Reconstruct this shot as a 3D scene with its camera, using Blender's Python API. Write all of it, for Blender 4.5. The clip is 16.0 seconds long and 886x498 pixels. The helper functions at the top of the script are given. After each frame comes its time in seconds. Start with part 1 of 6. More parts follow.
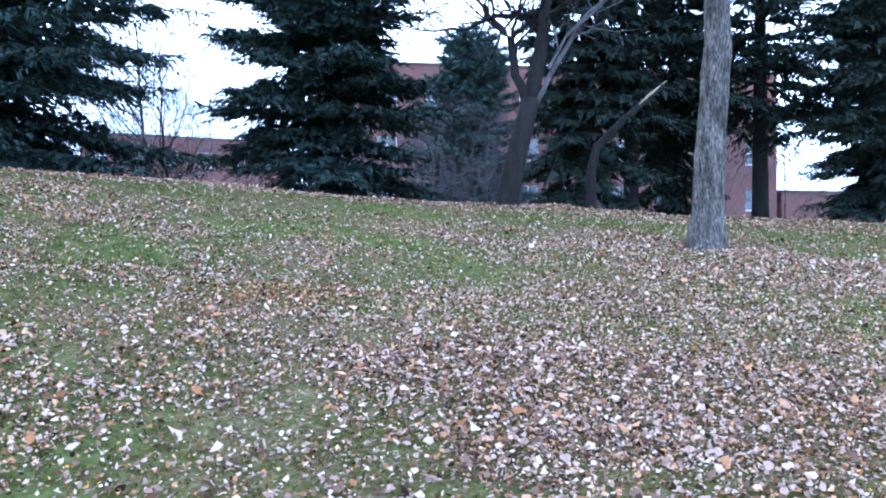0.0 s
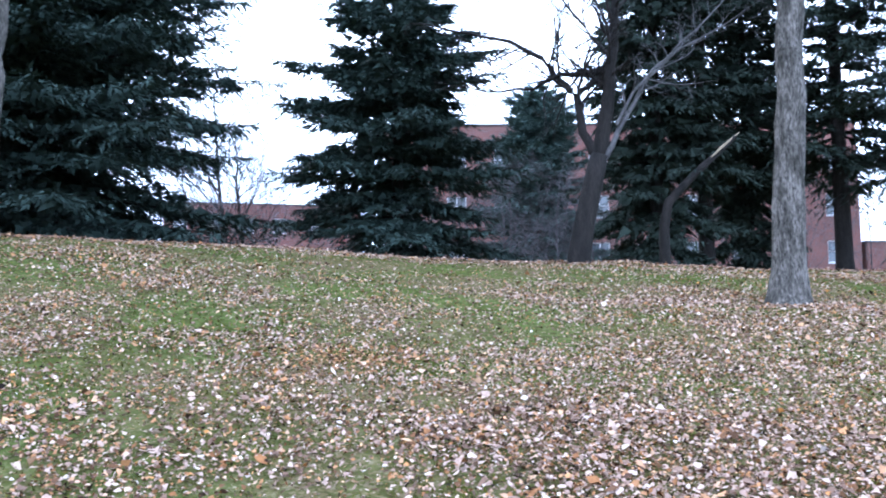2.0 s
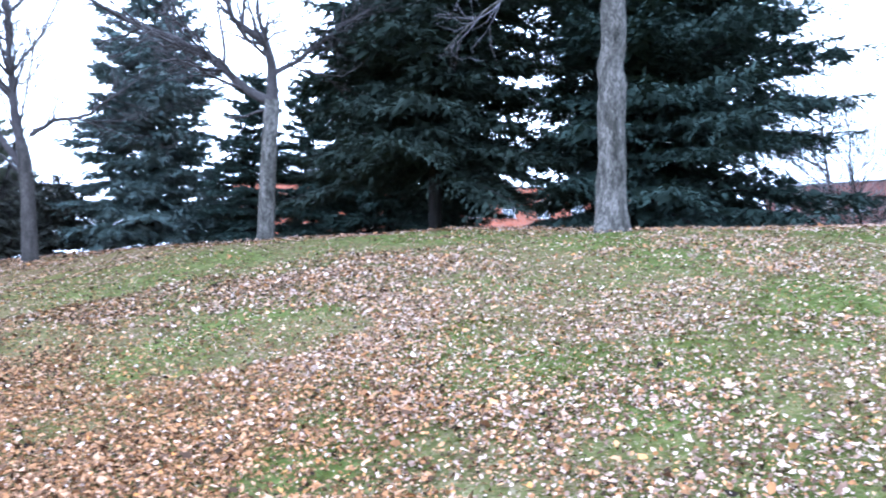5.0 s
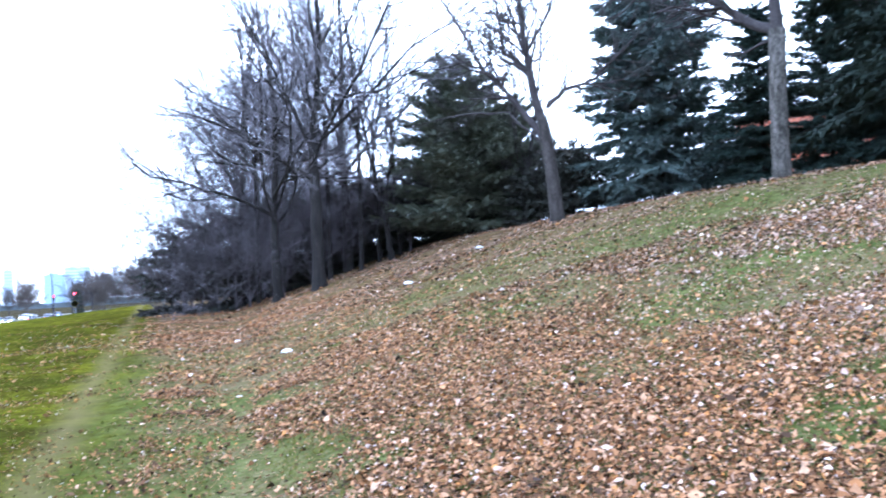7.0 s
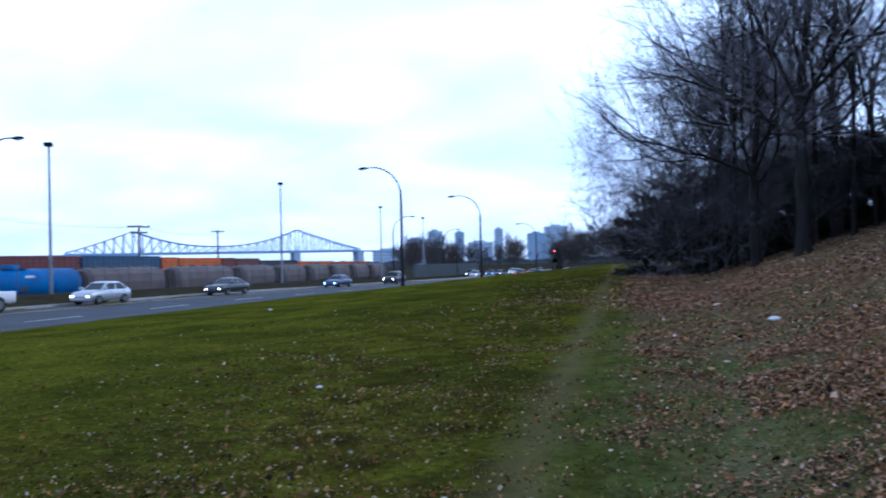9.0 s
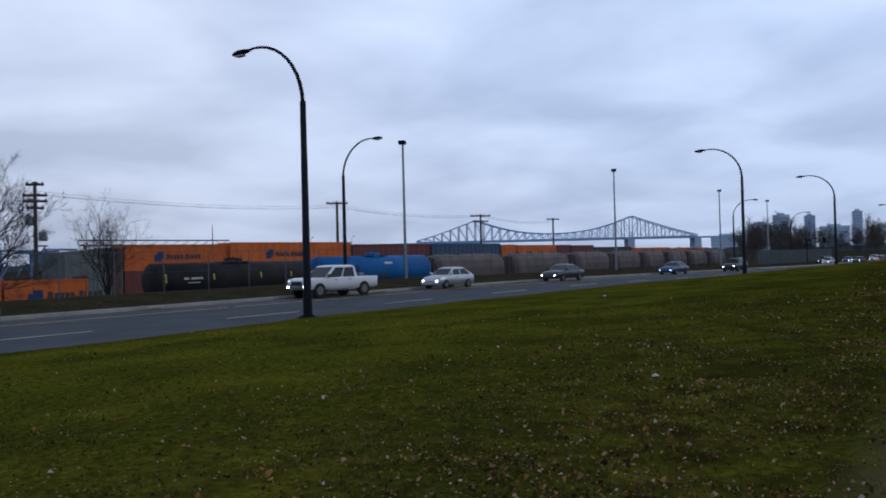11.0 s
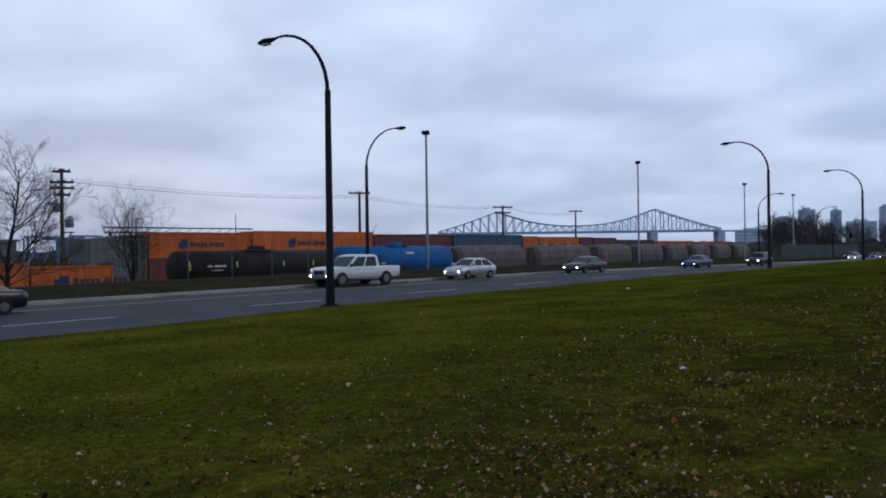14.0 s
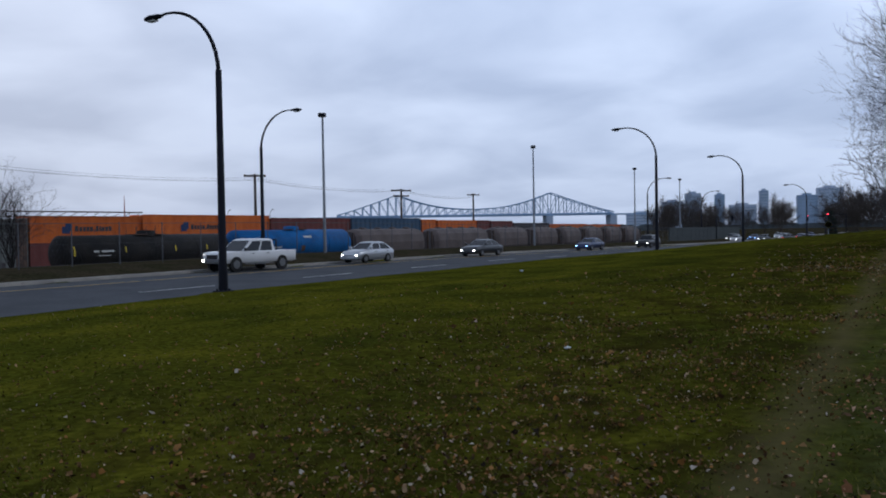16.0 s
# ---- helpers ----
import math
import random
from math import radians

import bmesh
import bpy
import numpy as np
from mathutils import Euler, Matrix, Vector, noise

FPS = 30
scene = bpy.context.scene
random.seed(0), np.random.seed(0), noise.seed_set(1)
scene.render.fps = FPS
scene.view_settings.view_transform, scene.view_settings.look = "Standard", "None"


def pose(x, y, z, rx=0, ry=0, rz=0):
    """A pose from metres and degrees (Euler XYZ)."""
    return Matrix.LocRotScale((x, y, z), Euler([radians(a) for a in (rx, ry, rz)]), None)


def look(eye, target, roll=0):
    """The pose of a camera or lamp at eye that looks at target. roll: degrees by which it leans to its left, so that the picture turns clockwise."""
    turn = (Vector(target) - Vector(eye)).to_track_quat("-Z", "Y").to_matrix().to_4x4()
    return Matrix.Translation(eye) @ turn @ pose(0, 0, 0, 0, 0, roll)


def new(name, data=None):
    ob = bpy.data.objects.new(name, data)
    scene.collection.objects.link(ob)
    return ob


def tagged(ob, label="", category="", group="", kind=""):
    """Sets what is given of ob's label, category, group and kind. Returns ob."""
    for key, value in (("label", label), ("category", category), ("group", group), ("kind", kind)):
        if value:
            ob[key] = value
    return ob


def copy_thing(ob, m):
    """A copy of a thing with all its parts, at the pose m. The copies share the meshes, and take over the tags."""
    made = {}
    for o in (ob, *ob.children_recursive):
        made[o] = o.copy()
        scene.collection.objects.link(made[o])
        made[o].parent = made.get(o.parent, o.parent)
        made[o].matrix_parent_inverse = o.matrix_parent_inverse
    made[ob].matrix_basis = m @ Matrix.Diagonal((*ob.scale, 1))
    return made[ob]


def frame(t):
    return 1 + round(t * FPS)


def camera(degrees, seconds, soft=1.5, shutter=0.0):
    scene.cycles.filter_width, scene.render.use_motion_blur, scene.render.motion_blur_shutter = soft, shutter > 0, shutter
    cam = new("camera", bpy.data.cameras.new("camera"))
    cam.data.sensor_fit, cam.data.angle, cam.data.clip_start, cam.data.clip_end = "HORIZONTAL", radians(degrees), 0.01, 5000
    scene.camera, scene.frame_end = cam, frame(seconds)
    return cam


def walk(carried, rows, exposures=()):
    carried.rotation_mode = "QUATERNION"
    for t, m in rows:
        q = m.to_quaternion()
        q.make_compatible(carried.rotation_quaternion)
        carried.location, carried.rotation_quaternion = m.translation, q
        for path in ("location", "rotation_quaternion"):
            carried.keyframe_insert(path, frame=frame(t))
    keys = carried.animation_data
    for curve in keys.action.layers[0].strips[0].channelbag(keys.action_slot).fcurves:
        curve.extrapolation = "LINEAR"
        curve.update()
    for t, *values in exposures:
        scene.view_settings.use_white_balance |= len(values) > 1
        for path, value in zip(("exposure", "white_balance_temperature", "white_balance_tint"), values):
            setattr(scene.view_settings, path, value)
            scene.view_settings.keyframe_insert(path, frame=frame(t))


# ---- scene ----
cam = camera(55.2, 16.0, soft=1.85, shutter=0.24)
PATH = [
    (0, (0.26, -0.43, 1.628), (2.259, -0.484, 1.661), 0.4),
    (0.5, (0.296, -0.494, 1.634), (2.293, -0.54, 1.742), 0.2),
    (1, (0.333, -0.529, 1.635), (2.33, -0.509, 1.746), -0.4),
    (1.5, (0.371, -0.516, 1.639), (2.363, -0.48, 1.817), -1.1),
    (2, (0.396, -0.471, 1.635), (2.385, -0.356, 1.81), -0.6),
    (2.5, (0.412, -0.401, 1.636), (2.385, -0.121, 1.81), 0.1),
    (3, (0.408, -0.342, 1.633), (2.357, 0.068, 1.82), 0.1),
    (3.2, (0.401, -0.319, 1.632), (2.334, 0.162, 1.818), -0.1),
    (5.3, (0.301, -0.197, 1.591), (1.653, 1.267, 1.75), -0.8),
    (5.5, (0.303, -0.188, 1.588), (1.577, 1.345, 1.749), -1.1),
    (6, (0.299, -0.168, 1.591), (1.338, 1.532, 1.764), -1.1),
    (6.5, (0.287, -0.138, 1.578), (1.066, 1.699, 1.72), -2.8),
    (7, (0.236, -0.116, 1.571), (0.713, 1.825, 1.65), -3.4),
    (7.5, (0.196, -0.098, 1.567), (0.397, 1.891, 1.628), -2.1),
    (8, (0.113, -0.082, 1.576), (0.065, 1.916, 1.636), -1.1),
    (8.5, (0.03, -0.06, 1.58), (-0.244, 1.92, 1.634), -1.3),
    (9, (-0.017, -0.057, 1.577), (-0.609, 1.853, 1.612), -1.4),
    (9.5, (0.006, -0.042, 1.576), (-0.902, 1.74, 1.597), -1.6),
    (10, (0.003, -0.035, 1.572), (-1.155, 1.595, 1.59), -2.3),
    (10.2, (-0.001, -0.034, 1.576), (-1.199, 1.568, 1.598), -2.2),
    (12.5, (-0.109, -0.044, 1.55), (-1.446, 1.444, 1.562), -0.7),
    (13, (-0.123, -0.046, 1.547), (-1.486, 1.417, 1.563), -0.8),
    (13.5, (-0.117, -0.042, 1.545), (-1.473, 1.428, 1.544), -0.9),
    (14, (-0.105, -0.037, 1.546), (-1.417, 1.473, 1.549), -0.8),
    (14.5, (-0.091, -0.034, 1.543), (-1.369, 1.504, 1.547), -0.9),
    (15, (-0.069, -0.024, 1.548), (-1.3, 1.553, 1.55), -1.0),
    (15.5, (-0.04, -0.014, 1.549), (-1.22, 1.601, 1.543), -1.4),
    (16, (0.0, 0.0, 1.55), (-1.124, 1.654, 1.51), -1.0),
]
walk(cam, [(t, look(eye, target, roll)) for t, eye, target, roll in PATH],
     exposures=[(0.0, 2.6, 4850, 10), (1.0, 2.65, 5150, 10), (2.5, 2.8, 5450, 10), (5.5, 3.45, 5300, 10), (6.3, 3.55, 5350, 10), (7.0, 3.0, 5380, 10), (8.0, 2.25, 5650, 10), (8.5, 1.7, 5650, 10), (9.0, 0.68, 4950, 10), (9.5, 0.15, 5250, 10), (10.0, -0.33, 5600, 10), (12.5, -0.32, 5900, 10), (16.0, -0.32, 6000, 10)])

# ---- sky and sun: a grey overcast afternoon ----
w = bpy.data.worlds.new("sky")
scene.world = w
w.use_nodes = True
wn, wl = w.node_tree.nodes, w.node_tree.links
sky = wn.new("ShaderNodeTexSky")
sky.sky_type = "NISHITA"
sky.sun_disc = False
sky.sun_elevation, sky.sun_rotation = radians(24), radians(-60)
sky.dust_density = 3.0
coord = wn.new("ShaderNodeTexCoord")
sep = wn.new("ShaderNodeSeparateXYZ")
wl.new(coord.outputs["Generated"], sep.inputs[0])
lift = wn.new("ShaderNodeMath")
lift.operation = "ADD"
lift.inputs[1].default_value = 0.22
wl.new(sep.outputs["Z"], lift.inputs[0])
flat = wn.new("ShaderNodeVectorMath")
flat.operation = "DIVIDE"
both = wn.new("ShaderNodeCombineXYZ")
for k in range(3):
    wl.new(lift.outputs[0], both.inputs[k])
wl.new(coord.outputs["Generated"], flat.inputs[0])
wl.new(both.outputs[0], flat.inputs[1])
cloud = wn.new("ShaderNodeTexNoise")
cloud.inputs["Scale"].default_value = 1.9
cloud.inputs["Detail"].default_value = 7.0
cloud.inputs["Roughness"].default_value = 0.44
cloud.inputs["Distortion"].default_value = 0.25
wl.new(flat.outputs[0], cloud.inputs["Vector"])
ramp = wn.new("ShaderNodeValToRGB")
ramp.color_ramp.elements[0].position, ramp.color_ramp.elements[0].color = 0.34, (0.575, 0.670, 0.870, 1)
ramp.color_ramp.elements[1].position, ramp.color_ramp.elements[1].color = 0.64, (0.82, 0.92, 1.125, 1)
wl.new(cloud.outputs["Fac"], ramp.inputs[0])
bg_sky, bg_cloud, mix = wn["Background"], wn.new("ShaderNodeBackground"), wn.new("ShaderNodeMixShader")
wl.new(sky.outputs[0], bg_sky.inputs[0])
bg_sky.inputs[1].default_value = 0.07
dim = wn.new("ShaderNodeMapRange")
dim.inputs["From Min"].default_value, dim.inputs["From Max"].default_value = 0.25, 0.95
dim.inputs["To Min"].default_value, dim.inputs["To Max"].default_value = 1.0, 0.55
wl.new(sep.outputs["Z"], dim.inputs["Value"])
low = wn.new("ShaderNodeMapRange")
low.inputs["From Min"].default_value, low.inputs["From Max"].default_value = 0.0, 0.28
low.inputs["To Min"].default_value, low.inputs["To Max"].default_value = 0.80, 1.06
wl.new(sep.outputs["Z"], low.inputs["Value"])
fade = wn.new("ShaderNodeMath")
fade.operation = "MULTIPLY"

side = wn.new("ShaderNodeMapRange")
side.inputs["From Min"].default_value, side.inputs["From Max"].default_value = 0.3, 1.0
side.inputs["To Min"].default_value, side.inputs["To Max"].default_value = 0.90, 1.12
wl.new(sep.outputs["Y"], side.inputs["Value"])
aside = wn.new("ShaderNodeMath")
aside.operation = "MULTIPLY"
wl.new(side.outputs[0], aside.inputs[0])
wl.new(low.outputs[0], aside.inputs[1])
shade = wn.new("ShaderNodeVectorMath")
shade.operation = "SCALE"
wl.new(ramp.outputs[0], shade.inputs[0])
wl.new(dim.outputs[0], fade.inputs[1])
wl.new(aside.outputs[0], fade.inputs[0])
wl.new(fade.outputs[0], shade.inputs["Scale"])
wl.new(shade.outputs[0], bg_cloud.inputs[0])
bg_cloud.inputs[1].default_value = 1.0
mix.inputs[0].default_value = 0.95
wl.new(bg_sky.outputs[0], mix.inputs[1])
wl.new(bg_cloud.outputs[0], mix.inputs[2])
wl.new(mix.outputs[0], wn["World Output"].inputs[0])

sun = new("sun", bpy.data.lights.new("sun", "SUN"))
sun.data.energy, sun.data.angle, sun.data.color = 0.6, radians(25), (1.0, 0.97, 0.93)
sun.matrix_world = pose(0, 0, 40, 60, 0, 120)


# ---- materials ----
def mat(name, base, rough=0.8, metal=0.0, vary=0.25, scale=6.0, fine=60.0, bump=0.2, second=None, spread=0.0, spec=0.3, island=0.0, stretch=(1, 1, 1)):
    """A surface with variation at two scales: broad stains between base and second, and a fine grain that also makes relief."""
    m = bpy.data.materials.new(name)
    m.use_nodes = True
    n, l = m.node_tree.nodes, m.node_tree.links
    b = n["Principled BSDF"]
    b.inputs["Roughness"].default_value, b.inputs["Metallic"].default_value = rough, metal
    b.inputs["Specular IOR Level"].default_value = spec
    tc = n.new("ShaderNodeTexCoord")
    mp = n.new("ShaderNodeMapping")
    mp.inputs["Scale"].default_value = stretch
    l.new(tc.outputs["Object"], mp.inputs[0])
    broad, grain = n.new("ShaderNodeTexNoise"), n.new("ShaderNodeTexNoise")
    for node, s, d in ((broad, scale, 5), (grain, fine, 3)):
        node.inputs["Scale"].default_value, node.inputs["Detail"].default_value = s, d
        l.new(mp.outputs[0], node.inputs["Vector"])
    cr = n.new("ShaderNodeValToRGB")
    second = second or tuple(c * (1 - vary) for c in base)
    cr.color_ramp.elements[0].position, cr.color_ramp.elements[0].color = 0.35, (*second, 1)
    cr.color_ramp.elements[1].position, cr.color_ramp.elements[1].color = 0.65, (*base, 1)
    l.new(broad.outputs["Fac"], cr.inputs[0])
    hsv = n.new("ShaderNodeHueSaturation")
    mr = n.new("ShaderNodeMapRange")
    mr.inputs["To Min"].default_value, mr.inputs["To Max"].default_value = 1 - vary, 1 + vary
    mr.inputs["From Min"].default_value, mr.inputs["From Max"].default_value = 0.3, 0.7
    l.new(grain.outputs["Fac"], mr.inputs["Value"])
    l.new(cr.outputs[0], hsv.inputs["Color"])
    val = mr.outputs[0]
    if island or spread:
        src = n.new("ShaderNodeNewGeometry").outputs["Random Per Island"] if island else n.new("ShaderNodeObjectInfo").outputs["Random"]
        rr, mul = n.new("ShaderNodeMapRange"), n.new("ShaderNodeMath")
        rr.inputs["To Min"].default_value, rr.inputs["To Max"].default_value = 1 - (island or spread), 1 + (island or spread)
        l.new(src, rr.inputs["Value"])
        mul.operation = "MULTIPLY"
        l.new(rr.outputs[0], mul.inputs[0])
        l.new(val, mul.inputs[1])
        val = mul.outputs[0]
    l.new(val, hsv.inputs["Value"])
    l.new(hsv.outputs[0], b.inputs["Base Color"])
    if bump:
        bp = n.new("ShaderNodeBump")
        bp.inputs["Strength"].default_value = bump
        bp.inputs["Distance"].default_value = 0.02
        l.new(grain.outputs["Fac"], bp.inputs["Height"])
        l.new(bp.outputs[0], b.inputs["Normal"])
    return m


def ramp_mat(name, stops, rough=0.8, spec=0.2):
    """Loose pieces whose colour is drawn per piece from a row of colours."""
    m = bpy.data.materials.new(name)
    m.use_nodes = True
    n, l = m.node_tree.nodes, m.node_tree.links
    b = n["Principled BSDF"]
    b.inputs["Roughness"].default_value, b.inputs["Specular IOR Level"].default_value = rough, spec
    g, cr = n.new("ShaderNodeNewGeometry"), n.new("ShaderNodeValToRGB")
    el = cr.color_ramp.elements
    while len(el) < len(stops):
        el.new(0.5)
    for e, (p, c) in zip(el, stops):
        e.position, e.color = p, (*c, 1)
    l.new(g.outputs["Random Per Island"], cr.inputs[0])
    nz, hs, mr = n.new("ShaderNodeTexNoise"), n.new("ShaderNodeHueSaturation"), n.new("ShaderNodeMapRange")
    nz.inputs["Scale"].default_value = 35.0
    tc = n.new("ShaderNodeTexCoord")
    l.new(tc.outputs["Object"], nz.inputs["Vector"])
    mr.inputs["To Min"].default_value, mr.inputs["To Max"].default_value = 0.6, 1.4
    l.new(nz.outputs["Fac"], mr.inputs["Value"])
    l.new(mr.outputs[0], hs.inputs["Value"])
    l.new(cr.outputs[0], hs.inputs["Color"])
    l.new(hs.outputs[0], b.inputs["Base Color"])
    return m


def glow(name, colour, power):
    m = bpy.data.materials.new(name)
    m.use_nodes = True
    b = m.node_tree.nodes["Principled BSDF"]
    b.inputs["Base Color"].default_value = (*colour, 1)
    b.inputs["Emission Color"].default_value = (*colour, 1)
    b.inputs["Emission Strength"].default_value = power
    return m


def glass(name, colour=(0.03, 0.04, 0.05)):
    m = bpy.data.materials.new(name)
    m.use_nodes = True
    b = m.node_tree.nodes["Principled BSDF"]
    b.inputs["Base Color"].default_value, b.inputs["Roughness"].default_value = (*colour, 1), 0.06
    b.inputs["Specular IOR Level"].default_value = 0.8
    return m


GRASS_LEAF = ramp_mat("grass_blades", [(0.0, (0.036, 0.046, 0.007)), (0.4, (0.080, 0.088, 0.012)), (0.75, (0.122, 0.120, 0.019)), (0.93, (0.15, 0.125, 0.04)), (1.0, (0.22, 0.17, 0.07))], 0.8, 0.0)
LEAF_PALE = ramp_mat("fallen_leaves_pale", [(0.0, (0.09, 0.05, 0.034)), (0.18, (0.19, 0.115, 0.08)), (0.42, (0.32, 0.212, 0.162)), (0.66, (0.43, 0.30, 0.235)), (0.86, (0.52, 0.395, 0.325)), (0.95, (0.55, 0.33, 0.17)), (1.0, (0.68, 0.59, 0.54))], 0.7, 0.1)
LEAF_RUST = ramp_mat("fallen_leaves_rust", [(0.0, (0.040, 0.022, 0.013)), (0.2, (0.13, 0.064, 0.032)), (0.5, (0.28, 0.125, 0.050)), (0.72, (0.39, 0.20, 0.098)), (0.84, (0.43, 0.275, 0.18)), (0.92, (0.52, 0.22, 0.06)), (1.0, (0.60, 0.50, 0.45))], 0.7, 0.1)
LEAF_TAN = ramp_mat("fallen_leaves_tan", [(0.0, (0.025, 0.014, 0.007)), (0.3, (0.11, 0.060, 0.022)), (0.6, (0.24, 0.14, 0.058)), (0.8, (0.36, 0.16, 0.042)), (0.94, (0.42, 0.32, 0.20)), (1.0, (0.48, 0.43, 0.36))], 0.8, 0.05)
LEAF_DARK = ramp_mat("fallen_leaves_dark", [(0.0, (0.012, 0.009, 0.007)), (0.5, (0.040, 0.025, 0.014)), (0.8, (0.10, 0.052, 0.020)), (1.0, (0.22, 0.10, 0.036))], 0.8, 0.05)


def needle_mat(name, dark, mid, pale):
    """Needles: colour drifts over the boughs, with a little change from twig to twig."""
    m = ramp_mat(name, [(0.0, dark), (0.5, mid), (1.0, pale)], 0.75, 0.08)
    n, l = m.node_tree.nodes, m.node_tree.links
    cr = next(k for k in n if k.type == "VALTORGB")
    old = cr.inputs[0].links[0].from_socket
    tc, nz, mx = n.new("ShaderNodeTexCoord"), n.new("ShaderNodeTexNoise"), n.new("ShaderNodeMath")
    nz.inputs["Scale"].default_value, nz.inputs["Detail"].default_value = 1.6, 4.0
    l.new(tc.outputs["Object"], nz.inputs["Vector"])
    half = n.new("ShaderNodeMath")
    half.operation = "MULTIPLY_ADD"
    half.inputs[1].default_value, half.inputs[2].default_value = 0.14, -0.04
    l.new(old, half.inputs[0])
    l.new(nz.outputs["Fac"], mx.inputs[0])
    l.new(half.outputs[0], mx.inputs[1])
    l.new(mx.outputs[0], cr.inputs[0])
    return m


NEEDLE = needle_mat("spruce_needles", (0.014, 0.0225, 0.0195), (0.033, 0.052, 0.045), (0.078, 0.113, 0.100))
NEEDLE_BLUE = needle_mat("blue_spruce_needles", (0.036, 0.056, 0.054), (0.088, 0.122, 0.116), (0.19, 0.22, 0.205))
NEEDLE_PINE = needle_mat("pine_needles", (0.042, 0.052, 0.040), (0.115, 0.130, 0.096), (0.21, 0.225, 0.17))
NEEDLE_GREY = needle_mat("grey_green_needles", (0.026, 0.046, 0.040), (0.062, 0.098, 0.088), (0.12, 0.165, 0.15))
NEEDLE_YEW = needle_mat("yew_needles", (0.016, 0.017, 0.014), (0.034, 0.036, 0.030), (0.07, 0.072, 0.06))
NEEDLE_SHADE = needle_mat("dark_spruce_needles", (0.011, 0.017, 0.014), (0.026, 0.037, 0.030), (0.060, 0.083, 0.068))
BARK = mat("maple_bark", (0.118, 0.107, 0.096), 0.92, vary=0.8, scale=5.0, fine=26.0, bump=1.0, second=(0.026, 0.024, 0.019), stretch=(1.5, 1.5, 0.5))
BARK_DARK = mat("dark_bark", (0.021, 0.0175, 0.016), 0.95, vary=0.45, scale=2.0, fine=12.0, bump=0.8, second=(0.009, 0.008, 0.0075), stretch=(3, 3, 0.6))
BARK_BROWN = mat("brown_bark", (0.058, 0.050, 0.046), 0.95, vary=0.5, scale=3.0, fine=18.0, bump=0.8, second=(0.022, 0.019, 0.017), stretch=(2, 2, 0.6))
# grey twigs; their lilac tint is the veil of bright sky put into the colour
TWIG = mat("veil_tinted_grey_twigs", (0.165, 0.153, 0.172), 0.9, vary=0.3, scale=1.0, fine=14.0, bump=0.2, second=(0.085, 0.076, 0.082))
TWIG_BRUSH = mat("brush_twigs", (0.098, 0.088, 0.096), 0.9, vary=0.3, scale=1.0, fine=14.0, bump=0.2, second=(0.055, 0.048, 0.053))
TWIG_DARK = mat("dark_twigs", (0.060, 0.053, 0.054), 0.9, vary=0.3, scale=1.0, fine=14.0, bump=0.2, second=(0.04, 0.034, 0.035))
ASPHALT = mat("asphalt", (0.074, 0.079, 0.088), 0.9, vary=0.25, scale=0.5, fine=40.0, bump=0.3, second=(0.056, 0.060, 0.067), spec=0.1)
CONCRETE = mat("concrete", (0.36, 0.34, 0.30), 0.85, vary=0.2, scale=1.2, fine=30.0, bump=0.3, second=(0.24, 0.23, 0.215))


# ---- ground: a lawn that climbs to a ridge on one side and falls to the road on the other ----
def ease(u):
    u = np.clip(u, 0, 1)
    return u * u * (3 - 2 * u)


def road_edge(y):
    return -20.9 - 0.06 * np.clip(y, -60, 420)


def road_z(y):
    return -0.5 + 0.004 * np.clip(y, -60, 45) - 0.0085 * np.clip(np.asarray(y, float) - 48, 0, 120)


RIDGE = 3.45


def trail_x(y):
    return -0.8 - 0.088 * np.clip(y, -60, 60)


def ground_z(x, y):
    x, y = np.asarray(x, float), np.asarray(y, float)
    along = 0.02 * np.clip(y, -20, 62)
    slope = 0.165 + 0.125 * ease((y + 2) / 18)
    u = slope * np.maximum(x - 0.2, 0) / RIDGE
    # a straight bank that rolls over to a flat top and falls off again behind it
    bank = RIDGE * (u - np.maximum(u - 0.72, 0) + 0.28 * (1 - np.exp(-np.maximum(u - 0.72, 0) / 0.28)))
    behind = np.maximum(u - 1.45, 0)
    bank = bank - 0.55 * np.minimum(behind, 4.0)
    bank = bank * (1 - 0.06 * ease((-2.0 - y) / 7.0) * ease((x - 7.0) / 5.0))
    east = along + bank
    t = np.clip((trail_x(y) - x) / np.maximum(trail_x(y) - road_edge(y), 1), 0, 1)
    west = along + (road_z(y) + 0.03 + 0.09 * ease((y - 10) / 8) - along) * (0.75 * t + 0.25 * t * t)
    z = np.where(x > trail_x(y), east, west)
    re = road_edge(y)
    z = np.where(x < re, road_z(y) - 0.12, z)
    z = np.where(x < re - 13.3, road_z(y) + 0.14 + 0.30 * ease((re - 13.6 - x) / 3.0), z)
    far = ease((re - 22.5 - x) / 8.0)
    z = z + np.where(x < re - 22.5, far * (-2.75 - z), 0)
    bumps = 0.05 * np.sin(0.9 * x + 0.4 * y) * np.sin(0.7 * y - 0.3 * x + 1.0) + 0.03 * np.sin(2.1 * x + 1.3 * y) * np.sin(1.7 * y - 1.1 * x)
    return z + bumps * ease((x - re - 2) / 4.0) * ease((60 - np.abs(x)) / 10) + 0.04 * np.exp(-((x - trail_x(y)) / 0.45) ** 2) * -1.0


def mesh_from(name, verts, faces, mats=(), ids=None, smooth=False):
    me = bpy.data.meshes.new(name)
    me.from_pydata(verts, [], faces)
    for m in mats:
        me.materials.append(m)
    if ids is not None:
        me.polygons.foreach_set("material_index", np.asarray(ids, np.int32))
    if smooth:
        me.polygons.foreach_set("use_smooth", np.ones(len(me.polygons), bool))
    me.update()
    return me


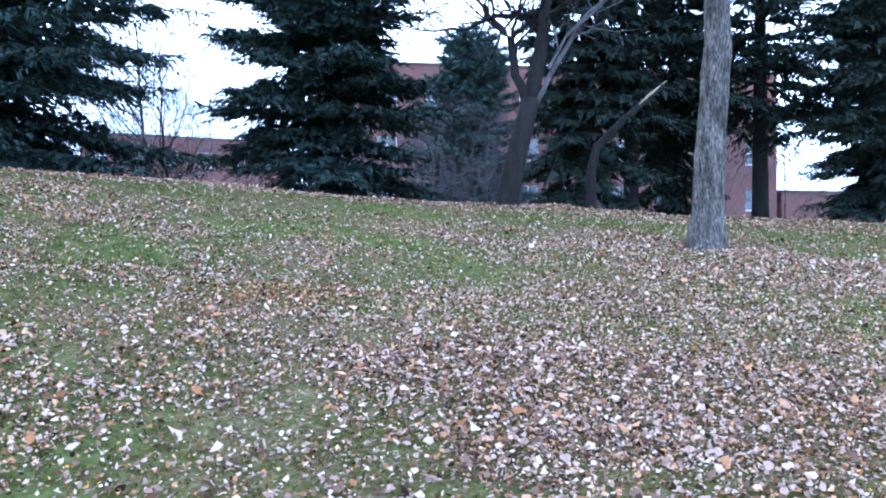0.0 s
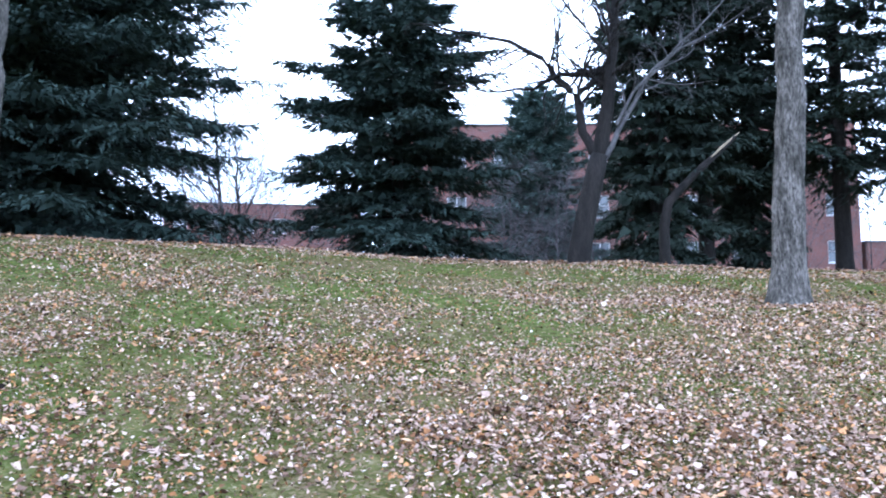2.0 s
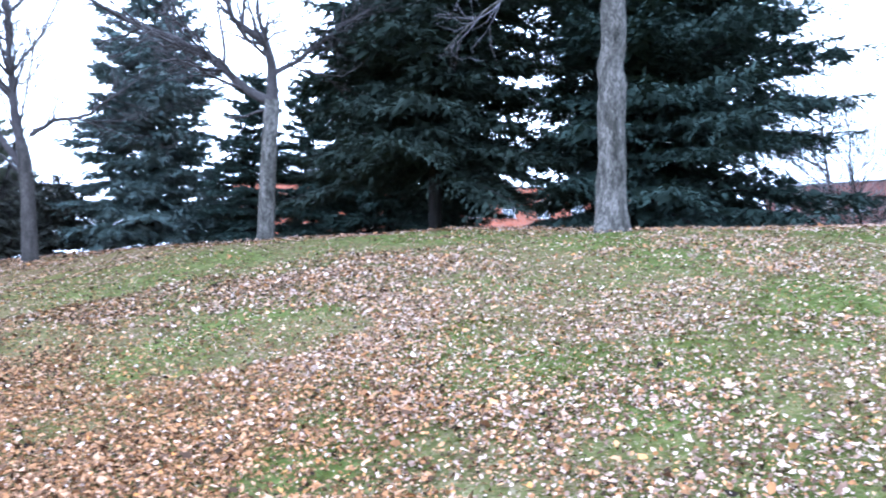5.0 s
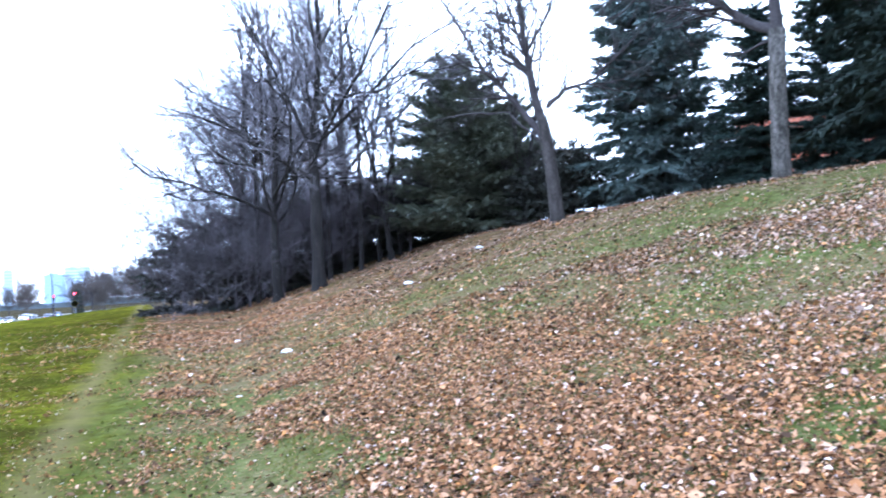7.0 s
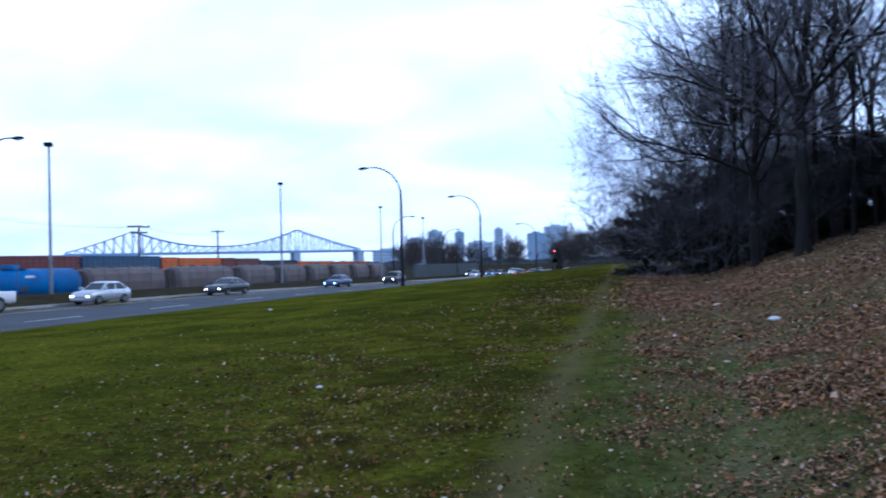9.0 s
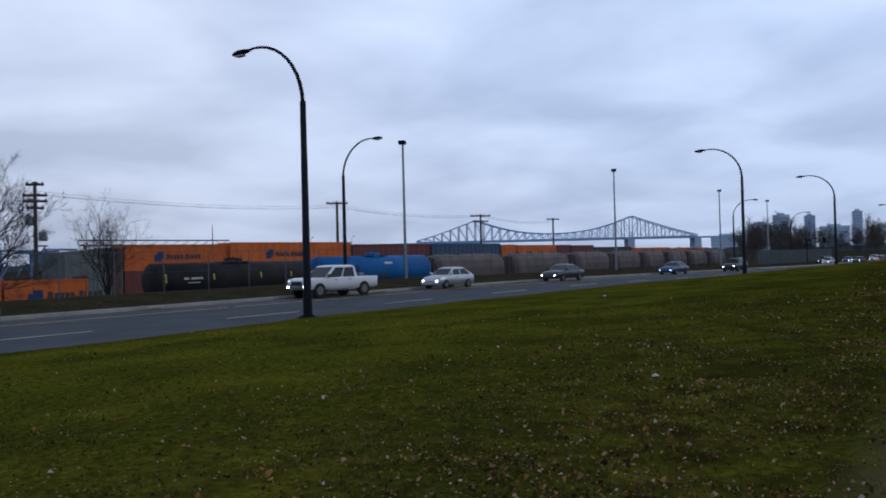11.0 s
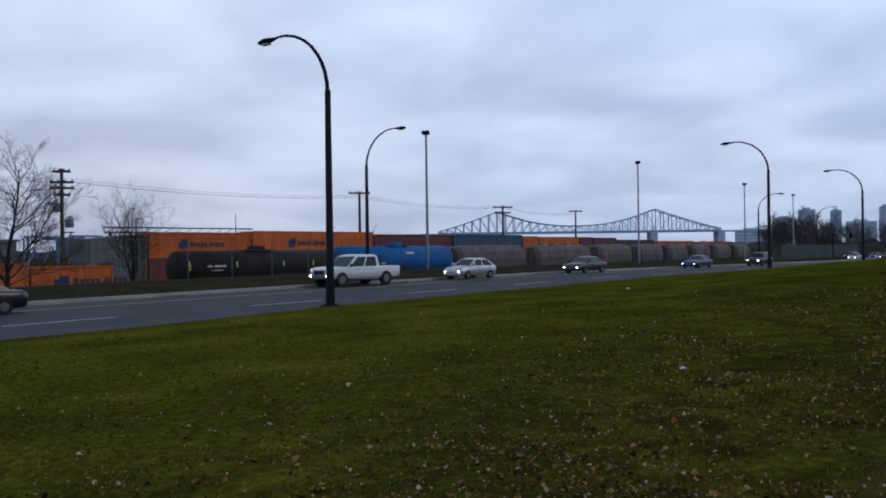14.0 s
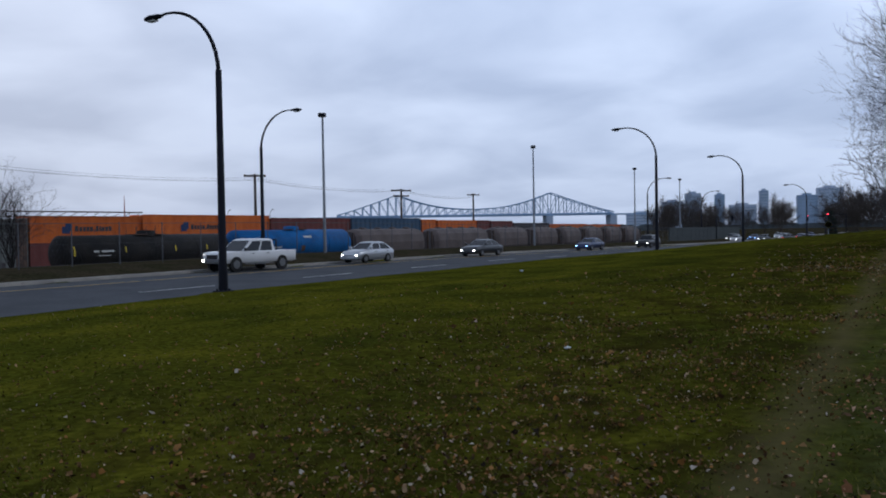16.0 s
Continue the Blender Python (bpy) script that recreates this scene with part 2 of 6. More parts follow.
def lawn_material():
    m = mat("lawn", (0.098, 0.093, 0.0095), 0.9, vary=0.5, scale=0.45, fine=11.0, bump=0.8, spec=0.0, second=(0.042, 0.048, 0.0063))
    n, l = m.node_tree.nodes, m.node_tree.links
    b = n["Principled BSDF"]
    base = b.inputs["Base Color"].links[0].from_socket
    tc, sp = n.new("ShaderNodeTexCoord"), n.new("ShaderNodeSeparateXYZ")
    l.new(tc.outputs["Object"], sp.inputs[0])

    def op(kind, a, c, clamp=False):
        k = n.new("ShaderNodeMath")
        k.operation, k.use_clamp = kind, clamp
        for i, v in enumerate((a, c)):
            if isinstance(v, (int, float)):
                k.inputs[i].default_value = v
            else:
                l.new(v, k.inputs[i])
        return k.outputs[0]

    wob = n.new("ShaderNodeTexNoise")
    wob.inputs["Scale"].default_value = 1.3
    l.new(tc.outputs["Object"], wob.inputs["Vector"])
    # the trodden trail
    off = op("ADD", op("ADD", sp.outputs["X"], op("MULTIPLY", sp.outputs["Y"], 0.088)), 0.8)
    off = op("ADD", off, op("MULTIPLY", op("SUBTRACT", wob.outputs["Fac"], 0.5), 0.5))
    near = op("SUBTRACT", 1.0, op("MULTIPLY", op("ABSOLUTE", off, 0), 2.6), True)
    mix = n.new("ShaderNodeMixRGB")
    mix.inputs[2].default_value = (0.128, 0.104, 0.046, 1)
    l.new(op("MULTIPLY", near, 0.65), mix.inputs[0])
    # rotted leaves darken the lawn beside the trail
    mould = n.new("ShaderNodeMixRGB")
    mould.inputs[2].default_value = (0.030, 0.024, 0.006, 1)
    spots_ = n.new("ShaderNodeTexNoise")
    spots_.inputs["Scale"].default_value, spots_.inputs["Detail"].default_value = 2.2, 8.0
    l.new(tc.outputs["Object"], spots_.inputs["Vector"])
    beside = op("MULTIPLY", op("ADD", off, 9.0), 0.15, True)
    l.new(op("MULTIPLY", beside, op("MULTIPLY", op("SUBTRACT", spots_.outputs["Fac"], 0.38), 3.2, True)), mould.inputs[0])
    l.new(base, mould.inputs[1])
    # the bank's grass is lusher
    lush = n.new("ShaderNodeMixRGB")
    clump, sward = n.new("ShaderNodeTexNoise"), n.new("ShaderNodeValToRGB")
    clump.inputs["Scale"].default_value, clump.inputs["Detail"].default_value, clump.inputs["Roughness"].default_value = 7.0, 8.0, 0.7
    l.new(tc.outputs["Object"], clump.inputs["Vector"])
    sward.color_ramp.elements.new(0.52)
    for e, p, c in zip(sward.color_ramp.elements, (0.36, 0.5, 0.66), ((0.030, 0.034, 0.010), (0.070, 0.092, 0.025), (0.132, 0.150, 0.052))):
        e.position, e.color = p, (*c, 1)
    l.new(clump.outputs["Fac"], sward.inputs[0])
    l.new(sward.outputs[0], lush.inputs[2])
    south = op("MULTIPLY", op("SUBTRACT", 26.0, sp.outputs["Y"]), 0.08, True)
    l.new(op("MULTIPLY", op("MULTIPLY", op("ADD", off, 0.3), 0.6, True), op("MULTIPLY", south, 0.85)), lush.inputs[0])
    l.new(mould.outputs[0], lush.inputs[1])
    l.new(lush.outputs[0], mix.inputs[1])
    # leaf mould between the leaves of the bank
    soil = n.new("ShaderNodeMixRGB")
    soil.inputs[2].default_value = (0.120, 0.076, 0.046, 1)
    patch = n.new("ShaderNodeTexNoise")
    patch.inputs["Scale"].default_value = 0.5
    patch.inputs["Detail"].default_value = 6
    l.new(tc.outputs["Object"], patch.inputs["Vector"])
    bank = op("MULTIPLY", op("SUBTRACT", off, 0.4), 0.9, True)
    pm = op("MULTIPLY", op("SUBTRACT", patch.outputs["Fac"], 0.42), 6.0, True)
    north = op("MULTIPLY", op("SUBTRACT", sp.outputs["Y"], 10.0), 0.08, True)
    l.new(op("MULTIPLY", bank, op("ADD", op("MULTIPLY", pm, 0.28), op("MULTIPLY", north, 0.55))), soil.inputs[0])
    l.new(mix.outputs[0], soil.inputs[1])
    bits, tint, litter = n.new("ShaderNodeTexVoronoi"), n.new("ShaderNodeValToRGB"), n.new("ShaderNodeMixRGB")
    bits.inputs["Scale"].default_value = 42.0
    l.new(tc.outputs["Object"], bits.inputs["Vector"])
    el = tint.color_ramp.elements
    for p in (0.35, 0.6, 0.8):
        el.new(p)
    for e, c in zip(el, ((0.03, 0.035, 0.012), (0.06, 0.05, 0.02), (0.14, 0.085, 0.05), (0.24, 0.15, 0.10), (0.34, 0.245, 0.20))):
        e.color = (*c, 1)
    shed_ = n.new("ShaderNodeSeparateColor")
    l.new(bits.outputs["Color"], shed_.inputs[0])
    l.new(shed_.outputs[0], tint.inputs[0])
    l.new(tint.outputs[0], litter.inputs[2])
    l.new(soil.outputs[0], litter.inputs[1])
    l.new(op("MULTIPLY", bank, op("ADD", op("MULTIPLY", pm, 0.3), 0.06)), litter.inputs[0])
    l.new(litter.outputs[0], b.inputs["Base Color"])
    return m


LAWN = lawn_material()
YARD = mat("yard_gravel", (0.046, 0.037, 0.024), 0.95, vary=0.45, scale=0.5, fine=7.0, bump=0.6, second=(0.030, 0.028, 0.015), spec=0.0)


def steps(*runs):
    out = []
    for a, b, s in runs:
        out += list(np.arange(a, b, s))
    return np.array(out + [runs[-1][1]])


def build_ground():
    xs = steps((-2600, -200, 300), (-200, -60, 14), (-60, -44, 1.0), (-44, -22, 0.5), (-22, -6, 0.8), (-6, 26, 0.5), (26, 60, 2), (60, 200, 14), (200, 2600, 300))
    ys = steps((-1600, -100, 300), (-100, -24, 8), (-24, 40, 0.8), (40, 110, 2), (110, 400, 20), (400, 4000, 400))
    X, Y = np.meshgrid(xs, ys)
    Z = ground_z(X, Y)
    Z = np.where(np.abs(X) > 150, np.minimum(Z, -1.0), Z)
    v = np.stack([X, Y, Z], -1).reshape(-1, 3)
    nx = len(xs)
    i, j = np.meshgrid(np.arange(len(ys) - 1), np.arange(nx - 1), indexing="ij")
    a = (i * nx + j).ravel()
    f = np.stack([a, a + 1, a + nx + 1, a + nx], 1)
    mid = v[f].mean(1)
    ids = (mid[:, 0] < road_edge(mid[:, 1]) - 13.2).astype(int)
    me = mesh_from("ground", v.tolist(), f.tolist(), (LAWN, YARD), ids, smooth=True)
    tagged(new("ground", me), "green autumn lawn rising to a leafy bank", "ground", kind="structure")


build_ground()


def strip(name, x0, x1, ys, z, material, label, category="road", thick=0.1, kind="structure"):
    """A slab that follows the road's edge between two offsets from it."""
    bm = bmesh.new()
    rows = []
    for y in ys:
        e, h = float(road_edge(y)), float(road_z(y))
        rows.append([bm.verts.new((e + x, y, h + dz)) for x, dz in ((x0, z), (x1, z), (x1, z - thick), (x0, z - thick))])
    for a, b in zip(rows, rows[1:]):
        for k in range(4):
            bm.faces.new((a[k], a[(k + 1) % 4], b[(k + 1) % 4], b[k]))
    bm.faces.new(rows[0][::-1])
    bm.faces.new(rows[-1])
    bmesh.ops.recalc_face_normals(bm, faces=bm.faces[:])
    me = bpy.data.meshes.new(name)
    bm.to_mesh(me)
    bm.free()
    me.materials.append(material)
    return tagged(new(name, me), label, category, kind=kind)


LONG = [-60, -30, 0, 10, 20, 30, 60, 100, 150, 220, 320, 420]
strip("road", -13.1, 0.0, LONG, 0.0, ASPHALT, "worn grey asphalt road of three lanes")
strip("kerb", -13.45, -13.1, LONG, 0.16, CONCRETE, "pale concrete kerb along the far lane", "kerb", 0.3)
LINE_WHITE = mat("white_road_paint", (0.5, 0.5, 0.5), 0.7, vary=0.3, scale=3, fine=30, bump=0.1)
LINE_YELLOW = mat("yellow_road_paint", (0.5, 0.33, 0.09), 0.7, vary=0.3, scale=3, fine=30, bump=0.1)
for off, colour in ((-4.1, 0),):
    for k in range(22):
        y = -8 + 9.0 * k
        strip("lane_mark", off - 0.06, off + 0.06, [y, y + 1.5, y + 3.6], 0.006, LINE_WHITE, "worn white lane dash on asphalt", "road marking", 0.012)
for k in range(10):
    y = -20 + 22.0 * k
    strip("centre_line", -10.2, -10.05, [y, y + 7, y + 14, y + 21.6], 0.006, LINE_YELLOW, "worn yellow centre line on asphalt", "road marking", 0.012)


# ---- tree makers ----
class Soup:
    """Vertices and faces gathered for one mesh."""

    def __init__(self):
        self.v, self.f, self.least, self.fine, self.stout = [], [], 0.0045, 1.0, None

    def tube(self, pts, radii, sides, cap=False):
        base = len(self.v)
        n = len(pts)
        for i, (p, r) in enumerate(zip(pts, radii)):
            d = (pts[min(i + 1, n - 1)] - pts[max(i - 1, 0)]).normalized()
            a = d.cross(Vector((0.31, 0.87, 0.12)) if abs(d.z) > 0.8 else Vector((0, 0, 1))).normalized()
            b = d.cross(a)
            for k in range(sides):
                c, s = math.cos(2 * math.pi * k / sides), math.sin(2 * math.pi * k / sides)
                self.v.append(tuple(p + (a * c + b * s) * r))
        for i in range(n - 1):
            for k in range(sides):
                q = base + i * sides
                self.f.append((q + k, q + (k + 1) % sides, q + sides + (k + 1) % sides, q + sides + k))
        if cap:
            self.f.append(tuple(base + (n - 1) * sides + k for k in range(sides)))

    def mesh(self, name, material, smooth=True):
        return mesh_from(name, self.v, self.f, (material,), smooth=smooth)


def part(name, mesh, parent, label=""):
    ob = new(name, mesh)
    ob.parent = parent
    if label:
        ob["label"] = label
    return ob


def grow(soup, rng, p, d, r, length, level, top, droop=0.0, twiggy=1.0, bend=0.22):
    """A limb, with its side limbs, out to the twigs."""
    if level >= top:
        # a twig end: one slender tapering blade with a bend
        d = d.normalized()
        e = (d + Vector((rng.gauss(0, bend), rng.gauss(0, bend), rng.gauss(0, bend) + 0.15))).normalized()
        m = p + d * length * 0.5
        q = m + e * length * 0.5
        a = d.cross(Vector((rng.gauss(0, 1), rng.gauss(0, 1), rng.gauss(0, 1)))).normalized() * max(r, soup.least)
        k = len(soup.v)
        soup.v += [tuple(p + a), tuple(p - a), tuple(m - a * 0.8), tuple(m + a * 0.8), tuple(q)]
        soup.f += [(k, k + 1, k + 2, k + 3), (k + 3, k + 2, k + 4)]
        return
    n = max(3, int(length / (0.45 if level < 2 else 0.4)))
    n = min(n, 9 if level == 0 else 6 if level == 1 else 4)
    pts, radii = [p.copy()], [r]
    d = d.normalized()
    for i in range(n):
        d = (d + Vector((rng.gauss(0, bend), rng.gauss(0, bend), rng.gauss(0, bend) + 0.07 - droop)) * (0.6 if level < 1 else 1.0)).normalized()
        pts.append(pts[-1] + d * (length / n))
        radii.append(max(soup.least * 0.8, r * (1 - 0.72 * (i + 1) / n)))
    (soup.stout if soup.stout and level < 2 else soup).tube(pts, radii, 7 if level == 0 else 4 if level == 1 else 3)
    count = int((length * (1.5 if level == 0 else 2.6) + 2) * twiggy)
    if level == top - 1:
        count = int(count * soup.fine)
    count = min(count, 11 if level == 0 else 9 if level < top - 1 else 16)
    for c in range(count):
        t = 0.22 + 0.78 * (c + rng.random()) / count
        i = min(int(t * n), n - 1)
        q = pts[i].lerp(pts[i + 1], t * n - i)
        axis = (pts[i + 1] - pts[i]).normalized()
        side = axis.cross(Vector((rng.gauss(0, 1), rng.gauss(0, 1), rng.gauss(0, 1)))).normalized()
        ang = rng.uniform(0.45, 0.95)
        nd = axis * math.cos(ang) + side * math.sin(ang)
        nl = length * rng.uniform(0.34, 0.62) * (1.15 - 0.5 * t)
        if level == top - 1:
            nl *= min(1.25, 0.8 + 0.3 * soup.fine)
        if nl < 0.12:
            continue
        grow(soup, rng, q, nd, min(radii[i] * 0.62, r * 0.55), nl, level + 1, top, droop, twiggy, bend)


def gnarl(q, pts, radius):
    """A trunk's vertex, pushed in or out along shallow ribs and swellings."""
    x, y, z = q
    a = math.atan2(y, x)
    k = 1 + 0.05 * math.sin(3 * a + 1.3 * z) + 0.04 * math.sin(5 * a - 2.1 * z + radius * 40) + 0.035 * math.sin(4.3 * z + 2 * a) + (0.16 * max(0.0, math.sin(5 * a + 0.6)) if z < 0.25 else 0.0)
    u = min(max(z / max(pts[-1].z, 0.1), 0.0), 1.0) * (len(pts) - 1)
    i = min(int(u), len(pts) - 2)
    c = pts[i].lerp(pts[i + 1], u - i)
    return (c.x + (x - c.x) * k, c.y + (y - c.y) * k, z)


def bare_tree(seed, height, radius, limbs, trunk_h, lean=(0, 0), top=3, bark=None, twig=None, flare=1.5, twiggy=1.0, spread=(0.4, 0.9), name="bare_tree", label="", extra=(), reach=0.55, leader=True, least=0.0045, fine=1.0):
    """A leafless tree: trunk with a root flare, and a crown of limbs. extra: limbs told by start height, azimuth, rise and length."""
    rng = random.Random(seed)
    tree = new(name)
    tr, cr = Soup(), Soup()
    cr.least, cr.fine, cr.stout = least, fine, Soup()
    n = 18
    pts, radii = [], []
    for i in range(n + 1):
        t = i / n
        wob = 0.09 * radius
        pts.append(Vector((lean[0] * t * trunk_h + rng.gauss(0, wob) * min(t * 3, 1), lean[1] * t * trunk_h + rng.gauss(0, wob) * min(t * 3, 1), t * trunk_h - 0.25 * (1 - t))))
        radii.append(radius * (1 - 0.30 * t) * (1 + (flare - 1) * math.exp(-t * trunk_h / (1.1 * radius + 0.05))))
    tr.tube(pts, radii, 16, True)
    tr.v = [gnarl(q, pts, radius) for q in tr.v]
    tip = pts[-1]
    if leader:
        grow(cr, rng, tip, Vector((lean[0] + rng.gauss(0, 0.1), lean[1] + rng.gauss(0, 0.1), 1)), radius * 0.62, height - trunk_h, 0, top, 0, twiggy, 0.12)
    for k in range(limbs):
        az = 2 * math.pi * (k / max(limbs, 1)) + rng.uniform(-0.5, 0.5)
        lo = rng.uniform(*spread)
        d = Vector((math.cos(az) * math.sin(lo), math.sin(az) * math.sin(lo), math.cos(lo)))
        start = pts[n - 2 * (k % 3)] if k % 3 else tip
        grow(cr, rng, start, d, radius * rng.uniform(0.32, 0.5) * (0.7 if fine > 1.3 else 1.0), (height - trunk_h) * rng.uniform(reach, reach + 0.35), 0, top, 0, twiggy)
    for h, az, rise, length, rad in extra:
        t = min(h / trunk_h, 1.0)
        i = min(int(t * n), n - 1)
        p = pts[i].lerp(pts[i + 1], t * n - i)
        d = Vector((math.cos(az) * math.cos(rise), math.sin(az) * math.cos(rise), math.sin(rise)))
        grow(cr, rng, p, d, rad, length, 0, top, 0, twiggy)
    part("trunk", tr.mesh("trunk", bark or BARK), tree)
    tagged(part("branchwork", cr.stout.mesh("branchwork", bark or BARK), tree), kind="stuff")
    part("crown", cr.mesh("crown", twig or TWIG), tree, "fine bare twigs")
    return tagged(tree, label or "leafless maple with grey furrowed bark on the bank", "tree")


def tuft(out, p, d, length, rng, spikes=6, fat=0.034):
    """A needled twig: thin leaves set round one axis like a bottle brush."""
    side = d.cross(Vector((0, 0, 1)))
    if side.length < 0.05:
        side = Vector((1, 0, 0))
    side.normalize()
    up = side.cross(d)
    turn = rng.uniform(0, 3.1)
    for k in range(spikes):
        a = turn + 2.4 * k
        s = side * math.cos(a) + up * math.sin(a)
        o = p + d * (length * (0.05 + 0.7 * k / spikes))
        tip = o + (d * 0.8 + s * 0.62) * (length * rng.uniform(0.42, 0.62))
        w = d.cross(s) * (fat * rng.uniform(0.8, 1.3))
        out.append((o - w, o + w, tip))


def bough(r, length, sag, tip_up, stout, hang):
    """One conifer bough along +x: its axis, and the needled shoots that it carries, each a slim point of three corners."""
    m = max(4, int(length / 0.3))
    u = np.linspace(0, 1, m + 1)
    axis = np.stack([length * u * (1 - 0.06 * u), np.cumsum(r.normal(0, 0.02 * length / m, m + 1)), length * (-sag * u ** 1.3 + tip_up * u ** 4)], -1)
    base, way, size = [], [], []

    def shoots(p, d, n, big):
        """Shoots set along a side branch from p, d being its whole run."""
        run = np.linalg.norm(d)
        t = (np.arange(n) + r.uniform(0.1, 0.9, n)) / n
        q = p + d * t[:, None] + np.stack([np.zeros(n), np.zeros(n), -0.16 * run * t ** 2], -1)
        side = np.cross(d / run, (0, 0, 1.0)) * np.where(np.arange(n) % 2, 1, -1)[:, None]
        w = d / run * r.uniform(0.7, 1.1, (n, 1)) + side * r.uniform(0.15, 0.7, (n, 1)) + r.normal(0, 0.10, (n, 3))
        w[:, 2] += np.where(r.rand(n) < hang, r.uniform(-1.1, -0.3, n), r.uniform(-0.15, 0.25, n))
        base.append(q)
        way.append(w / np.linalg.norm(w, axis=1)[:, None])
        size.append(big * r.uniform(0.7, 1.25, n) * (1 - 0.25 * t))

    gap = 0.17
    for i in range(int(length * 0.9 / gap) + 1):
        s = min(0.98, 0.10 + i * gap / length + r.uniform(-0.3, 0.3) * gap / length)
        p = np.array([np.interp(s, u, axis[:, k]) for k in range(3)])
        run = min(1.35, 0.18 + 0.46 * length * (1 - s) ** 0.65 * min(1.0, 0.45 + 1.6 * s))
        for side in (-1, 1):
            a = side * r.uniform(0.65, 1.1)
            d = np.array([math.cos(a), math.sin(a), r.uniform(-0.32, 0.06)]) * run * r.uniform(0.75, 1.2)
            shoots(p, d, max(3, int(run / 0.062)), 0.20 * stout)
        shoots(p, np.array([0.3, 0, r.uniform(-0.05, 0.12)]), 6, 0.19 * stout)
    shoots(axis[-2], axis[-1] - axis[-2], 8, 0.20 * stout)
    return axis, np.concatenate(base), np.concatenate(way), np.concatenate(size)


def spruce(seed, height, width, first=0.8, material=None, dense=1.0, ragged=0.25, power=0.85, label="", name="spruce", tuft_size=1.0, droop=0.35, trunk_r=0.2, step=0.6, hang=0.35, stems=8, clear=7.5, core=True, lee=None):
    """A conifer: straight trunk and tiers of boughs with dark gaps between them. lee: a side where boughs are shorter, as azimuth and share."""
    rng, r = random.Random(seed), np.random.RandomState(seed)
    tree = new(name)
    tr, lm = Soup(), Soup()
    tr.tube([Vector((0, 0, -0.3)), Vector((0, 0, 0.4)), Vector((0.03, 0, height * 0.5)), Vector((0, 0, height * 0.98))], [trunk_r * 1.25, trunk_r, trunk_r * 0.55, 0.02], 9)
    sorts = [[bough(r, q, (0.05, 0.14, 0.22)[k], (0.05, 0.12, 0.16)[k] * (0.3 + droop), tuft_size, hang) for k in range(3)] for q in (0.4, 0.8, 1.3, 1.9, 2.6, 3.4, 4.3, 5.3)]
    sizes = np.array([0.4, 0.8, 1.3, 1.9, 2.6, 3.4, 4.3, 5.3])
    points, fill = [], []
    h = first
    while h < height - 0.15:
        t = (h - first) / (height - first)
        reach = 0.5 * width * (1 - t) ** power + 0.15
        n = max(4, round(stems * (1 - 0.35 * t) * (1.0 if h < clear else 0.7)))
        a0 = rng.uniform(0, 6.28)
        for k in range(n):
            if rng.random() > dense:
                continue
            az = a0 + 2 * math.pi * (k + rng.uniform(-0.3, 0.3)) / n
            length = reach * rng.uniform(1 - ragged * 1.5, 1 + ragged * 0.5)
            if lee:
                length *= 1 - lee[1] * max(0.0, math.cos(az - lee[0]))
            axis, base, way, size = sorts[int(np.argmin(np.abs(sizes - length)))][rng.randrange(3)]
            pitch = (0.45 * t ** 0.8 + 0.10 - droop * (1 - t)) + rng.gauss(0, 0.07)
            scale = length / axis[-1, 0]
            ca, sa, cp, sp = math.cos(az), math.sin(az), math.cos(pitch), math.sin(pitch)
            turn = np.array([[ca * cp, -sa, -ca * sp], [sa * cp, ca, -sa * sp], [sp, 0, cp]])
            at = np.array([0, 0, h + rng.uniform(-0.14, 0.14)])
            p = base * scale @ turn.T + at
            w = way @ turn.T
            flat = np.cross(w, r.normal(0, 0.28, w.shape) + (0, 0, 1.0))
            flat *= (0.16 * size * r.uniform(0.8, 1.3, len(size)) / np.maximum(np.linalg.norm(flat, axis=1), 0.05))[:, None]
            points.append(np.stack([p - flat, p + flat, p + w * size[:, None]], 1))
            line = axis * scale @ turn.T + at
            lm.tube([Vector(line[0]), Vector(line[len(line) // 2]), Vector(line[-1])], [0.012 + 0.010 * length, 0.008 + 0.004 * length, 0.006], 3)
            if length > 0.7:
                # older, shaded twigs fill each bough from within
                run = Vector(line[-1]) - Vector(line[0])
                flatside = Vector((-sa, ca, 0))
                for i in range(int(length * (9 if core else 4))):
                    u = rng.uniform(0.08, 0.8)
                    q = Vector([float(np.interp(u * (len(line) - 1), np.arange(len(line)), line[:, j])) for j in range(3)]) + flatside * (rng.uniform(-0.3, 0.3) * length * (1 - u) * min(1.0, 0.5 + 2 * u))
                    tuft(fill, q, (run.normalized() + flatside * rng.uniform(-0.8, 0.8) + Vector((0, 0, rng.uniform(-0.45, 0.05)))).normalized(), 0.66, rng, 3, 0.10)
        h += rng.uniform(0.8, 1.2) * step * (1.0 - 0.35 * t) * (1.0 if h < clear else 1.7)
    points.append(np.array(fill).reshape(-1, 3, 3))
    v = np.concatenate(points).reshape(-1, 3)
    me = bpy.data.meshes.new("needles")
    me.vertices.add(len(v))
    me.vertices.foreach_set("co", v.ravel())
    me.loops.add(len(v))
    me.loops.foreach_set("vertex_index", np.arange(len(v), dtype=np.int32))
    me.polygons.add(len(v) // 3)
    me.polygons.foreach_set("loop_start", np.arange(0, len(v), 3, dtype=np.int32))
    me.polygons.foreach_set("loop_total", np.full(len(v) // 3, 3, np.int32))
    me.materials.append(material or NEEDLE)
    me.update(calc_edges=True)
    part("trunk", tr.mesh("trunk", BARK_DARK), tree)
    tagged(part("branchwork", lm.mesh("branchwork", BARK_DARK), tree), kind="stuff")
    tagged(part("needles", me, tree), kind="stuff")
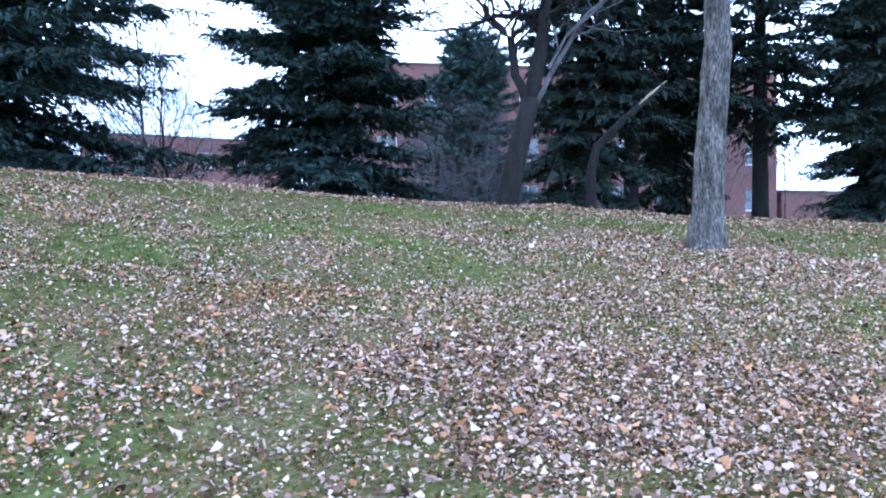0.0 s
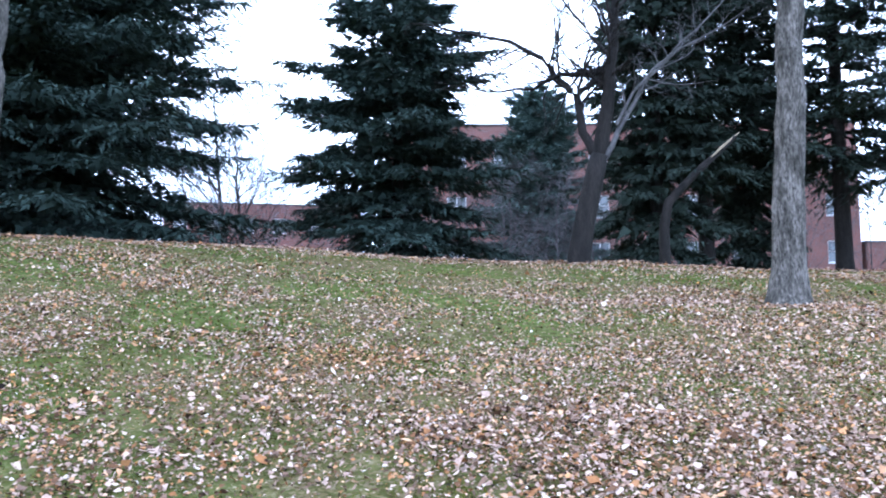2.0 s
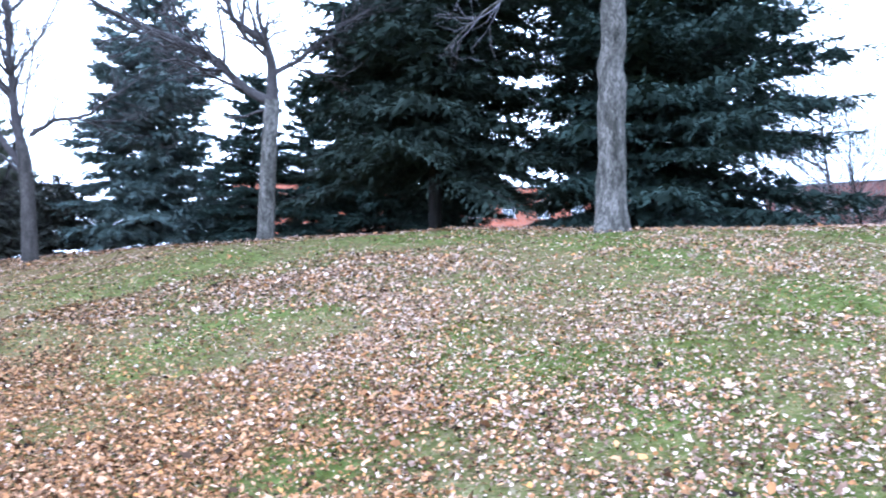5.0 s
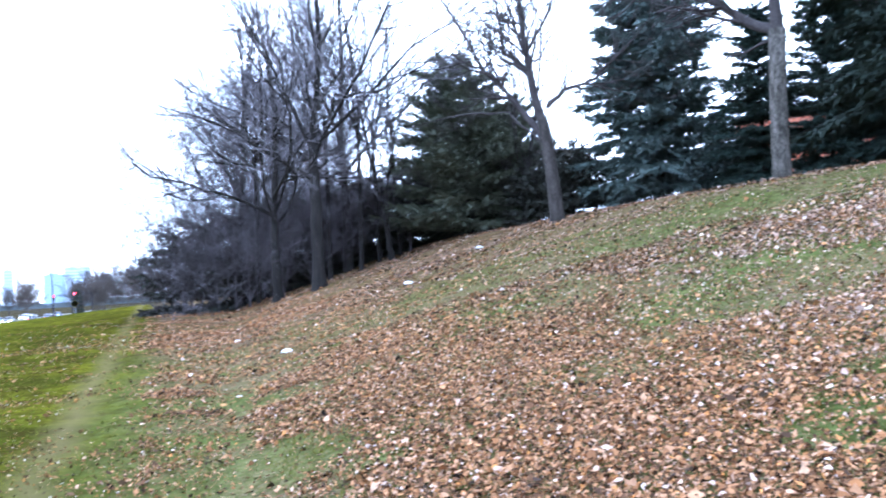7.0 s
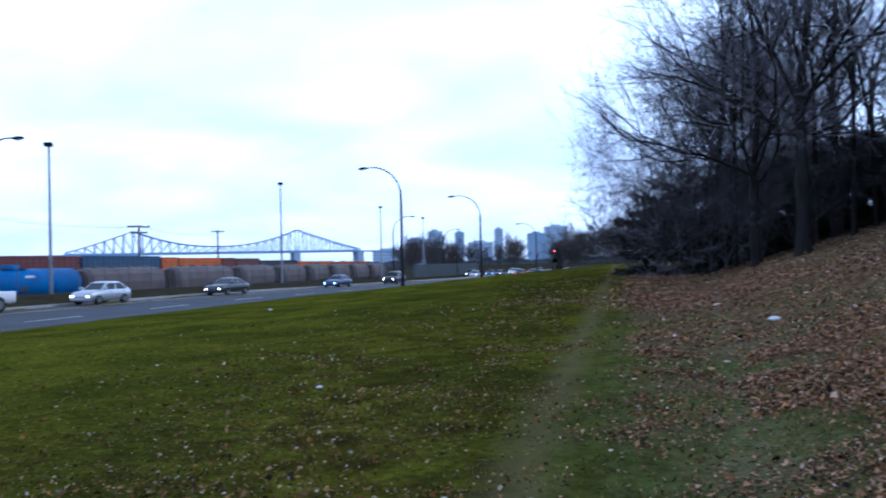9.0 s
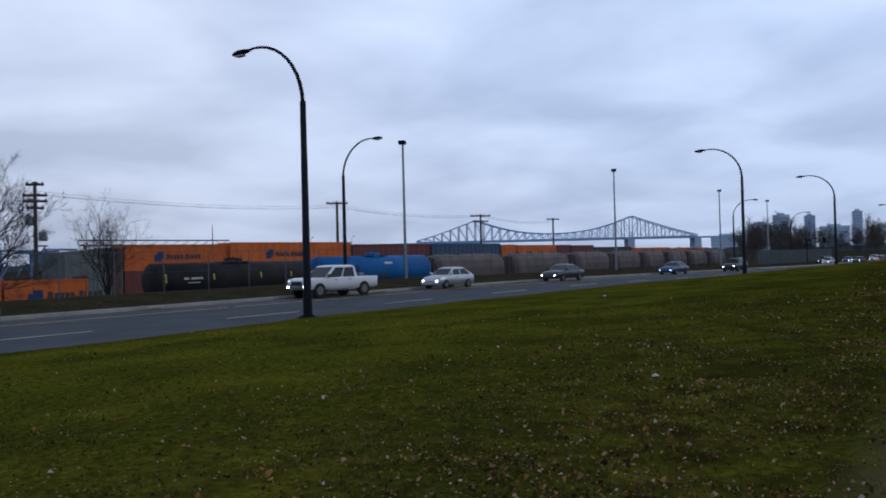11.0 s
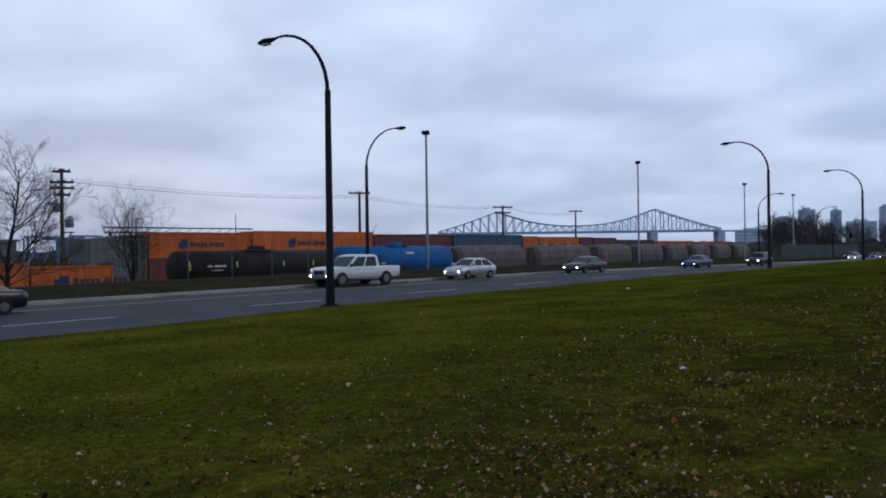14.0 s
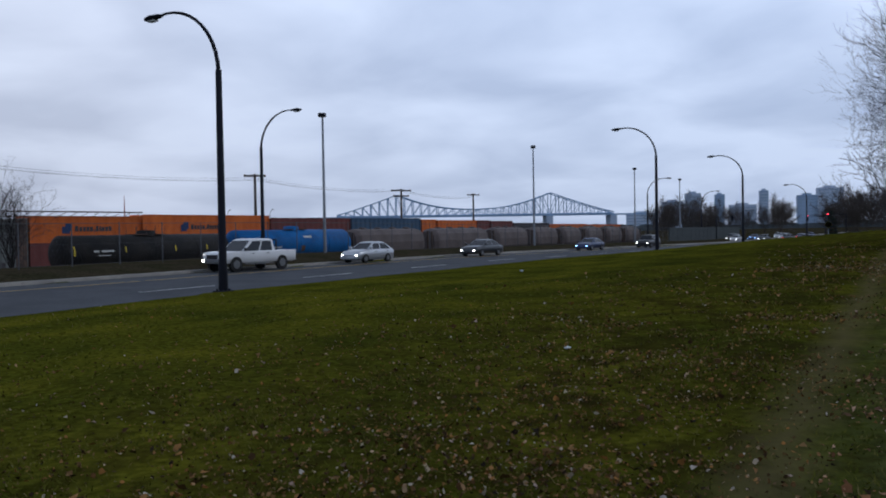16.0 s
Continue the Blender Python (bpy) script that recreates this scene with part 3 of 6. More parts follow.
    return tagged(tree, label or "dark green spruce with drooping needled boughs", "tree")


def limb_along(soup, rng, pts, r0, r1, twigs, top=3, length=1.6, start=0.25):
    """A limb that follows given bends, set with side branches."""
    pts = [Vector(p) for p in pts]
    fine = []
    for a, b in zip(pts, pts[1:]):
        for k in range(3):
            fine.append(a.lerp(b, k / 3) + Vector((rng.gauss(0, 0.02), rng.gauss(0, 0.02), rng.gauss(0, 0.02))))
    fine.append(pts[-1])
    n = len(fine)
    soup.tube(fine, [r0 + (r1 - r0) * i / (n - 1) for i in range(n)], 7)
    for k in range(twigs):
        t = start + (1 - start) * (k + rng.random()) / twigs
        i = min(int(t * (n - 1)), n - 2)
        ax = (fine[i + 1] - fine[i]).normalized()
        side = ax.cross(Vector((rng.gauss(0, 1), rng.gauss(0, 1), rng.gauss(0, 1)))).normalized()
        grow(soup, rng, fine[i], ax * 0.6 + side * 0.8 + Vector((0, 0, 0.2)), (r0 + (r1 - r0) * t) * 0.5, length * rng.uniform(0.6, 1.3), 1, top, 0, 1.25)
    grow(soup, rng, fine[-1], fine[-1] - fine[-2], r1, length, 1, top, 0, 1.25)


def shaped_tree(seed, across, trunk, radii, limbs, bark, twig, label, name="maple_tree", top=3):
    """A bare tree whose trunk and main limbs are given as offsets (across, up) in metres."""
    rng = random.Random(seed)
    ax = Vector((across[0], across[1], 0)).normalized()
    dep = Vector((-ax.y, ax.x, 0))
    tree = new(name)
    tr, cr = Soup(), Soup()
    put = lambda u, z, w=0.0: ax * u + dep * w + Vector((0, 0, z))
    pts = [put(u, z) for u, z in trunk]
    tr.tube(pts, radii, 14, True)
    part("trunk", tr.mesh("trunk", bark), tree)
    for path, r0, r1, twigs, length, drift in limbs:
        n = len(path) - 1
        limb_along(cr, rng, [put(u, z, drift * k / n) for k, (u, z) in enumerate(path)], r0, r1, twigs, top, length)
    part("crown", cr.mesh("crown", twig), tree, "bare branching limbs")
    return tagged(tree, label, "tree")


def gz(x, y):
    return float(ground_z(x, y))


def stand(ob, x, y, turn=0.0, s=1.0, sink=0.0):
    ob.matrix_basis = pose(x, y, gz(x, y) - sink, 0, 0, turn) @ Matrix.Diagonal((s, s, s, 1))
    return ob


def another(ob, x, y, turn, s, sink=0.0, label=""):
    c = copy_thing(ob, pose(x, y, gz(x, y) - sink, 0, 0, turn))
    c.scale = (s, s, s)
    if label:
        c["label"] = label
    return c


# ---- trees of the bank ----
stand(bare_tree(3, 15.0, 0.225, 4, 6.8, lean=(0.0, -0.045), flare=1.7, name="maple_tree",
                extra=((5.4, 2.2, 0.1, 3.6, 0.05), (6.3, 1.7, 0.35, 4.4, 0.06))), 12.1, -4.45)
stand(bare_tree(5, 14.0, 0.26, 4, 6.0, lean=(0.035, -0.018), flare=1.4, name="maple_tree",
                extra=((4.4, 2.4, -0.1, 3.6, 0.05), (4.9, 2.0, 0.1, 4.2, 0.06), (5.4, 3.4, 0.0, 4.4, 0.06), (5.2, 2.7, 0.0, 4.0, 0.055)),
                label="leafless maple with pale furrowed bark on the crest"), 12.85, 7.42)
fork = shaped_tree(8, (0.857, -0.515), [(0, -0.3), (0, 0.15), (0.02, 1.2), (0.06, 2.4), (0.12, 3.4)], [0.27, 0.21, 0.195, 0.185, 0.19], [
    ([(0.12, 3.35), (-0.45, 3.65), (-1.25, 4.4), (-2.1, 4.85), (-3.3, 5.3), (-4.3, 5.9)], 0.13, 0.035, 22, 1.9, 0.8),
    ([(0.10, 3.3), (0.10, 4.2), (-0.05, 4.65), (-0.85, 5.15), (-1.1, 6.2), (-1.3, 7.6)], 0.15, 0.03, 16, 1.8, -0.8),
    ([(-0.05, 4.6), (-0.2, 5.5), (-0.3, 7.4)], 0.08, 0.025, 8, 1.6, 0.4),
    ([(0.12, 4.1), (0.7, 4.5), (1.9, 5.6), (2.8, 6.4)], 0.08, 0.02, 20, 1.9, 0.9),
    ([(-1.0, 4.15), (-1.1, 5.2), (-1.3, 6.6)], 0.05, 0.015, 6, 1.2, -0.3),
    ([(0.1, 3.2), (-0.9, 2.95), (-1.7, 2.7)], 0.035, 0.008, 6, 0.9, 0.6)],
    BARK, TWIG_DARK, "leafless maple with a low forking trunk on the crest")
stand(fork, 12.2, 16.4)
steep = shaped_tree(12, (0.857, -0.515), [(0, -0.3), (0, 0.2), (-0.08, 1.6), (-0.2, 2.8), (-0.3, 3.3)], [0.30, 0.225, 0.195, 0.185, 0.165], [
    ([(-0.2, 2.6), (-1.2, 4.0), (-2.15, 5.1), (-3.0, 6.9), (-3.7, 8.0)], 0.11, 0.03, 22, 2.0, 0.5),
    ([(-0.3, 3.2), (-0.55, 4.7), (-0.7, 6.2), (-0.8, 8.4), (-0.85, 10.4)], 0.15, 0.03, 26, 2.0, -0.4),
    ([(-0.55, 4.6), (-1.4, 5.6), (-1.6, 7.2), (-1.8, 9.2)], 0.08, 0.02, 18, 1.9, 0.6),
    ([(-0.1, 3.6), (0.5, 4.0), (1.5, 4.2), (2.4, 4.9)], 0.08, 0.02, 16, 1.7, -0.6),
    ([(-0.3, 2.5), (-1.4, 3.6), (-2.8, 3.75), (-4.4, 3.6)], 0.04, 0.01, 8, 1.2, 0.5),
    ([(-0.6, 5.4), (0.1, 6.6), (0.7, 8.2)], 0.06, 0.02, 8, 1.4, 0.2)],
    BARK_BROWN, TWIG_DARK, "leafless maple with steep forked limbs on the bank")
stand(steep, 9.95, 24.4)
LIMB_PALE = mat("pale_limb_bark", (0.115, 0.112, 0.115), 0.9, vary=0.3, scale=2, fine=14, bump=0.4, second=(0.06, 0.058, 0.06))
lean = shaped_tree(21, (0.03, -1.0), [(0, -0.3), (0.0, 0.2), (0.13, 0.9), (0.32, 1.7), (0.50, 2.45)], [0.33, 0.265, 0.235, 0.225, 0.20], [
    ([(0.44, 2.35), (0.16, 3.0), (0.05, 3.85), (-0.28, 4.2), (-0.70, 4.8), (-1.45, 5.25), (-2.4, 5.5)], 0.12, 0.03, 14, 1.5, 0.5),
    ([(0.50, 2.4), (0.70, 3.5), (0.77, 4.35), (0.87, 5.3), (1.0, 6.6), (1.05, 8.4)], 0.19, 0.05, 12, 1.8, -0.3),
    ([(0.77, 4.3), (0.4, 4.4), (-0.3, 4.35), (-0.95, 4.1), (-2.0, 4.05)], 0.09, 0.02, 12, 1.3, 0.4),
    ([(0.05, 3.85), (0.4, 4.15), (0.75, 4.3)], 0.06, 0.05, 2, 0.8, 0.0)],
    BARK_DARK, BARK_DARK, "dark leaning leafless tree with crooked limbs", "leaning_tree")
pale = Soup()
prng = random.Random(5)
limb_along(pale, prng, [(0, -0.60, 2.35), (0.1, -1.15, 3.35), (0.1, -1.65, 4.2), (0, -2.4, 4.85), (-0.1, -3.6, 5.5)], 0.07, 0.015, 12, 3, 1.2)
limb_along(pale, prng, [(0, -0.9, 3.1), (0.0, -1.3, 3.9), (-0.2, -2.0, 4.6), (-0.3, -3.0, 5.5), (-0.3, -3.7, 6.3)], 0.042, 0.012, 8, 3, 1.1)
part("limb", pale.mesh("limb", LIMB_PALE), lean, "pale grey spreading limb")
stand(lean, 19.4, -2.42)
broken = Soup()
broken.tube([Vector((0, 0, -0.2)), Vector((0, 0.0, 0.9)), Vector((0, -0.12, 1.5)), Vector((0.02, -0.75, 2.15)), Vector((0.04, -1.75, 3.05))], [0.14, 0.12, 0.11, 0.09, 0.045], 8, True)
snag = new("broken_snag")
part("trunk", broken.mesh("trunk", BARK_DARK), snag)
split = Soup()
split.tube([Vector((-0.06, -1.15, 2.55)), Vector((-0.03, -1.4, 2.79)), Vector((0.05, -1.85, 3.16))], [0.012, 0.035, 0.010], 6, True)
part("torn_wood", split.mesh("torn_wood", mat("torn_wood", (0.36, 0.29, 0.2), 0.9, vary=0.2, scale=3, fine=20)), snag, "pale split heartwood")
stand(tagged(snag, "dark snapped trunk with pale torn wood", "tree"), 20.6, -4.55)

big = spruce(31, 22.0, 13.6, first=1.3, ragged=0.18, droop=0.28, trunk_r=0.3, tuft_size=1.15, step=0.62, stems=10, power=0.5, clear=11, lee=(2.06, 0.45))
stand(big, 22.4, 12.0)
mid = spruce(32, 12.6, 8.7, first=0.6, ragged=0.30, power=0.55, droop=0.30, trunk_r=0.2, dense=0.92, tuft_size=1.15, step=0.72, stems=10, clear=14, label="dark green spruce with layered ragged boughs")
stand(mid, 26.2, 2.4)
slim = spruce(33, 17.0, 4.0, material=NEEDLE_SHADE, first=0.8, ragged=0.3, droop=0.5, power=0.5, trunk_r=0.2, step=0.62, hang=0.55, stems=7, clear=14, label="narrow dark spruce with hanging boughs")
stand(slim, 22.6, -4.8)
open_spruce = spruce(34, 17.0, 7.4, material=NEEDLE_SHADE, first=3.3, ragged=0.45, droop=0.22, dense=0.80, power=0.5, trunk_r=0.24, step=0.70, core=False, hang=0.45, clear=14, label="thin spruce with bare lower trunk")
stand(open_spruce, 24.6, -10.3)
another(open_spruce, 24.5, -6.5, 200, 0.95)
blue = spruce(35, 12.6, 7.2, first=0.3, ragged=0.3, droop=0.22, power=0.62, material=NEEDLE_BLUE, dense=0.95, tuft_size=1.15, step=0.52, stems=9, trunk_r=0.16, label="blue-grey spruce on the bank")
stand(blue, 15.6, 28.2)
pine = spruce(36, 7.3, 7.6, first=0.3, ragged=0.35, droop=-0.15, material=NEEDLE_PINE, dense=1.0, power=0.26, trunk_r=0.18, tuft_size=1.2, step=0.6, hang=0.0, stems=9, name="pine", label="olive green bushy pine at the wood's edge")
stand(pine, 10.7, 37.0)
another(pine, 14.0, 41.5, 120, 0.85)
another(slim, 26.5, -8.3, 140, 0.85)
another(open_spruce, 22.0, -13.2, 70, 1.05)
stem = spruce(37, 16.0, 8.8, material=NEEDLE_SHADE, first=2.5, ragged=0.25, droop=0.30, power=0.6, trunk_r=0.18, tuft_size=1.15, step=0.54, stems=9, label="dark green spruce with a clear stem at the crest")
stand(stem, 17.1, 15.5)
another(mid, 17.3, 24.3, 30, 0.50)
another(mid, 18.9, 23.0, 200, 0.52)
another(mid, 20.4, 17.8, 100, 0.5)
another(big, 20.6, 20.8, 60, 0.68)
another(slim, 10.9, 42.5, 80, 0.60)
stand(spruce(38, 12.0, 8.0, first=1.5, ragged=0.4, droop=0.0, material=NEEDLE_GREY, dense=0.95, power=0.42, tuft_size=1.6, step=0.55, stems=11, clear=14, name="pine", label="grey green pine before a brick building"), 48.5, -3.2)
another(mid, 29.5, -17.5, 300, 0.85)
another(slim, 29.0, -16.5, 10, 1.0)

# ---- bare wood beside the trail ----
wood_a = bare_tree(41, 15.5, 0.26, 5, 5.5, flare=1.4, bark=BARK_DARK, twiggy=0.95, spread=(0.35, 0.95), name="bare_tree", reach=0.68, least=0.0042, fine=2.1, label="tall leafless tree at the wood's edge")
stand(wood_a, 3.4, 33.3)
wood_b = bare_tree(42, 14.0, 0.22, 6, 4.0, flare=1.3, bark=BARK_DARK, twiggy=0.95, spread=(0.45, 1.15), name="bare_tree", reach=0.68, least=0.0042, fine=2.1, label="leafless tree with low spreading limbs")
stand(wood_b, 1.9, 36.0, 90)
wood_c = bare_tree(43, 11.0, 0.14, 5, 2.4, flare=1.2, bark=BARK_DARK, twig=TWIG_DARK, lean=(-0.12, 0.05), twiggy=0.98, spread=(0.3, 0.9), name="bare_tree", least=0.0042, fine=1.8, label="slender crooked leafless tree")
stand(wood_c, 7.1, 37.3)
broad = bare_tree(47, 12.5, 0.13, 8, 1.3, flare=1.2, bark=BARK_DARK, twiggy=0.95, spread=(0.12, 0.95), name="bare_tree", reach=0.70, least=0.0047, fine=2.5, leader=False, label="broad many-stemmed leafless tree with fine grey twigs")
stand(broad, 1.7, 43.4)
for x, y, turn, s in ((3.2, 45.5, 130, 0.9), (1.0, 48.5, 250, 0.8)):
    another(broad, x, y, turn, s)
for k, (x, y, turn, s) in enumerate(((5.4, 39.6, 50, 0.95), (4.6, 43.0, 160, 0.9), (2.8, 41.5, 290, 0.9), (0.7, 42.8, 20, 0.9))):
    another((wood_a, wood_b, wood_c)[k % 3 if k < 5 else 1], x, y, turn, s)
slender = bare_tree(44, 14.5, 0.11, 3, 7.0, flare=1.3, bark=BARK_DARK, twig=TWIG_DARK, lean=(0.03, 0.0), twiggy=0.55, spread=(0.2, 0.7), name="bare_tree", reach=0.5, label="slim dark leafless tree in the thicket")
stand(slender, 5.7, 37.5)
for x, y, turn, s in ((6.7, 38.5, 90, 0.9), (7.9, 39.5, 200, 0.85), (4.4, 38.5, 300, 1.0), (1.2, 39.5, 30, 0.9)):
    another(slender, x, y, turn, s)
shrub = bare_tree(51, 6.8, 0.07, 6, 0.5, flare=1.1, bark=TWIG_BRUSH, twig=TWIG_BRUSH, twiggy=0.72, spread=(0.25, 1.2), name="shrub", reach=0.75, least=0.006, fine=1.8, label="dense leafless grey shrub in the thicket")
stand(shrub, 1.5, 41.5)
shrub_b = bare_tree(52, 5.0, 0.06, 7, 0.4, flare=1.1, bark=TWIG_BRUSH, twig=TWIG_BRUSH, twiggy=0.72, spread=(0.4, 1.35), name="shrub", reach=0.8, least=0.006, fine=1.8, label="low leafless grey shrub in the thicket")
stand(shrub_b, -0.6, 40.5)
for k, (x, y, turn, s) in enumerate(((-1.0, 43.5, 40, 1.1), (-1.6, 46.0, 120, 1.1), (0.4, 45.5, 200, 1.2), (2.6, 44.5, 260, 1.25), (-2.2, 41.2, 310, 0.95), (3.6, 38.0, 70, 0.8), (5.6, 42.0, 10, 1.0), (-2.6, 48.0, 90, 1.0), (8.5, 40.0, 150, 0.9), (0.8, 38.6, 30, 0.9), (2.2, 37.0, 230, 0.7), (-0.9, 42.2, 80, 1.2), (0.2, 41.0, 140, 1.2), (2.2, 40.2, 10, 1.15), (3.9, 41.0, 310, 1.2), (-1.9, 43.0, 200, 1.15))):
    another((shrub, shrub_b)[k % 2], x, y, turn, s)
bramble = bare_tree(53, 4.2, 0.05, 8, 0.3, flare=1.1, bark=TWIG_DARK, twig=TWIG_DARK, twiggy=0.7, spread=(0.3, 1.1), name="shrub", reach=0.85, least=0.013, label="dark leafless undergrowth among the trunks")
stand(bramble, 3.2, 43.5)
for x, y, turn, s in ((-2.1, 41.0, 40, 0.75), (-0.9, 41.6, 310, 0.8), (-3.5, 42.2, 250, 0.85), (-2.9, 44.0, 170, 1.0), (0.4, 41.2, 100, 0.8), (5.6, 43.2, 200, 1.05), (7.6, 43.0, 280, 1.05), (9.6, 42.0, 20, 1.05), (11.6, 40.8, 130, 1.0), (13.2, 34.6, 60, 0.7), (1.6, 42.0, 330, 0.95)):
    another(bramble, x, y, turn, s)
yew = spruce(61, 3.0, 4.2, first=0.1, ragged=0.35, droop=0.0, power=0.35, dense=1.0, trunk_r=0.06, step=0.45, stems=6, material=NEEDLE_YEW, core=False, name="evergreen_bush", label="dark evergreen bush at the thicket's foot")
stand(yew, -2.2, 43.4, 0, 1.35)
for x, y, turn, s in ((0.6, 42.6, 10, 1.3), (3.0, 43.6, 150, 1.4), (7.4, 45.2, 70, 1.6), (10.2, 44.0, 190, 1.6), (12.6, 33.2, 50, 0.8), (14.6, 34.2, 110, 1.1), (13.0, 36.4, 300, 1.2), (5.2, 45.8, 40, 1.6), (8.6, 41.6, 220, 0.8), (-0.8, 44.6, 20, 1.6), (1.8, 45.4, 100, 1.7), (4.2, 44.0, 180, 1.5), (6.4, 44.6, 260, 1.45), (9.0, 43.4, 320, 1.5), (11.8, 42.6, 60, 1.4), (11.6, 38.6, 20, 0.9), (13.2, 30.8, 70, 0.9), (15.0, 32.6, 150, 1.0), (18.2, 28.4, 230, 0.9), (19.6, 30.2, 310, 1.0), (13.4, 38.9, 130, 1.0), (15.2, 38.2, 250, 1.0)):
    another(yew, x, y, turn, s)
# grey brush behind the ridge
for x, y, turn, s in ((38, -1.2, 0, 1.15), (40, -3.6, 90, 1.25), (37, 0.8, 180, 1.05), (34, -12.5, 20, 1.0), (36, -16.0, 220, 1.1), (42, -5.5, 130, 1.3), (43, -1.0, 280, 1.3), (41, -8.5, 60, 1.2), (44, -12.0, 320, 1.3), (45, 3.0, 200, 1.2)):
    another(shrub, x, y, turn, 0.68 * s, label="grey leafless brush behind the crest")
another(wood_c, 12.4, 34.5, 170, 1.0)
another(wood_b, 52.0, 16.0, 100, 1.0, label="far leafless tree behind the crest")
another(wood_c, 30.0, 8.4, 200, 0.62, sink=0.6, label="leafless tree with thin limbs behind the crest")


# ---- brick buildings behind the trees ----
def box(bm, x0, x1, y0, y1, z0, z1):
    vs = [bm.verts.new(c) for c in ((x0, y0, z0), (x1, y0, z0), (x1, y1, z0), (x0, y1, z0), (x0, y0, z1), (x1, y0, z1), (x1, y1, z1), (x0, y1, z1))]
    for q in ((0, 3, 2, 1), (4, 5, 6, 7), (0, 1, 5, 4), (1, 2, 6, 5), (2, 3, 7, 6), (3, 0, 4, 7)):
        bm.faces.new([vs[i] for i in q])


def boxes(name, rows, material, parent=None, label="", bevel=0.0):
    """One mesh of joined blocks, each given as x0, x1, y0, y1, z0, z1."""
    bm = bmesh.new()
    for r in rows:
        box(bm, *r)
    if bevel:
        bmesh.ops.bevel(bm, geom=bm.edges[:], offset=bevel, segments=2, affect="EDGES", profile=0.6)
    me = bpy.data.meshes.new(name)
    bm.to_mesh(me)
    bm.free()
    me.materials.append(material)
    ob = new(name, me)
    if parent:
        ob.parent = parent
    if label:
        ob["label"] = label
    return ob


def brick_material(name, base, dark, mortar):
    m = mat(name, base, 0.9, vary=0.15, scale=0.8, fine=14, bump=0.2, second=dark)
    n, l = m.node_tree.nodes, m.node_tree.links
    b = n["Principled BSDF"]
    src = b.inputs["Base Color"].links[0].from_socket
    br = n.new("ShaderNodeTexBrick")
    br.inputs["Scale"].default_value = 1.0
    br.inputs["Brick Width"].default_value, br.inputs["Row Height"].default_value, br.inputs["Mortar Size"].default_value = 0.22, 0.075, 0.008
    br.inputs["Mortar"].default_value = (*mortar, 1)
    tc, sp, cb = n.new("ShaderNodeTexCoord"), n.new("ShaderNodeSeparateXYZ"), n.new("ShaderNodeCombineXYZ")
    add = n.new("ShaderNodeMath")
    l.new(tc.outputs["Object"], sp.inputs[0])
    l.new(sp.outputs["X"], add.inputs[0])
    l.new(sp.outputs["Y"], add.inputs[1])
    l.new(add.outputs[0], cb.inputs[0])
    l.new(sp.outputs["Z"], cb.inputs[1])
    l.new(cb.outputs[0], br.inputs["Vector"])
    l.new(src, br.inputs["Color1"])
    l.new(src, br.inputs["Color2"])
    l.new(br.outputs["Color"], b.inputs["Base Color"])
    return m


BRICK_RED = brick_material("red_brick", (0.17, 0.062, 0.052), (0.12, 0.050, 0.045), (0.17, 0.14, 0.13))
BRICK_ORANGE = brick_material("orange_brick", (0.36, 0.095, 0.05), (0.29, 0.08, 0.045), (0.26, 0.19, 0.15))
FRAME_WHITE = mat("white_window_frame", (0.45, 0.46, 0.48), 0.5, vary=0.08, scale=2, fine=20, bump=0.05)
PANE = glass("window_pane", (0.05, 0.065, 0.08))
ROOF = mat("roof_felt", (0.09, 0.09, 0.095), 0.9, vary=0.2, scale=1, fine=20)


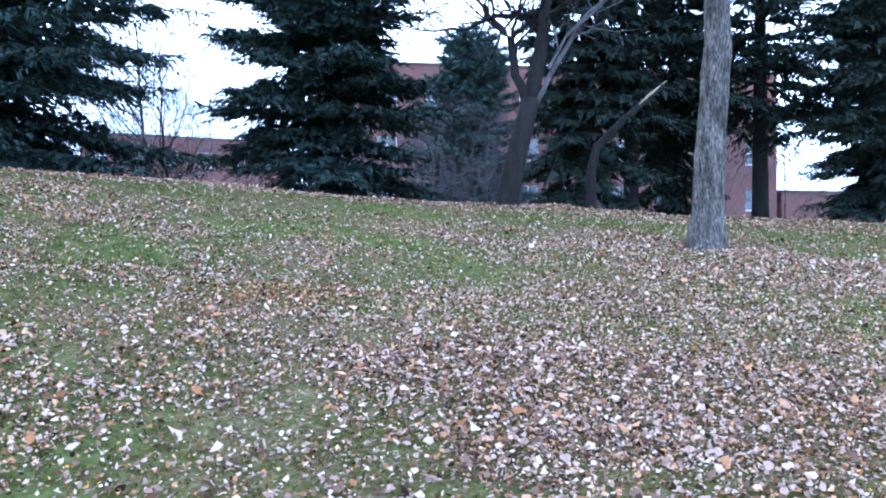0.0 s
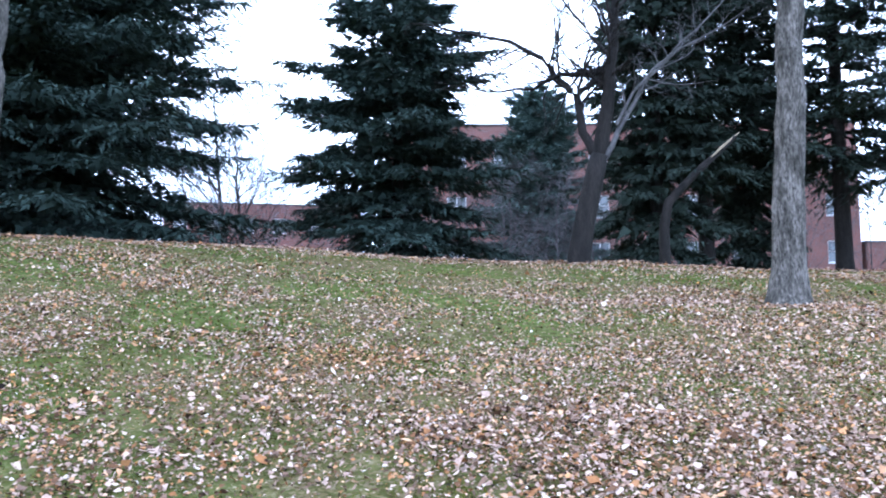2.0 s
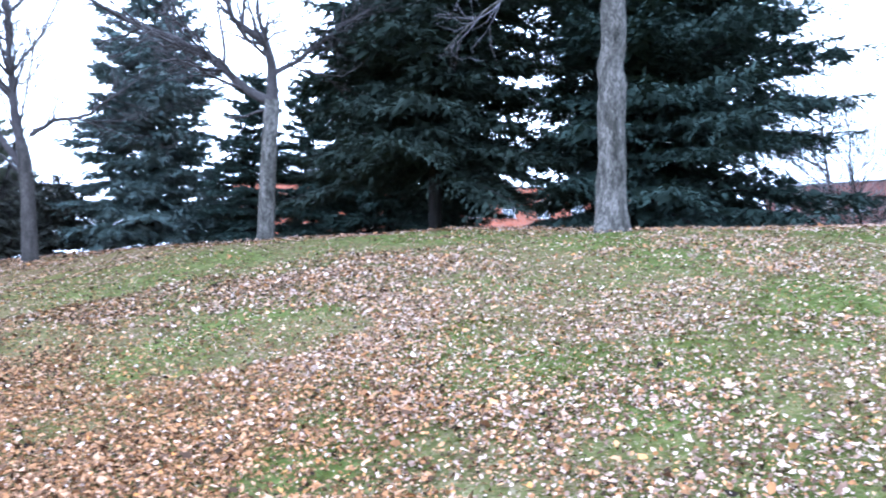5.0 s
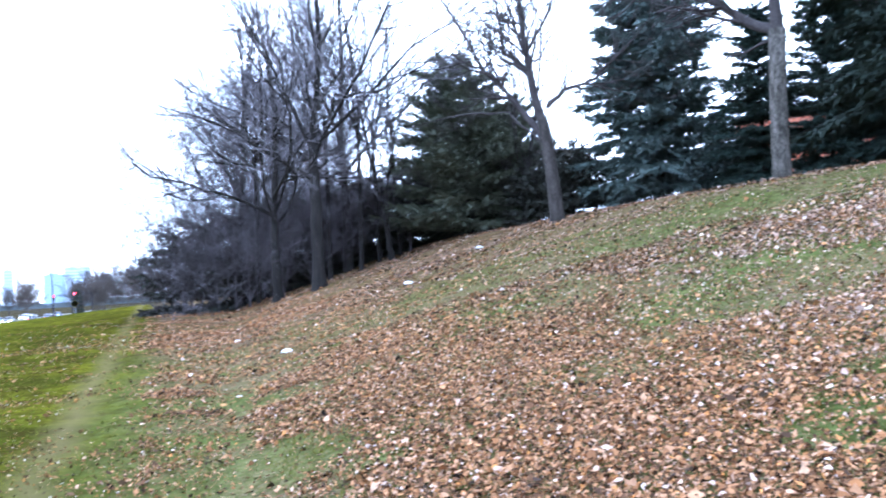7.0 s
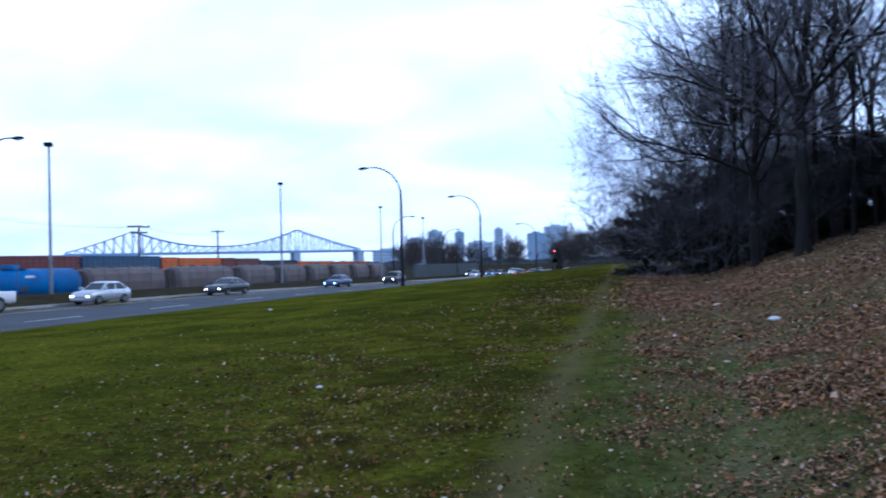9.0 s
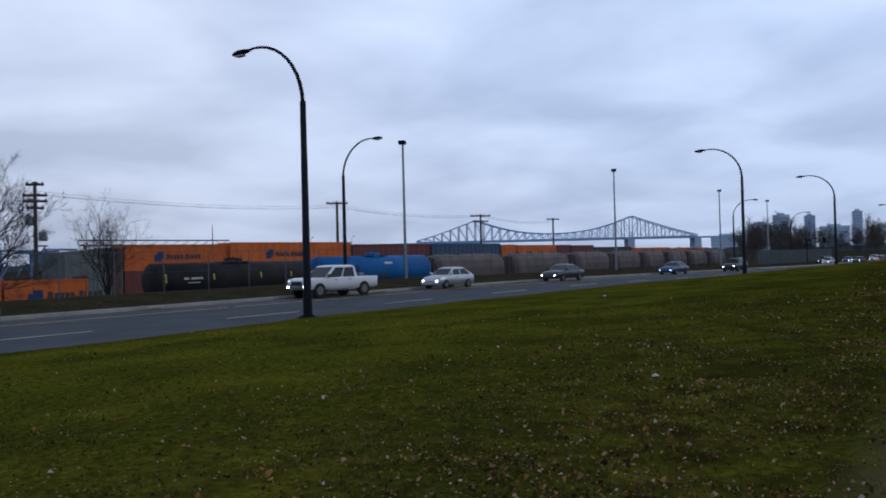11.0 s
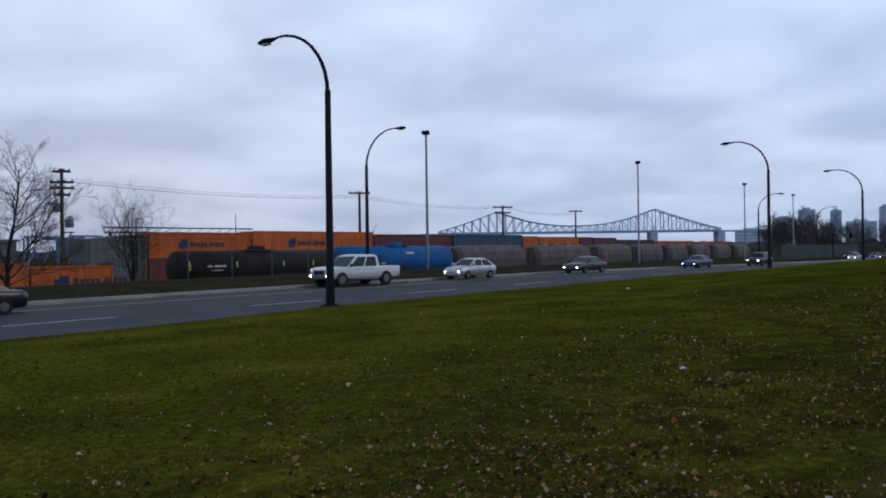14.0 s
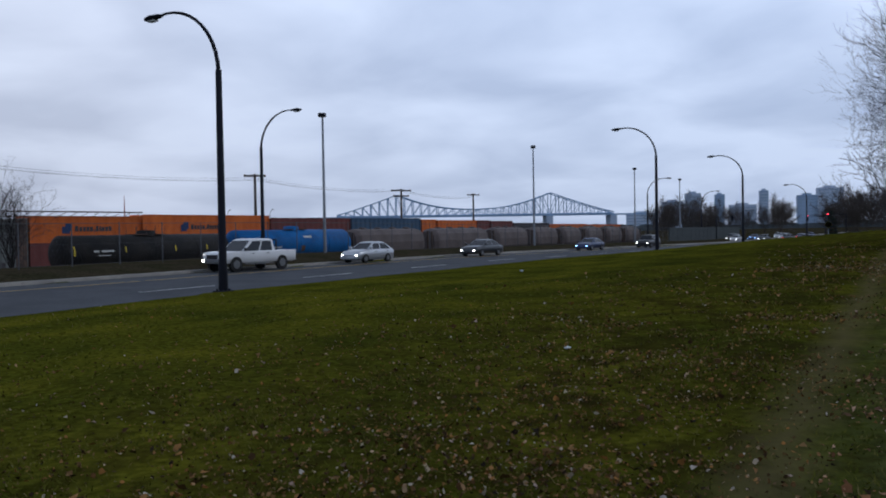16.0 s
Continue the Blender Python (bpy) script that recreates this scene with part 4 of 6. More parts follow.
def brick_block(length, depth, floors, storey, bay, material, label):
    """A flat-roofed block whose front lies along x at y = 0 and looks to -y; its wall is pierced by real openings."""
    house = new("brick_building")
    n = int(length / bay)
    rows, opens = [], []
    h = floors * storey + 0.8
    ww, wh, sill = 1.5, 1.7, 0.9
    for f in range(floors):
        z0 = f * storey
        rows.append((0, length, 0, 0.35, z0, z0 + sill))
        top = (f + 1) * storey if f < floors - 1 else h
        rows.append((0, length, 0, 0.35, z0 + sill + wh, top))
        x = 0.0
        for k in range(n):
            c = (k + 0.5) * length / n
            rows.append((x, c - ww / 2, 0, 0.35, z0 + sill, z0 + sill + wh))
            opens.append((c, z0 + sill))
            x = c + ww / 2
        rows.append((x, length, 0, 0.35, z0 + sill, z0 + sill + wh))
    rows += [(0, 0.35, 0.35, depth, 0, h), (length - 0.35, length, 0.35, depth, 0, h), (0.35, length - 0.35, depth - 0.35, depth, 0, h)]
    boxes("wall", rows, material, house)
    boxes("roof", [(0.35, length - 0.35, 0.35, depth - 0.35, h - 0.7, h - 0.5), (-0.1, length + 0.1, -0.1, 0.40, h, h + 0.14), (-0.1, 0.4, 0.40, depth, h, h + 0.14), (length - 0.4, length + 0.1, 0.40, depth, h, h + 0.14)], ROOF, house)
    first = None
    for c, z in opens:
        win = new("window", first.data if first else None) if first else boxes("window", [(-0.75, -0.66, 0.14, 0.22, 0, wh), (0.66, 0.75, 0.14, 0.22, 0, wh), (-0.66, 0.66, 0.14, 0.22, 0, 0.09), (-0.66, 0.66, 0.14, 0.22, wh - 0.09, wh), (-0.04, 0.04, 0.14, 0.22, 0.09, wh - 0.09), (-0.66, 0.66, 0.15, 0.21, wh * 0.5, wh * 0.5 + 0.06), (-0.8, 0.8, -0.06, 0.14, -0.08, 0.0)], FRAME_WHITE)
        win.parent = house
        win.location = (c, 0, z)
        if first is None:
            first = win
            pane = boxes("pane", [(-0.66, 0.66, 0.175, 0.185, 0.09, wh - 0.09)], PANE, win)
            pane_mesh = pane.data
        else:
            p = new("pane", pane_mesh)
            p.parent = win
    return tagged(house, label, "building")


b1 = brick_block(36.0, 14.0, 4, 3.6, 3.4, BRICK_RED, "dark red brick block with white-framed windows behind trees")
b1.matrix_basis = pose(63.5, 7.5, 1.4, 0, 0, -86)
b2 = brick_block(50.0, 12.0, 4, 3.3, 3.6, BRICK_ORANGE, "orange brick apartment block seen between spruces")
b2.matrix_basis = pose(48.0, 72.5, 1.3, 0, 0, -37)
b3 = brick_block(22.0, 10.0, 4, 3.35, 3.6, BRICK_RED, "low red brick block beyond the crest")
b3.matrix_basis = pose(92.0, 36.0, 1.2, 0, 0, -72)
b4 = brick_block(24.0, 8.0, 1, 5.2, 3.4, BRICK_RED, "low dark brick wing beside a taller block")
b4.matrix_basis = pose(66.0, -28.8, 1.4, 0, 0, -86)


# ---- street furniture ----
POLE_DARK = mat("dark_painted_steel", (0.011, 0.012, 0.019), 0.65, metal=0.0, vary=0.12, scale=2, fine=25, bump=0.02, spec=0.12)
STEEL = mat("galvanised_steel", (0.22, 0.235, 0.26), 0.6, metal=0.2, vary=0.2, scale=3, fine=30, bump=0.1)
LENS = mat("lamp_lens", (0.5, 0.5, 0.48), 0.3, vary=0.1)
WOOD_POLE = mat("weathered_pole_wood", (0.075, 0.06, 0.05), 0.9, vary=0.3, scale=2, fine=18, bump=0.5, stretch=(4, 4, 0.5))
INSULATOR = mat("porcelain", (0.25, 0.22, 0.2), 0.35, vary=0.1)
GREY_PAINT = mat("grey_enamel", (0.20, 0.22, 0.24), 0.5, vary=0.15, scale=2, fine=20)


def tube_part(name, pts, radii, sides, material, parent, label="", cap=True):
    s = Soup()
    s.tube([Vector(p) for p in pts], radii, sides, cap)
    return part(name, s.mesh(name, material), parent, label)


def street_lamp(height=9.65, arm=3.0):
    """A tapered pole with a davit arm that swings out to -x and ends in a cobra head."""
    lamp = new("street_lamp")
    joint = height - 2.35
    tube_part("pole", [(0, 0, 0), (0, 0, 0.9), (0, 0, 0.95), (0, 0, joint)], [0.16, 0.15, 0.135, 0.10], 12, POLE_DARK, lamp)
    curve = [(-arm * 0.86 * (1 - math.cos(a)), 0, joint - 0.1 + 2.35 * math.sin(a)) for a in [math.pi / 2 * k / 10 for k in range(11)]]
    curve.append((-arm, 0, height - 0.14))
    tube_part("arm", curve, [0.075 - 0.003 * k for k in range(12)], 8, POLE_DARK, lamp)
    bm = bmesh.new()
    for x, w, z0, z1 in ((0.10, 0.07, -0.04, 0.06), (-0.15, 0.13, -0.07, 0.10), (-0.45, 0.18, -0.10, 0.11), (-0.72, 0.15, -0.09, 0.06), (-0.84, 0.06, -0.05, 0.0)):
        for k in range(8):
            a = 2 * math.pi * k / 8
            bm.verts.new((x, w * math.cos(a), (z0 + z1) / 2 + (z1 - z0) / 2 * math.sin(a)))
    bm.verts.ensure_lookup_table()
    for i in range(4):
        for k in range(8):
            bm.faces.new([bm.verts[i * 8 + k], bm.verts[i * 8 + (k + 1) % 8], bm.verts[i * 8 + 8 + (k + 1) % 8], bm.verts[i * 8 + 8 + k]])
    bm.faces.new([bm.verts[k] for k in range(8)][::-1])
    bm.faces.new([bm.verts[32 + k] for k in range(8)])
    me = bpy.data.meshes.new("lamp_head")
    bm.to_mesh(me)
    bm.free()
    me.materials.append(POLE_DARK)
    head = part("lamp_head", me, lamp, "cobra-head luminaire")
    head.location = (-arm + 0.1, 0, height - 0.14)
    boxes("lens", [(-0.62, -0.22, -0.10, 0.10, -0.135, -0.08)], LENS, head, bevel=0.02)
    for k in range(4):
        a = math.pi / 4 + math.pi / 2 * k
        boxes("base_bolt", [(0.2 * math.cos(a) - 0.025, 0.2 * math.cos(a) + 0.025, 0.2 * math.sin(a) - 0.025, 0.2 * math.sin(a) + 0.025, 0.03, 0.09)], POLE_DARK, lamp)
    boxes("base_plate", [(-0.25, 0.25, -0.25, 0.25, -0.1, 0.035)], POLE_DARK, lamp, bevel=0.008)
    return tagged(lamp, "black davit street lamp beside the road", "street lamp", "street lamps")


lamp = street_lamp()
lamp.matrix_basis = pose(-21.75, 19.05, gz(-21.75, 19.05))
for x, y in ((-23.75, 65.2), (-24.1, 92.0), (-29.3, 151.5), (-34.0, 207.0)):
    c = copy_thing(lamp, pose(x, y, gz(x, y)))
    c.scale = (1, 1, 1.04 if y < 70 else 1.0)
for x, y in ((-41.85, 40.17), (-46.4, 123.5), (-51.8, 167.2)):
    c = copy_thing(lamp, pose(x, y, gz(x, y), 0, 0, 180))
    c["label"] = "black davit street lamp beside the yard fence"
for x, y in ((-146.7, 143.1), (-155.7, 138.1)):
    c = copy_thing(lamp, pose(x, y, -2.75, 0, 0, 150))
    c["label"] = "far davit lamp inside the rail yard"
    c.scale = (0.9, 0.9, 1.080)


def flood_pole(height=11.2):
    pole = new("floodlight_pole")
    tube_part("pole", [(0, 0, -0.3), (0, 0, height)], [0.13, 0.075], 10, STEEL, pole)
    head = boxes("floodlight", [(-0.28, 0.28, -0.42, 0.12, height - 0.02, height + 0.26)], POLE_DARK, pole, bevel=0.05)
    boxes("lens", [(-0.22, 0.22, -0.34, 0.06, height - 0.045, height - 0.018)], LENS, head)
    return tagged(pole, "tall grey steel floodlight pole by the rail yard", "floodlight", "yard floodlights")


near_flood = flood_pole(10.5)
near_flood.matrix_basis = pose(-44.44, 49.15, gz(-44.6, 49), 0, 0, 30)
fp = flood_pole()
fp.matrix_basis = pose(-46.0, 86.4, gz(-46.0, 86.4), 0, 0, 30)
for x, y in ((-49.0, 125.0), (-52.0, 155.0)):
    copy_thing(fp, pose(x, y, gz(x, y), 0, 0, 30))


def utility_pole(arms, height=12.3, transformer=False):
    pole = new("utility_pole")
    tube_part("pole", [(0, 0, -0.5), (0, 0, height)], [0.25, 0.17], 10, WOOD_POLE, pole)
    for z, half in arms:
        arm = boxes("crossarm", [(-0.2, -0.06, -half, half, z - 0.11, z + 0.11), (0.06, 0.2, -half, half, z - 0.11, z + 0.11)], WOOD_POLE, pole)
        for k in range(4):
            y = -half + 0.12 + (2 * half - 0.24) * k / 3
            tube_part("insulator", [(0, y, z + 0.07), (0, y, z + 0.15), (0, y, z + 0.27)], [0.07, 0.11, 0.07], 8, INSULATOR, arm)
    if transformer:
        for z, y in ((height - 4.0, -0.6), (height - 5.6, 0.7)):
            can = tube_part("transformer", [(0.0, y, z - 0.45), (0, y, z - 0.44), (0, y, z + 0.42), (0, y, z + 0.5)], [0.12, 0.42, 0.42, 0.12], 14, GREY_PAINT, pole, "grey transformer can")
            boxes("lug", [(-0.05, 0.05, y - 0.05, y + 0.05, z + 0.5, z + 0.7)], INSULATOR, can)
        boxes("platform", [(-0.3, 0.3, -0.1, 1.1, height - 6.6, height - 6.48)], WOOD_POLE, pole)
        tube_part("brace", [(0, 0.1, height - 7.6), (0, 0.9, height - 6.6)], [0.05, 0.05], 6, WOOD_POLE, pole)
    return tagged(pole, "brown wooden utility pole with crossarms", "utility pole", "utility poles")


POLES = [(-86.4, 39.9), (-87.3, 82.5), (-93.3, 124.0), (-101.0, 161.0)]
u1 = utility_pole(((12.9, 0.85), (11.8, 1.15), (11.2, 1.15), (10.5, 0.8)), 13.2, transformer=True)
u1.matrix_basis = pose(*POLES[0], -2.75, 0, 0, -40)
u1["label"] = "brown wooden utility pole with transformers and crossarms"
u2 = utility_pole(((12.5, 1.5),), 12.8)
u2.matrix_basis = pose(*POLES[1], -2.75, 0, 0, -30)
u3 = utility_pole(((12.0, 1.9), (11.0, 1.5)))
u3.matrix_basis = pose(*POLES[2], -2.75, 0, 0, -30)
copy_thing(u2, pose(*POLES[3], -2.75, 0, 0, -30))
for (ax, ay), (bx, by) in zip([(-92.0, -30.0)] + POLES, POLES):
    for side in (-1.2, 0.0, 1.2):
        s = Soup()
        pts = []
        for k in range(13):
            t = k / 12
            pts.append(Vector((ax + (bx - ax) * t - 0.5 * side, ay + (by - ay) * t + 0.5 * side, 9.5 - 4 * 0.7 * t * (1 - t) - 0.25 * abs(side))))
        s.tube(pts, [0.013] * 13, 4)
        tagged(new("overhead_wire", s.mesh("overhead_wire", POLE_DARK)), "thin black overhead wire between poles", "wire", "overhead wires")

# ---- chain-link fence of the rail yard ----
def fence_x(y):
    return float(road_edge(y)) - 18.9


FENCE = mat("dull_fence_wire", (0.085, 0.09, 0.10), 0.7, metal=0.2, vary=0.2, scale=3, fine=30, bump=0.0)
fence = new("chain_link_fence")
post = None
for k in range(60):
    y = -4 + 3.0 * k
    z = gz(fence_x(y), y)
    if post is None:
        post = spot = tube_part("post", [(0, 0, -0.2), (0, 0, 2.35)], [0.03, 0.03], 8, FENCE, fence)
    else:
        spot = new("post", post.data)
        spot.parent = fence
    spot.location = (fence_x(y), y, z)
for h, r in ((2.3, 0.018), (0.12, 0.008), (1.2, 0.004)):
    tube_part("rail", [(fence_x(-4 + 12 * k), -4 + 12 * k, gz(fence_x(-4 + 12 * k), -4 + 12 * k) + h) for k in range(15)], [r] * 15, 5, FENCE, fence)
net = Soup()
for k in range(700):
    y = -4 + 0.25 * k
    z = gz(fence_x(y), y)
    for s in (-1, 1):
        b = len(net.v)
        net.v += [(fence_x(y), y, z + 0.1), (fence_x(y), y + 0.004, z + 0.1), (fence_x(y + s * 1.1), y + 0.004 + s * 1.1, z + 2.28), (fence_x(y + s * 1.1), y + s * 1.1, z + 2.28)]
        net.f.append((b, b + 1, b + 2, b + 3))
tagged(part("wire_mesh", net.mesh("wire_mesh", FENCE, False), fence), kind="stuff")
tagged(fence, "grey chain-link fence along the rail yard", "fence")

PANEL = mat("grey_wall_panel", (0.05, 0.062, 0.065), 0.8, vary=0.15, scale=0.6, fine=14, bump=0.2)
wall = new("yard_screen_wall")
for k in range(14):
    y = 143 + 4.0 * k
    x = float(road_edge(y)) - 20.5
    boxes("panel", [(x, x + 0.15, y + 0.03, y + 3.97, gz(x, y) - 0.8, 1.6)], PANEL, wall)
tagged(wall, "grey panelled screen wall beside the road", "wall")

# ---- rail yard ----
RUST = mat("rusty_steel", (0.10, 0.06, 0.045), 0.85, vary=0.4, scale=1.5, fine=20, bump=0.3, second=(0.05, 0.04, 0.035))
TANK_BLACK = mat("black_tank_paint", (0.012, 0.012, 0.013), 0.7, vary=0.3, scale=0.7, fine=12, bump=0.1, second=(0.022, 0.02, 0.018), spec=0.12)
TANK_BLUE = mat("blue_tank_paint", (0.008, 0.115, 0.33), 0.65, vary=0.3, scale=0.5, fine=12, bump=0.1, spec=0.15, second=(0.008, 0.075, 0.22))
HOPPER = mat("brown_hopper_paint", (0.125, 0.10, 0.095), 0.75, vary=0.3, scale=0.5, fine=10, bump=0.15, second=(0.085, 0.068, 0.064))
WHITE_MARK = mat("white_stencil", (0.5, 0.5, 0.48), 0.7, vary=0.2)
YELLOW_MARK = mat("yellow_reflector", (0.6, 0.45, 0.03), 0.6, vary=0.1)
YARD_Z = -2.75
RAIL_TOP = YARD_Z + 0.3


def bogie(parent, y):
    """A two-axle truck under a rail car whose length runs along y."""
    b = boxes("bogie", [(-1.1, -0.95, y - 1.3, y + 1.3, 0.35, 0.75), (0.95, 1.1, y - 1.3, y + 1.3, 0.35, 0.75), (-0.95, 0.95, y - 0.2, y + 0.2, 0.4, 0.85)], RUST, parent)
    for dy in (-0.9, 0.9):
        for sx in (-0.75, 0.75):
            tube_part("wheel", [(sx - 0.07, y + dy, 0.46), (sx - 0.06, y + dy, 0.46), (sx + 0.06, y + dy, 0.46), (sx + 0.07, y + dy, 0.46)], [0.1, 0.46, 0.46, 0.1], 16, RUST, b)


def capsule(soup, y0, y1, r, zc, sides=28, dish=0.45):
    ys = [(y0, 0.02), (y0 + dish * 0.12, r * 0.45), (y0 + dish * 0.45, r * 0.8), (y0 + dish, r), (y1 - dish, r), (y1 - dish * 0.45, r * 0.8), (y1 - dish * 0.12, r * 0.45), (y1, 0.02)]
    soup.tube([Vector((0, y, zc)) for y, _ in ys], [q for _, q in ys], sides)


def tank_car(length, r, zc, paint, label, marks):
    """A tank on two bogies; z is counted from the rail top."""
    car = new("tank_car")
    s = Soup()
    capsule(s, 0.35, length - 0.35, r, zc)
    shell = part("tank", s.mesh("tank", paint), car)
    for y in (length * 0.25, length * 0.5, length * 0.75):
        ring = Soup()
        ring.tube([Vector((0, y - 0.05, zc)), Vector((0, y - 0.045, zc)), Vector((0, y + 0.045, zc)), Vector((0, y + 0.05, zc))], [r, r + 0.02, r + 0.02, r], 28)
        part("band", ring.mesh("band", paint), shell)
    dome = tube_part("dome", [(0, length / 2, zc + r - 0.15), (0, length / 2, zc + r + 0.35), (0, length / 2, zc + r + 0.4)], [0.85, 0.8, 0.1], 18, paint, car)
    boxes("walkway", [(-0.75, 0.75, length / 2 - 1.6, length / 2 + 1.6, zc + r - 0.02, zc + r + 0.05)], RUST, dome)
    for sx in (-0.75, 0.75):
        for dy in (-1.5, -0.5, 0.5, 1.5):
            tube_part("railing", [(sx, length / 2 + dy, zc + r), (sx, length / 2 + dy, zc + r + 0.75)], [0.02, 0.02], 5, RUST, dome)
    boxes("underframe", [(-0.5, 0.5, 0.0, length, 0.85, 1.15), (-1.4, 1.4, 0.0, 0.3, 0.85, 1.4), (-1.4, 1.4, length - 0.3, length, 0.85, 1.4)], RUST, car)
    bogie(car, 2.2)
    bogie(car, length - 2.2)
    for y0, y1, a0, a1, m in marks:
        bm = bmesh.new()
        rows = []
        for k in range(4):
            a = math.radians(a0 + (a1 - a0) * k / 3)
            x, z = (r + 0.012) * math.cos(a), zc + (r + 0.012) * math.sin(a)
            rows.append((bm.verts.new((x, y0, z)), bm.verts.new((x, y1, z))))
        for p, q in zip(rows, rows[1:]):
            bm.faces.new((p[0], p[1], q[1], q[0]))
        me = bpy.data.meshes.new("marking")
        bm.to_mesh(me)
        bm.free()
        me.materials.append(m)
        part("marking", me, shell, "painted stencil")
    return tagged(car, label, "rail car", "freight train")


TRACK_X = -65.0
t1 = tank_car(18.4, 1.5, 2.75, TANK_BLACK, "black railway tank car behind the fence",
              [(3.0, 3.5, 2, 8, WHITE_MARK), (3.7, 4.9, 2, 8, WHITE_MARK), (3.4, 4.6, -10, -7, WHITE_MARK), (1.2, 1.32, -8, 22, YELLOW_MARK), (6.0, 6.12, 0, 18, YELLOW_MARK), (11.2, 11.32, 0, 18, YELLOW_MARK), (14.8, 14.92, 0, 18, YELLOW_MARK), (17.0, 17.2, -8, 4, YELLOW_MARK)])
t1.matrix_basis = pose(TRACK_X, 38.9, RAIL_TOP)
t2 = tank_car(17.8, 1.55, 3.0, TANK_BLUE, "bright blue railway tank car behind the fence",
              [(9.4, 10.6, 24, 34, WHITE_MARK), (3.4, 6.0, -14, -8, WHITE_MARK), (8.8, 9.5, -30, -6, RUST)])
t2.matrix_basis = pose(TRACK_X, 57.6, RAIL_TOP)


def hopper_car(length, label):
    """A covered hopper: barrel-sided body between dark ends, hatches on the roof, chutes below."""
    car = new("hopper_car")
    prof = [(-1.1, 1.4), (-1.5, 1.9), (-1.62, 2.9), (-1.45, 3.8), (-0.95, 4.35), (0, 4.55), (0.95, 4.35), (1.45, 3.8), (1.62, 2.9), (1.5, 1.9), (1.1, 1.4)]
    bm = bmesh.new()
    rings = [[bm.verts.new((x * sc, y, 1.4 + (z - 1.4) * sc2)) for x, z in prof] for y, sc, sc2 in ((0.9, 0.72, 0.9), (1.5, 0.97, 0.99), (1.9, 1, 1), (length - 1.9, 1, 1), (length - 1.5, 0.97, 0.99), (length - 0.9, 0.72, 0.9))]
    for a, b in zip(rings, rings[1:]):
        for k in range(len(prof)):
            j = (k + 1) % len(prof)
            bm.faces.new((a[k], a[j], b[j], b[k]))
    bm.faces.new(rings[0])
    bm.faces.new(rings[-1][::-1])
    bmesh.ops.recalc_face_normals(bm, faces=bm.faces[:])
    me = bpy.data.meshes.new("body")
    bm.to_mesh(me)
    bm.free()
    me.materials.append(HOPPER)
    body = part("body", me, car)
    n = max(2, int(length / 3.6))
    for k in range(n):
        y = 1.9 + (length - 3.8) * (k + 0.5) / n
        tube_part("hatch", [(0, y, 4.5), (0, y, 4.68), (0, y, 4.72)], [0.45, 0.45, 0.1], 14, HOPPER, body)
        bm = bmesh.new()
        lo = [bm.verts.new((sx * 0.3, y + sy * 0.35, 0.55)) for sx, sy in ((-1, -1), (1, -1), (1, 1), (-1, 1))]
        hi = [bm.verts.new((sx * 1.05, y + sy * 1.3, 1.5)) for sx, sy in ((-1, -1), (1, -1), (1, 1), (-1, 1))]
        for q in range(4):
            bm.faces.new((lo[q], lo[(q + 1) % 4], hi[(q + 1) % 4], hi[q]))
        bm.faces.new(lo[::-1])
        cm = bpy.data.meshes.new("chute")
        bm.to_mesh(cm)
        bm.free()
        cm.materials.append(HOPPER)
        part("chute", cm, body)
    boxes("end_frame", [(-1.4, 1.4, 0.0, 0.9, 0.9, 1.25), (-1.3, -1.1, 0.1, 0.25, 1.25, 4.1), (1.1, 1.3, 0.1, 0.25, 1.25, 4.1)], RUST, car)
    boxes("end_frame", [(-1.4, 1.4, length - 0.9, length, 0.9, 1.25), (-1.3, -1.1, length - 0.25, length - 0.1, 1.25, 4.1), (1.1, 1.3, length - 0.25, length - 0.1, 1.25, 4.1)], RUST, car)
    bogie(car, 1.9)
    bogie(car, length - 1.9)
    return tagged(car, label, "rail car", "freight train")


y = 75.2
long_hopper = None
for k, length in enumerate((15.9, 15.9, 12.0, 10.4, 9.2, 9.2, 9.2, 9.2)):
    label = "dull brown covered hopper car in the freight train"
    if k == 1:
        copy_thing(long_hopper, pose(TRACK_X, y, RAIL_TOP))
    elif k > 4:
        copy_thing(short_hopper, pose(TRACK_X, y, RAIL_TOP))
    else:
        h = hopper_car(length - 0.5, label)
        h.matrix_basis = pose(TRACK_X, y, RAIL_TOP)
        if k == 0:
            long_hopper = h
        short_hopper = h
    y += length
for tx in (TRACK_X, -85.0):
    track = new("railway_track")
    for sx in (-0.75, 0.75):
        boxes("rail", [(tx + sx - 0.035, tx + sx + 0.035, -60, 240, YARD_Z + 0.12, RAIL_TOP)], RUST, track)
    boxes("sleeper_bed", [(tx - 1.6, tx + 1.6, -60, 240, YARD_Z - 0.1, YARD_Z + 0.12)], YARD, track, "oily ballast")
    tagged(track, "rusty rails on dark ballast", "railway track", kind="structure")


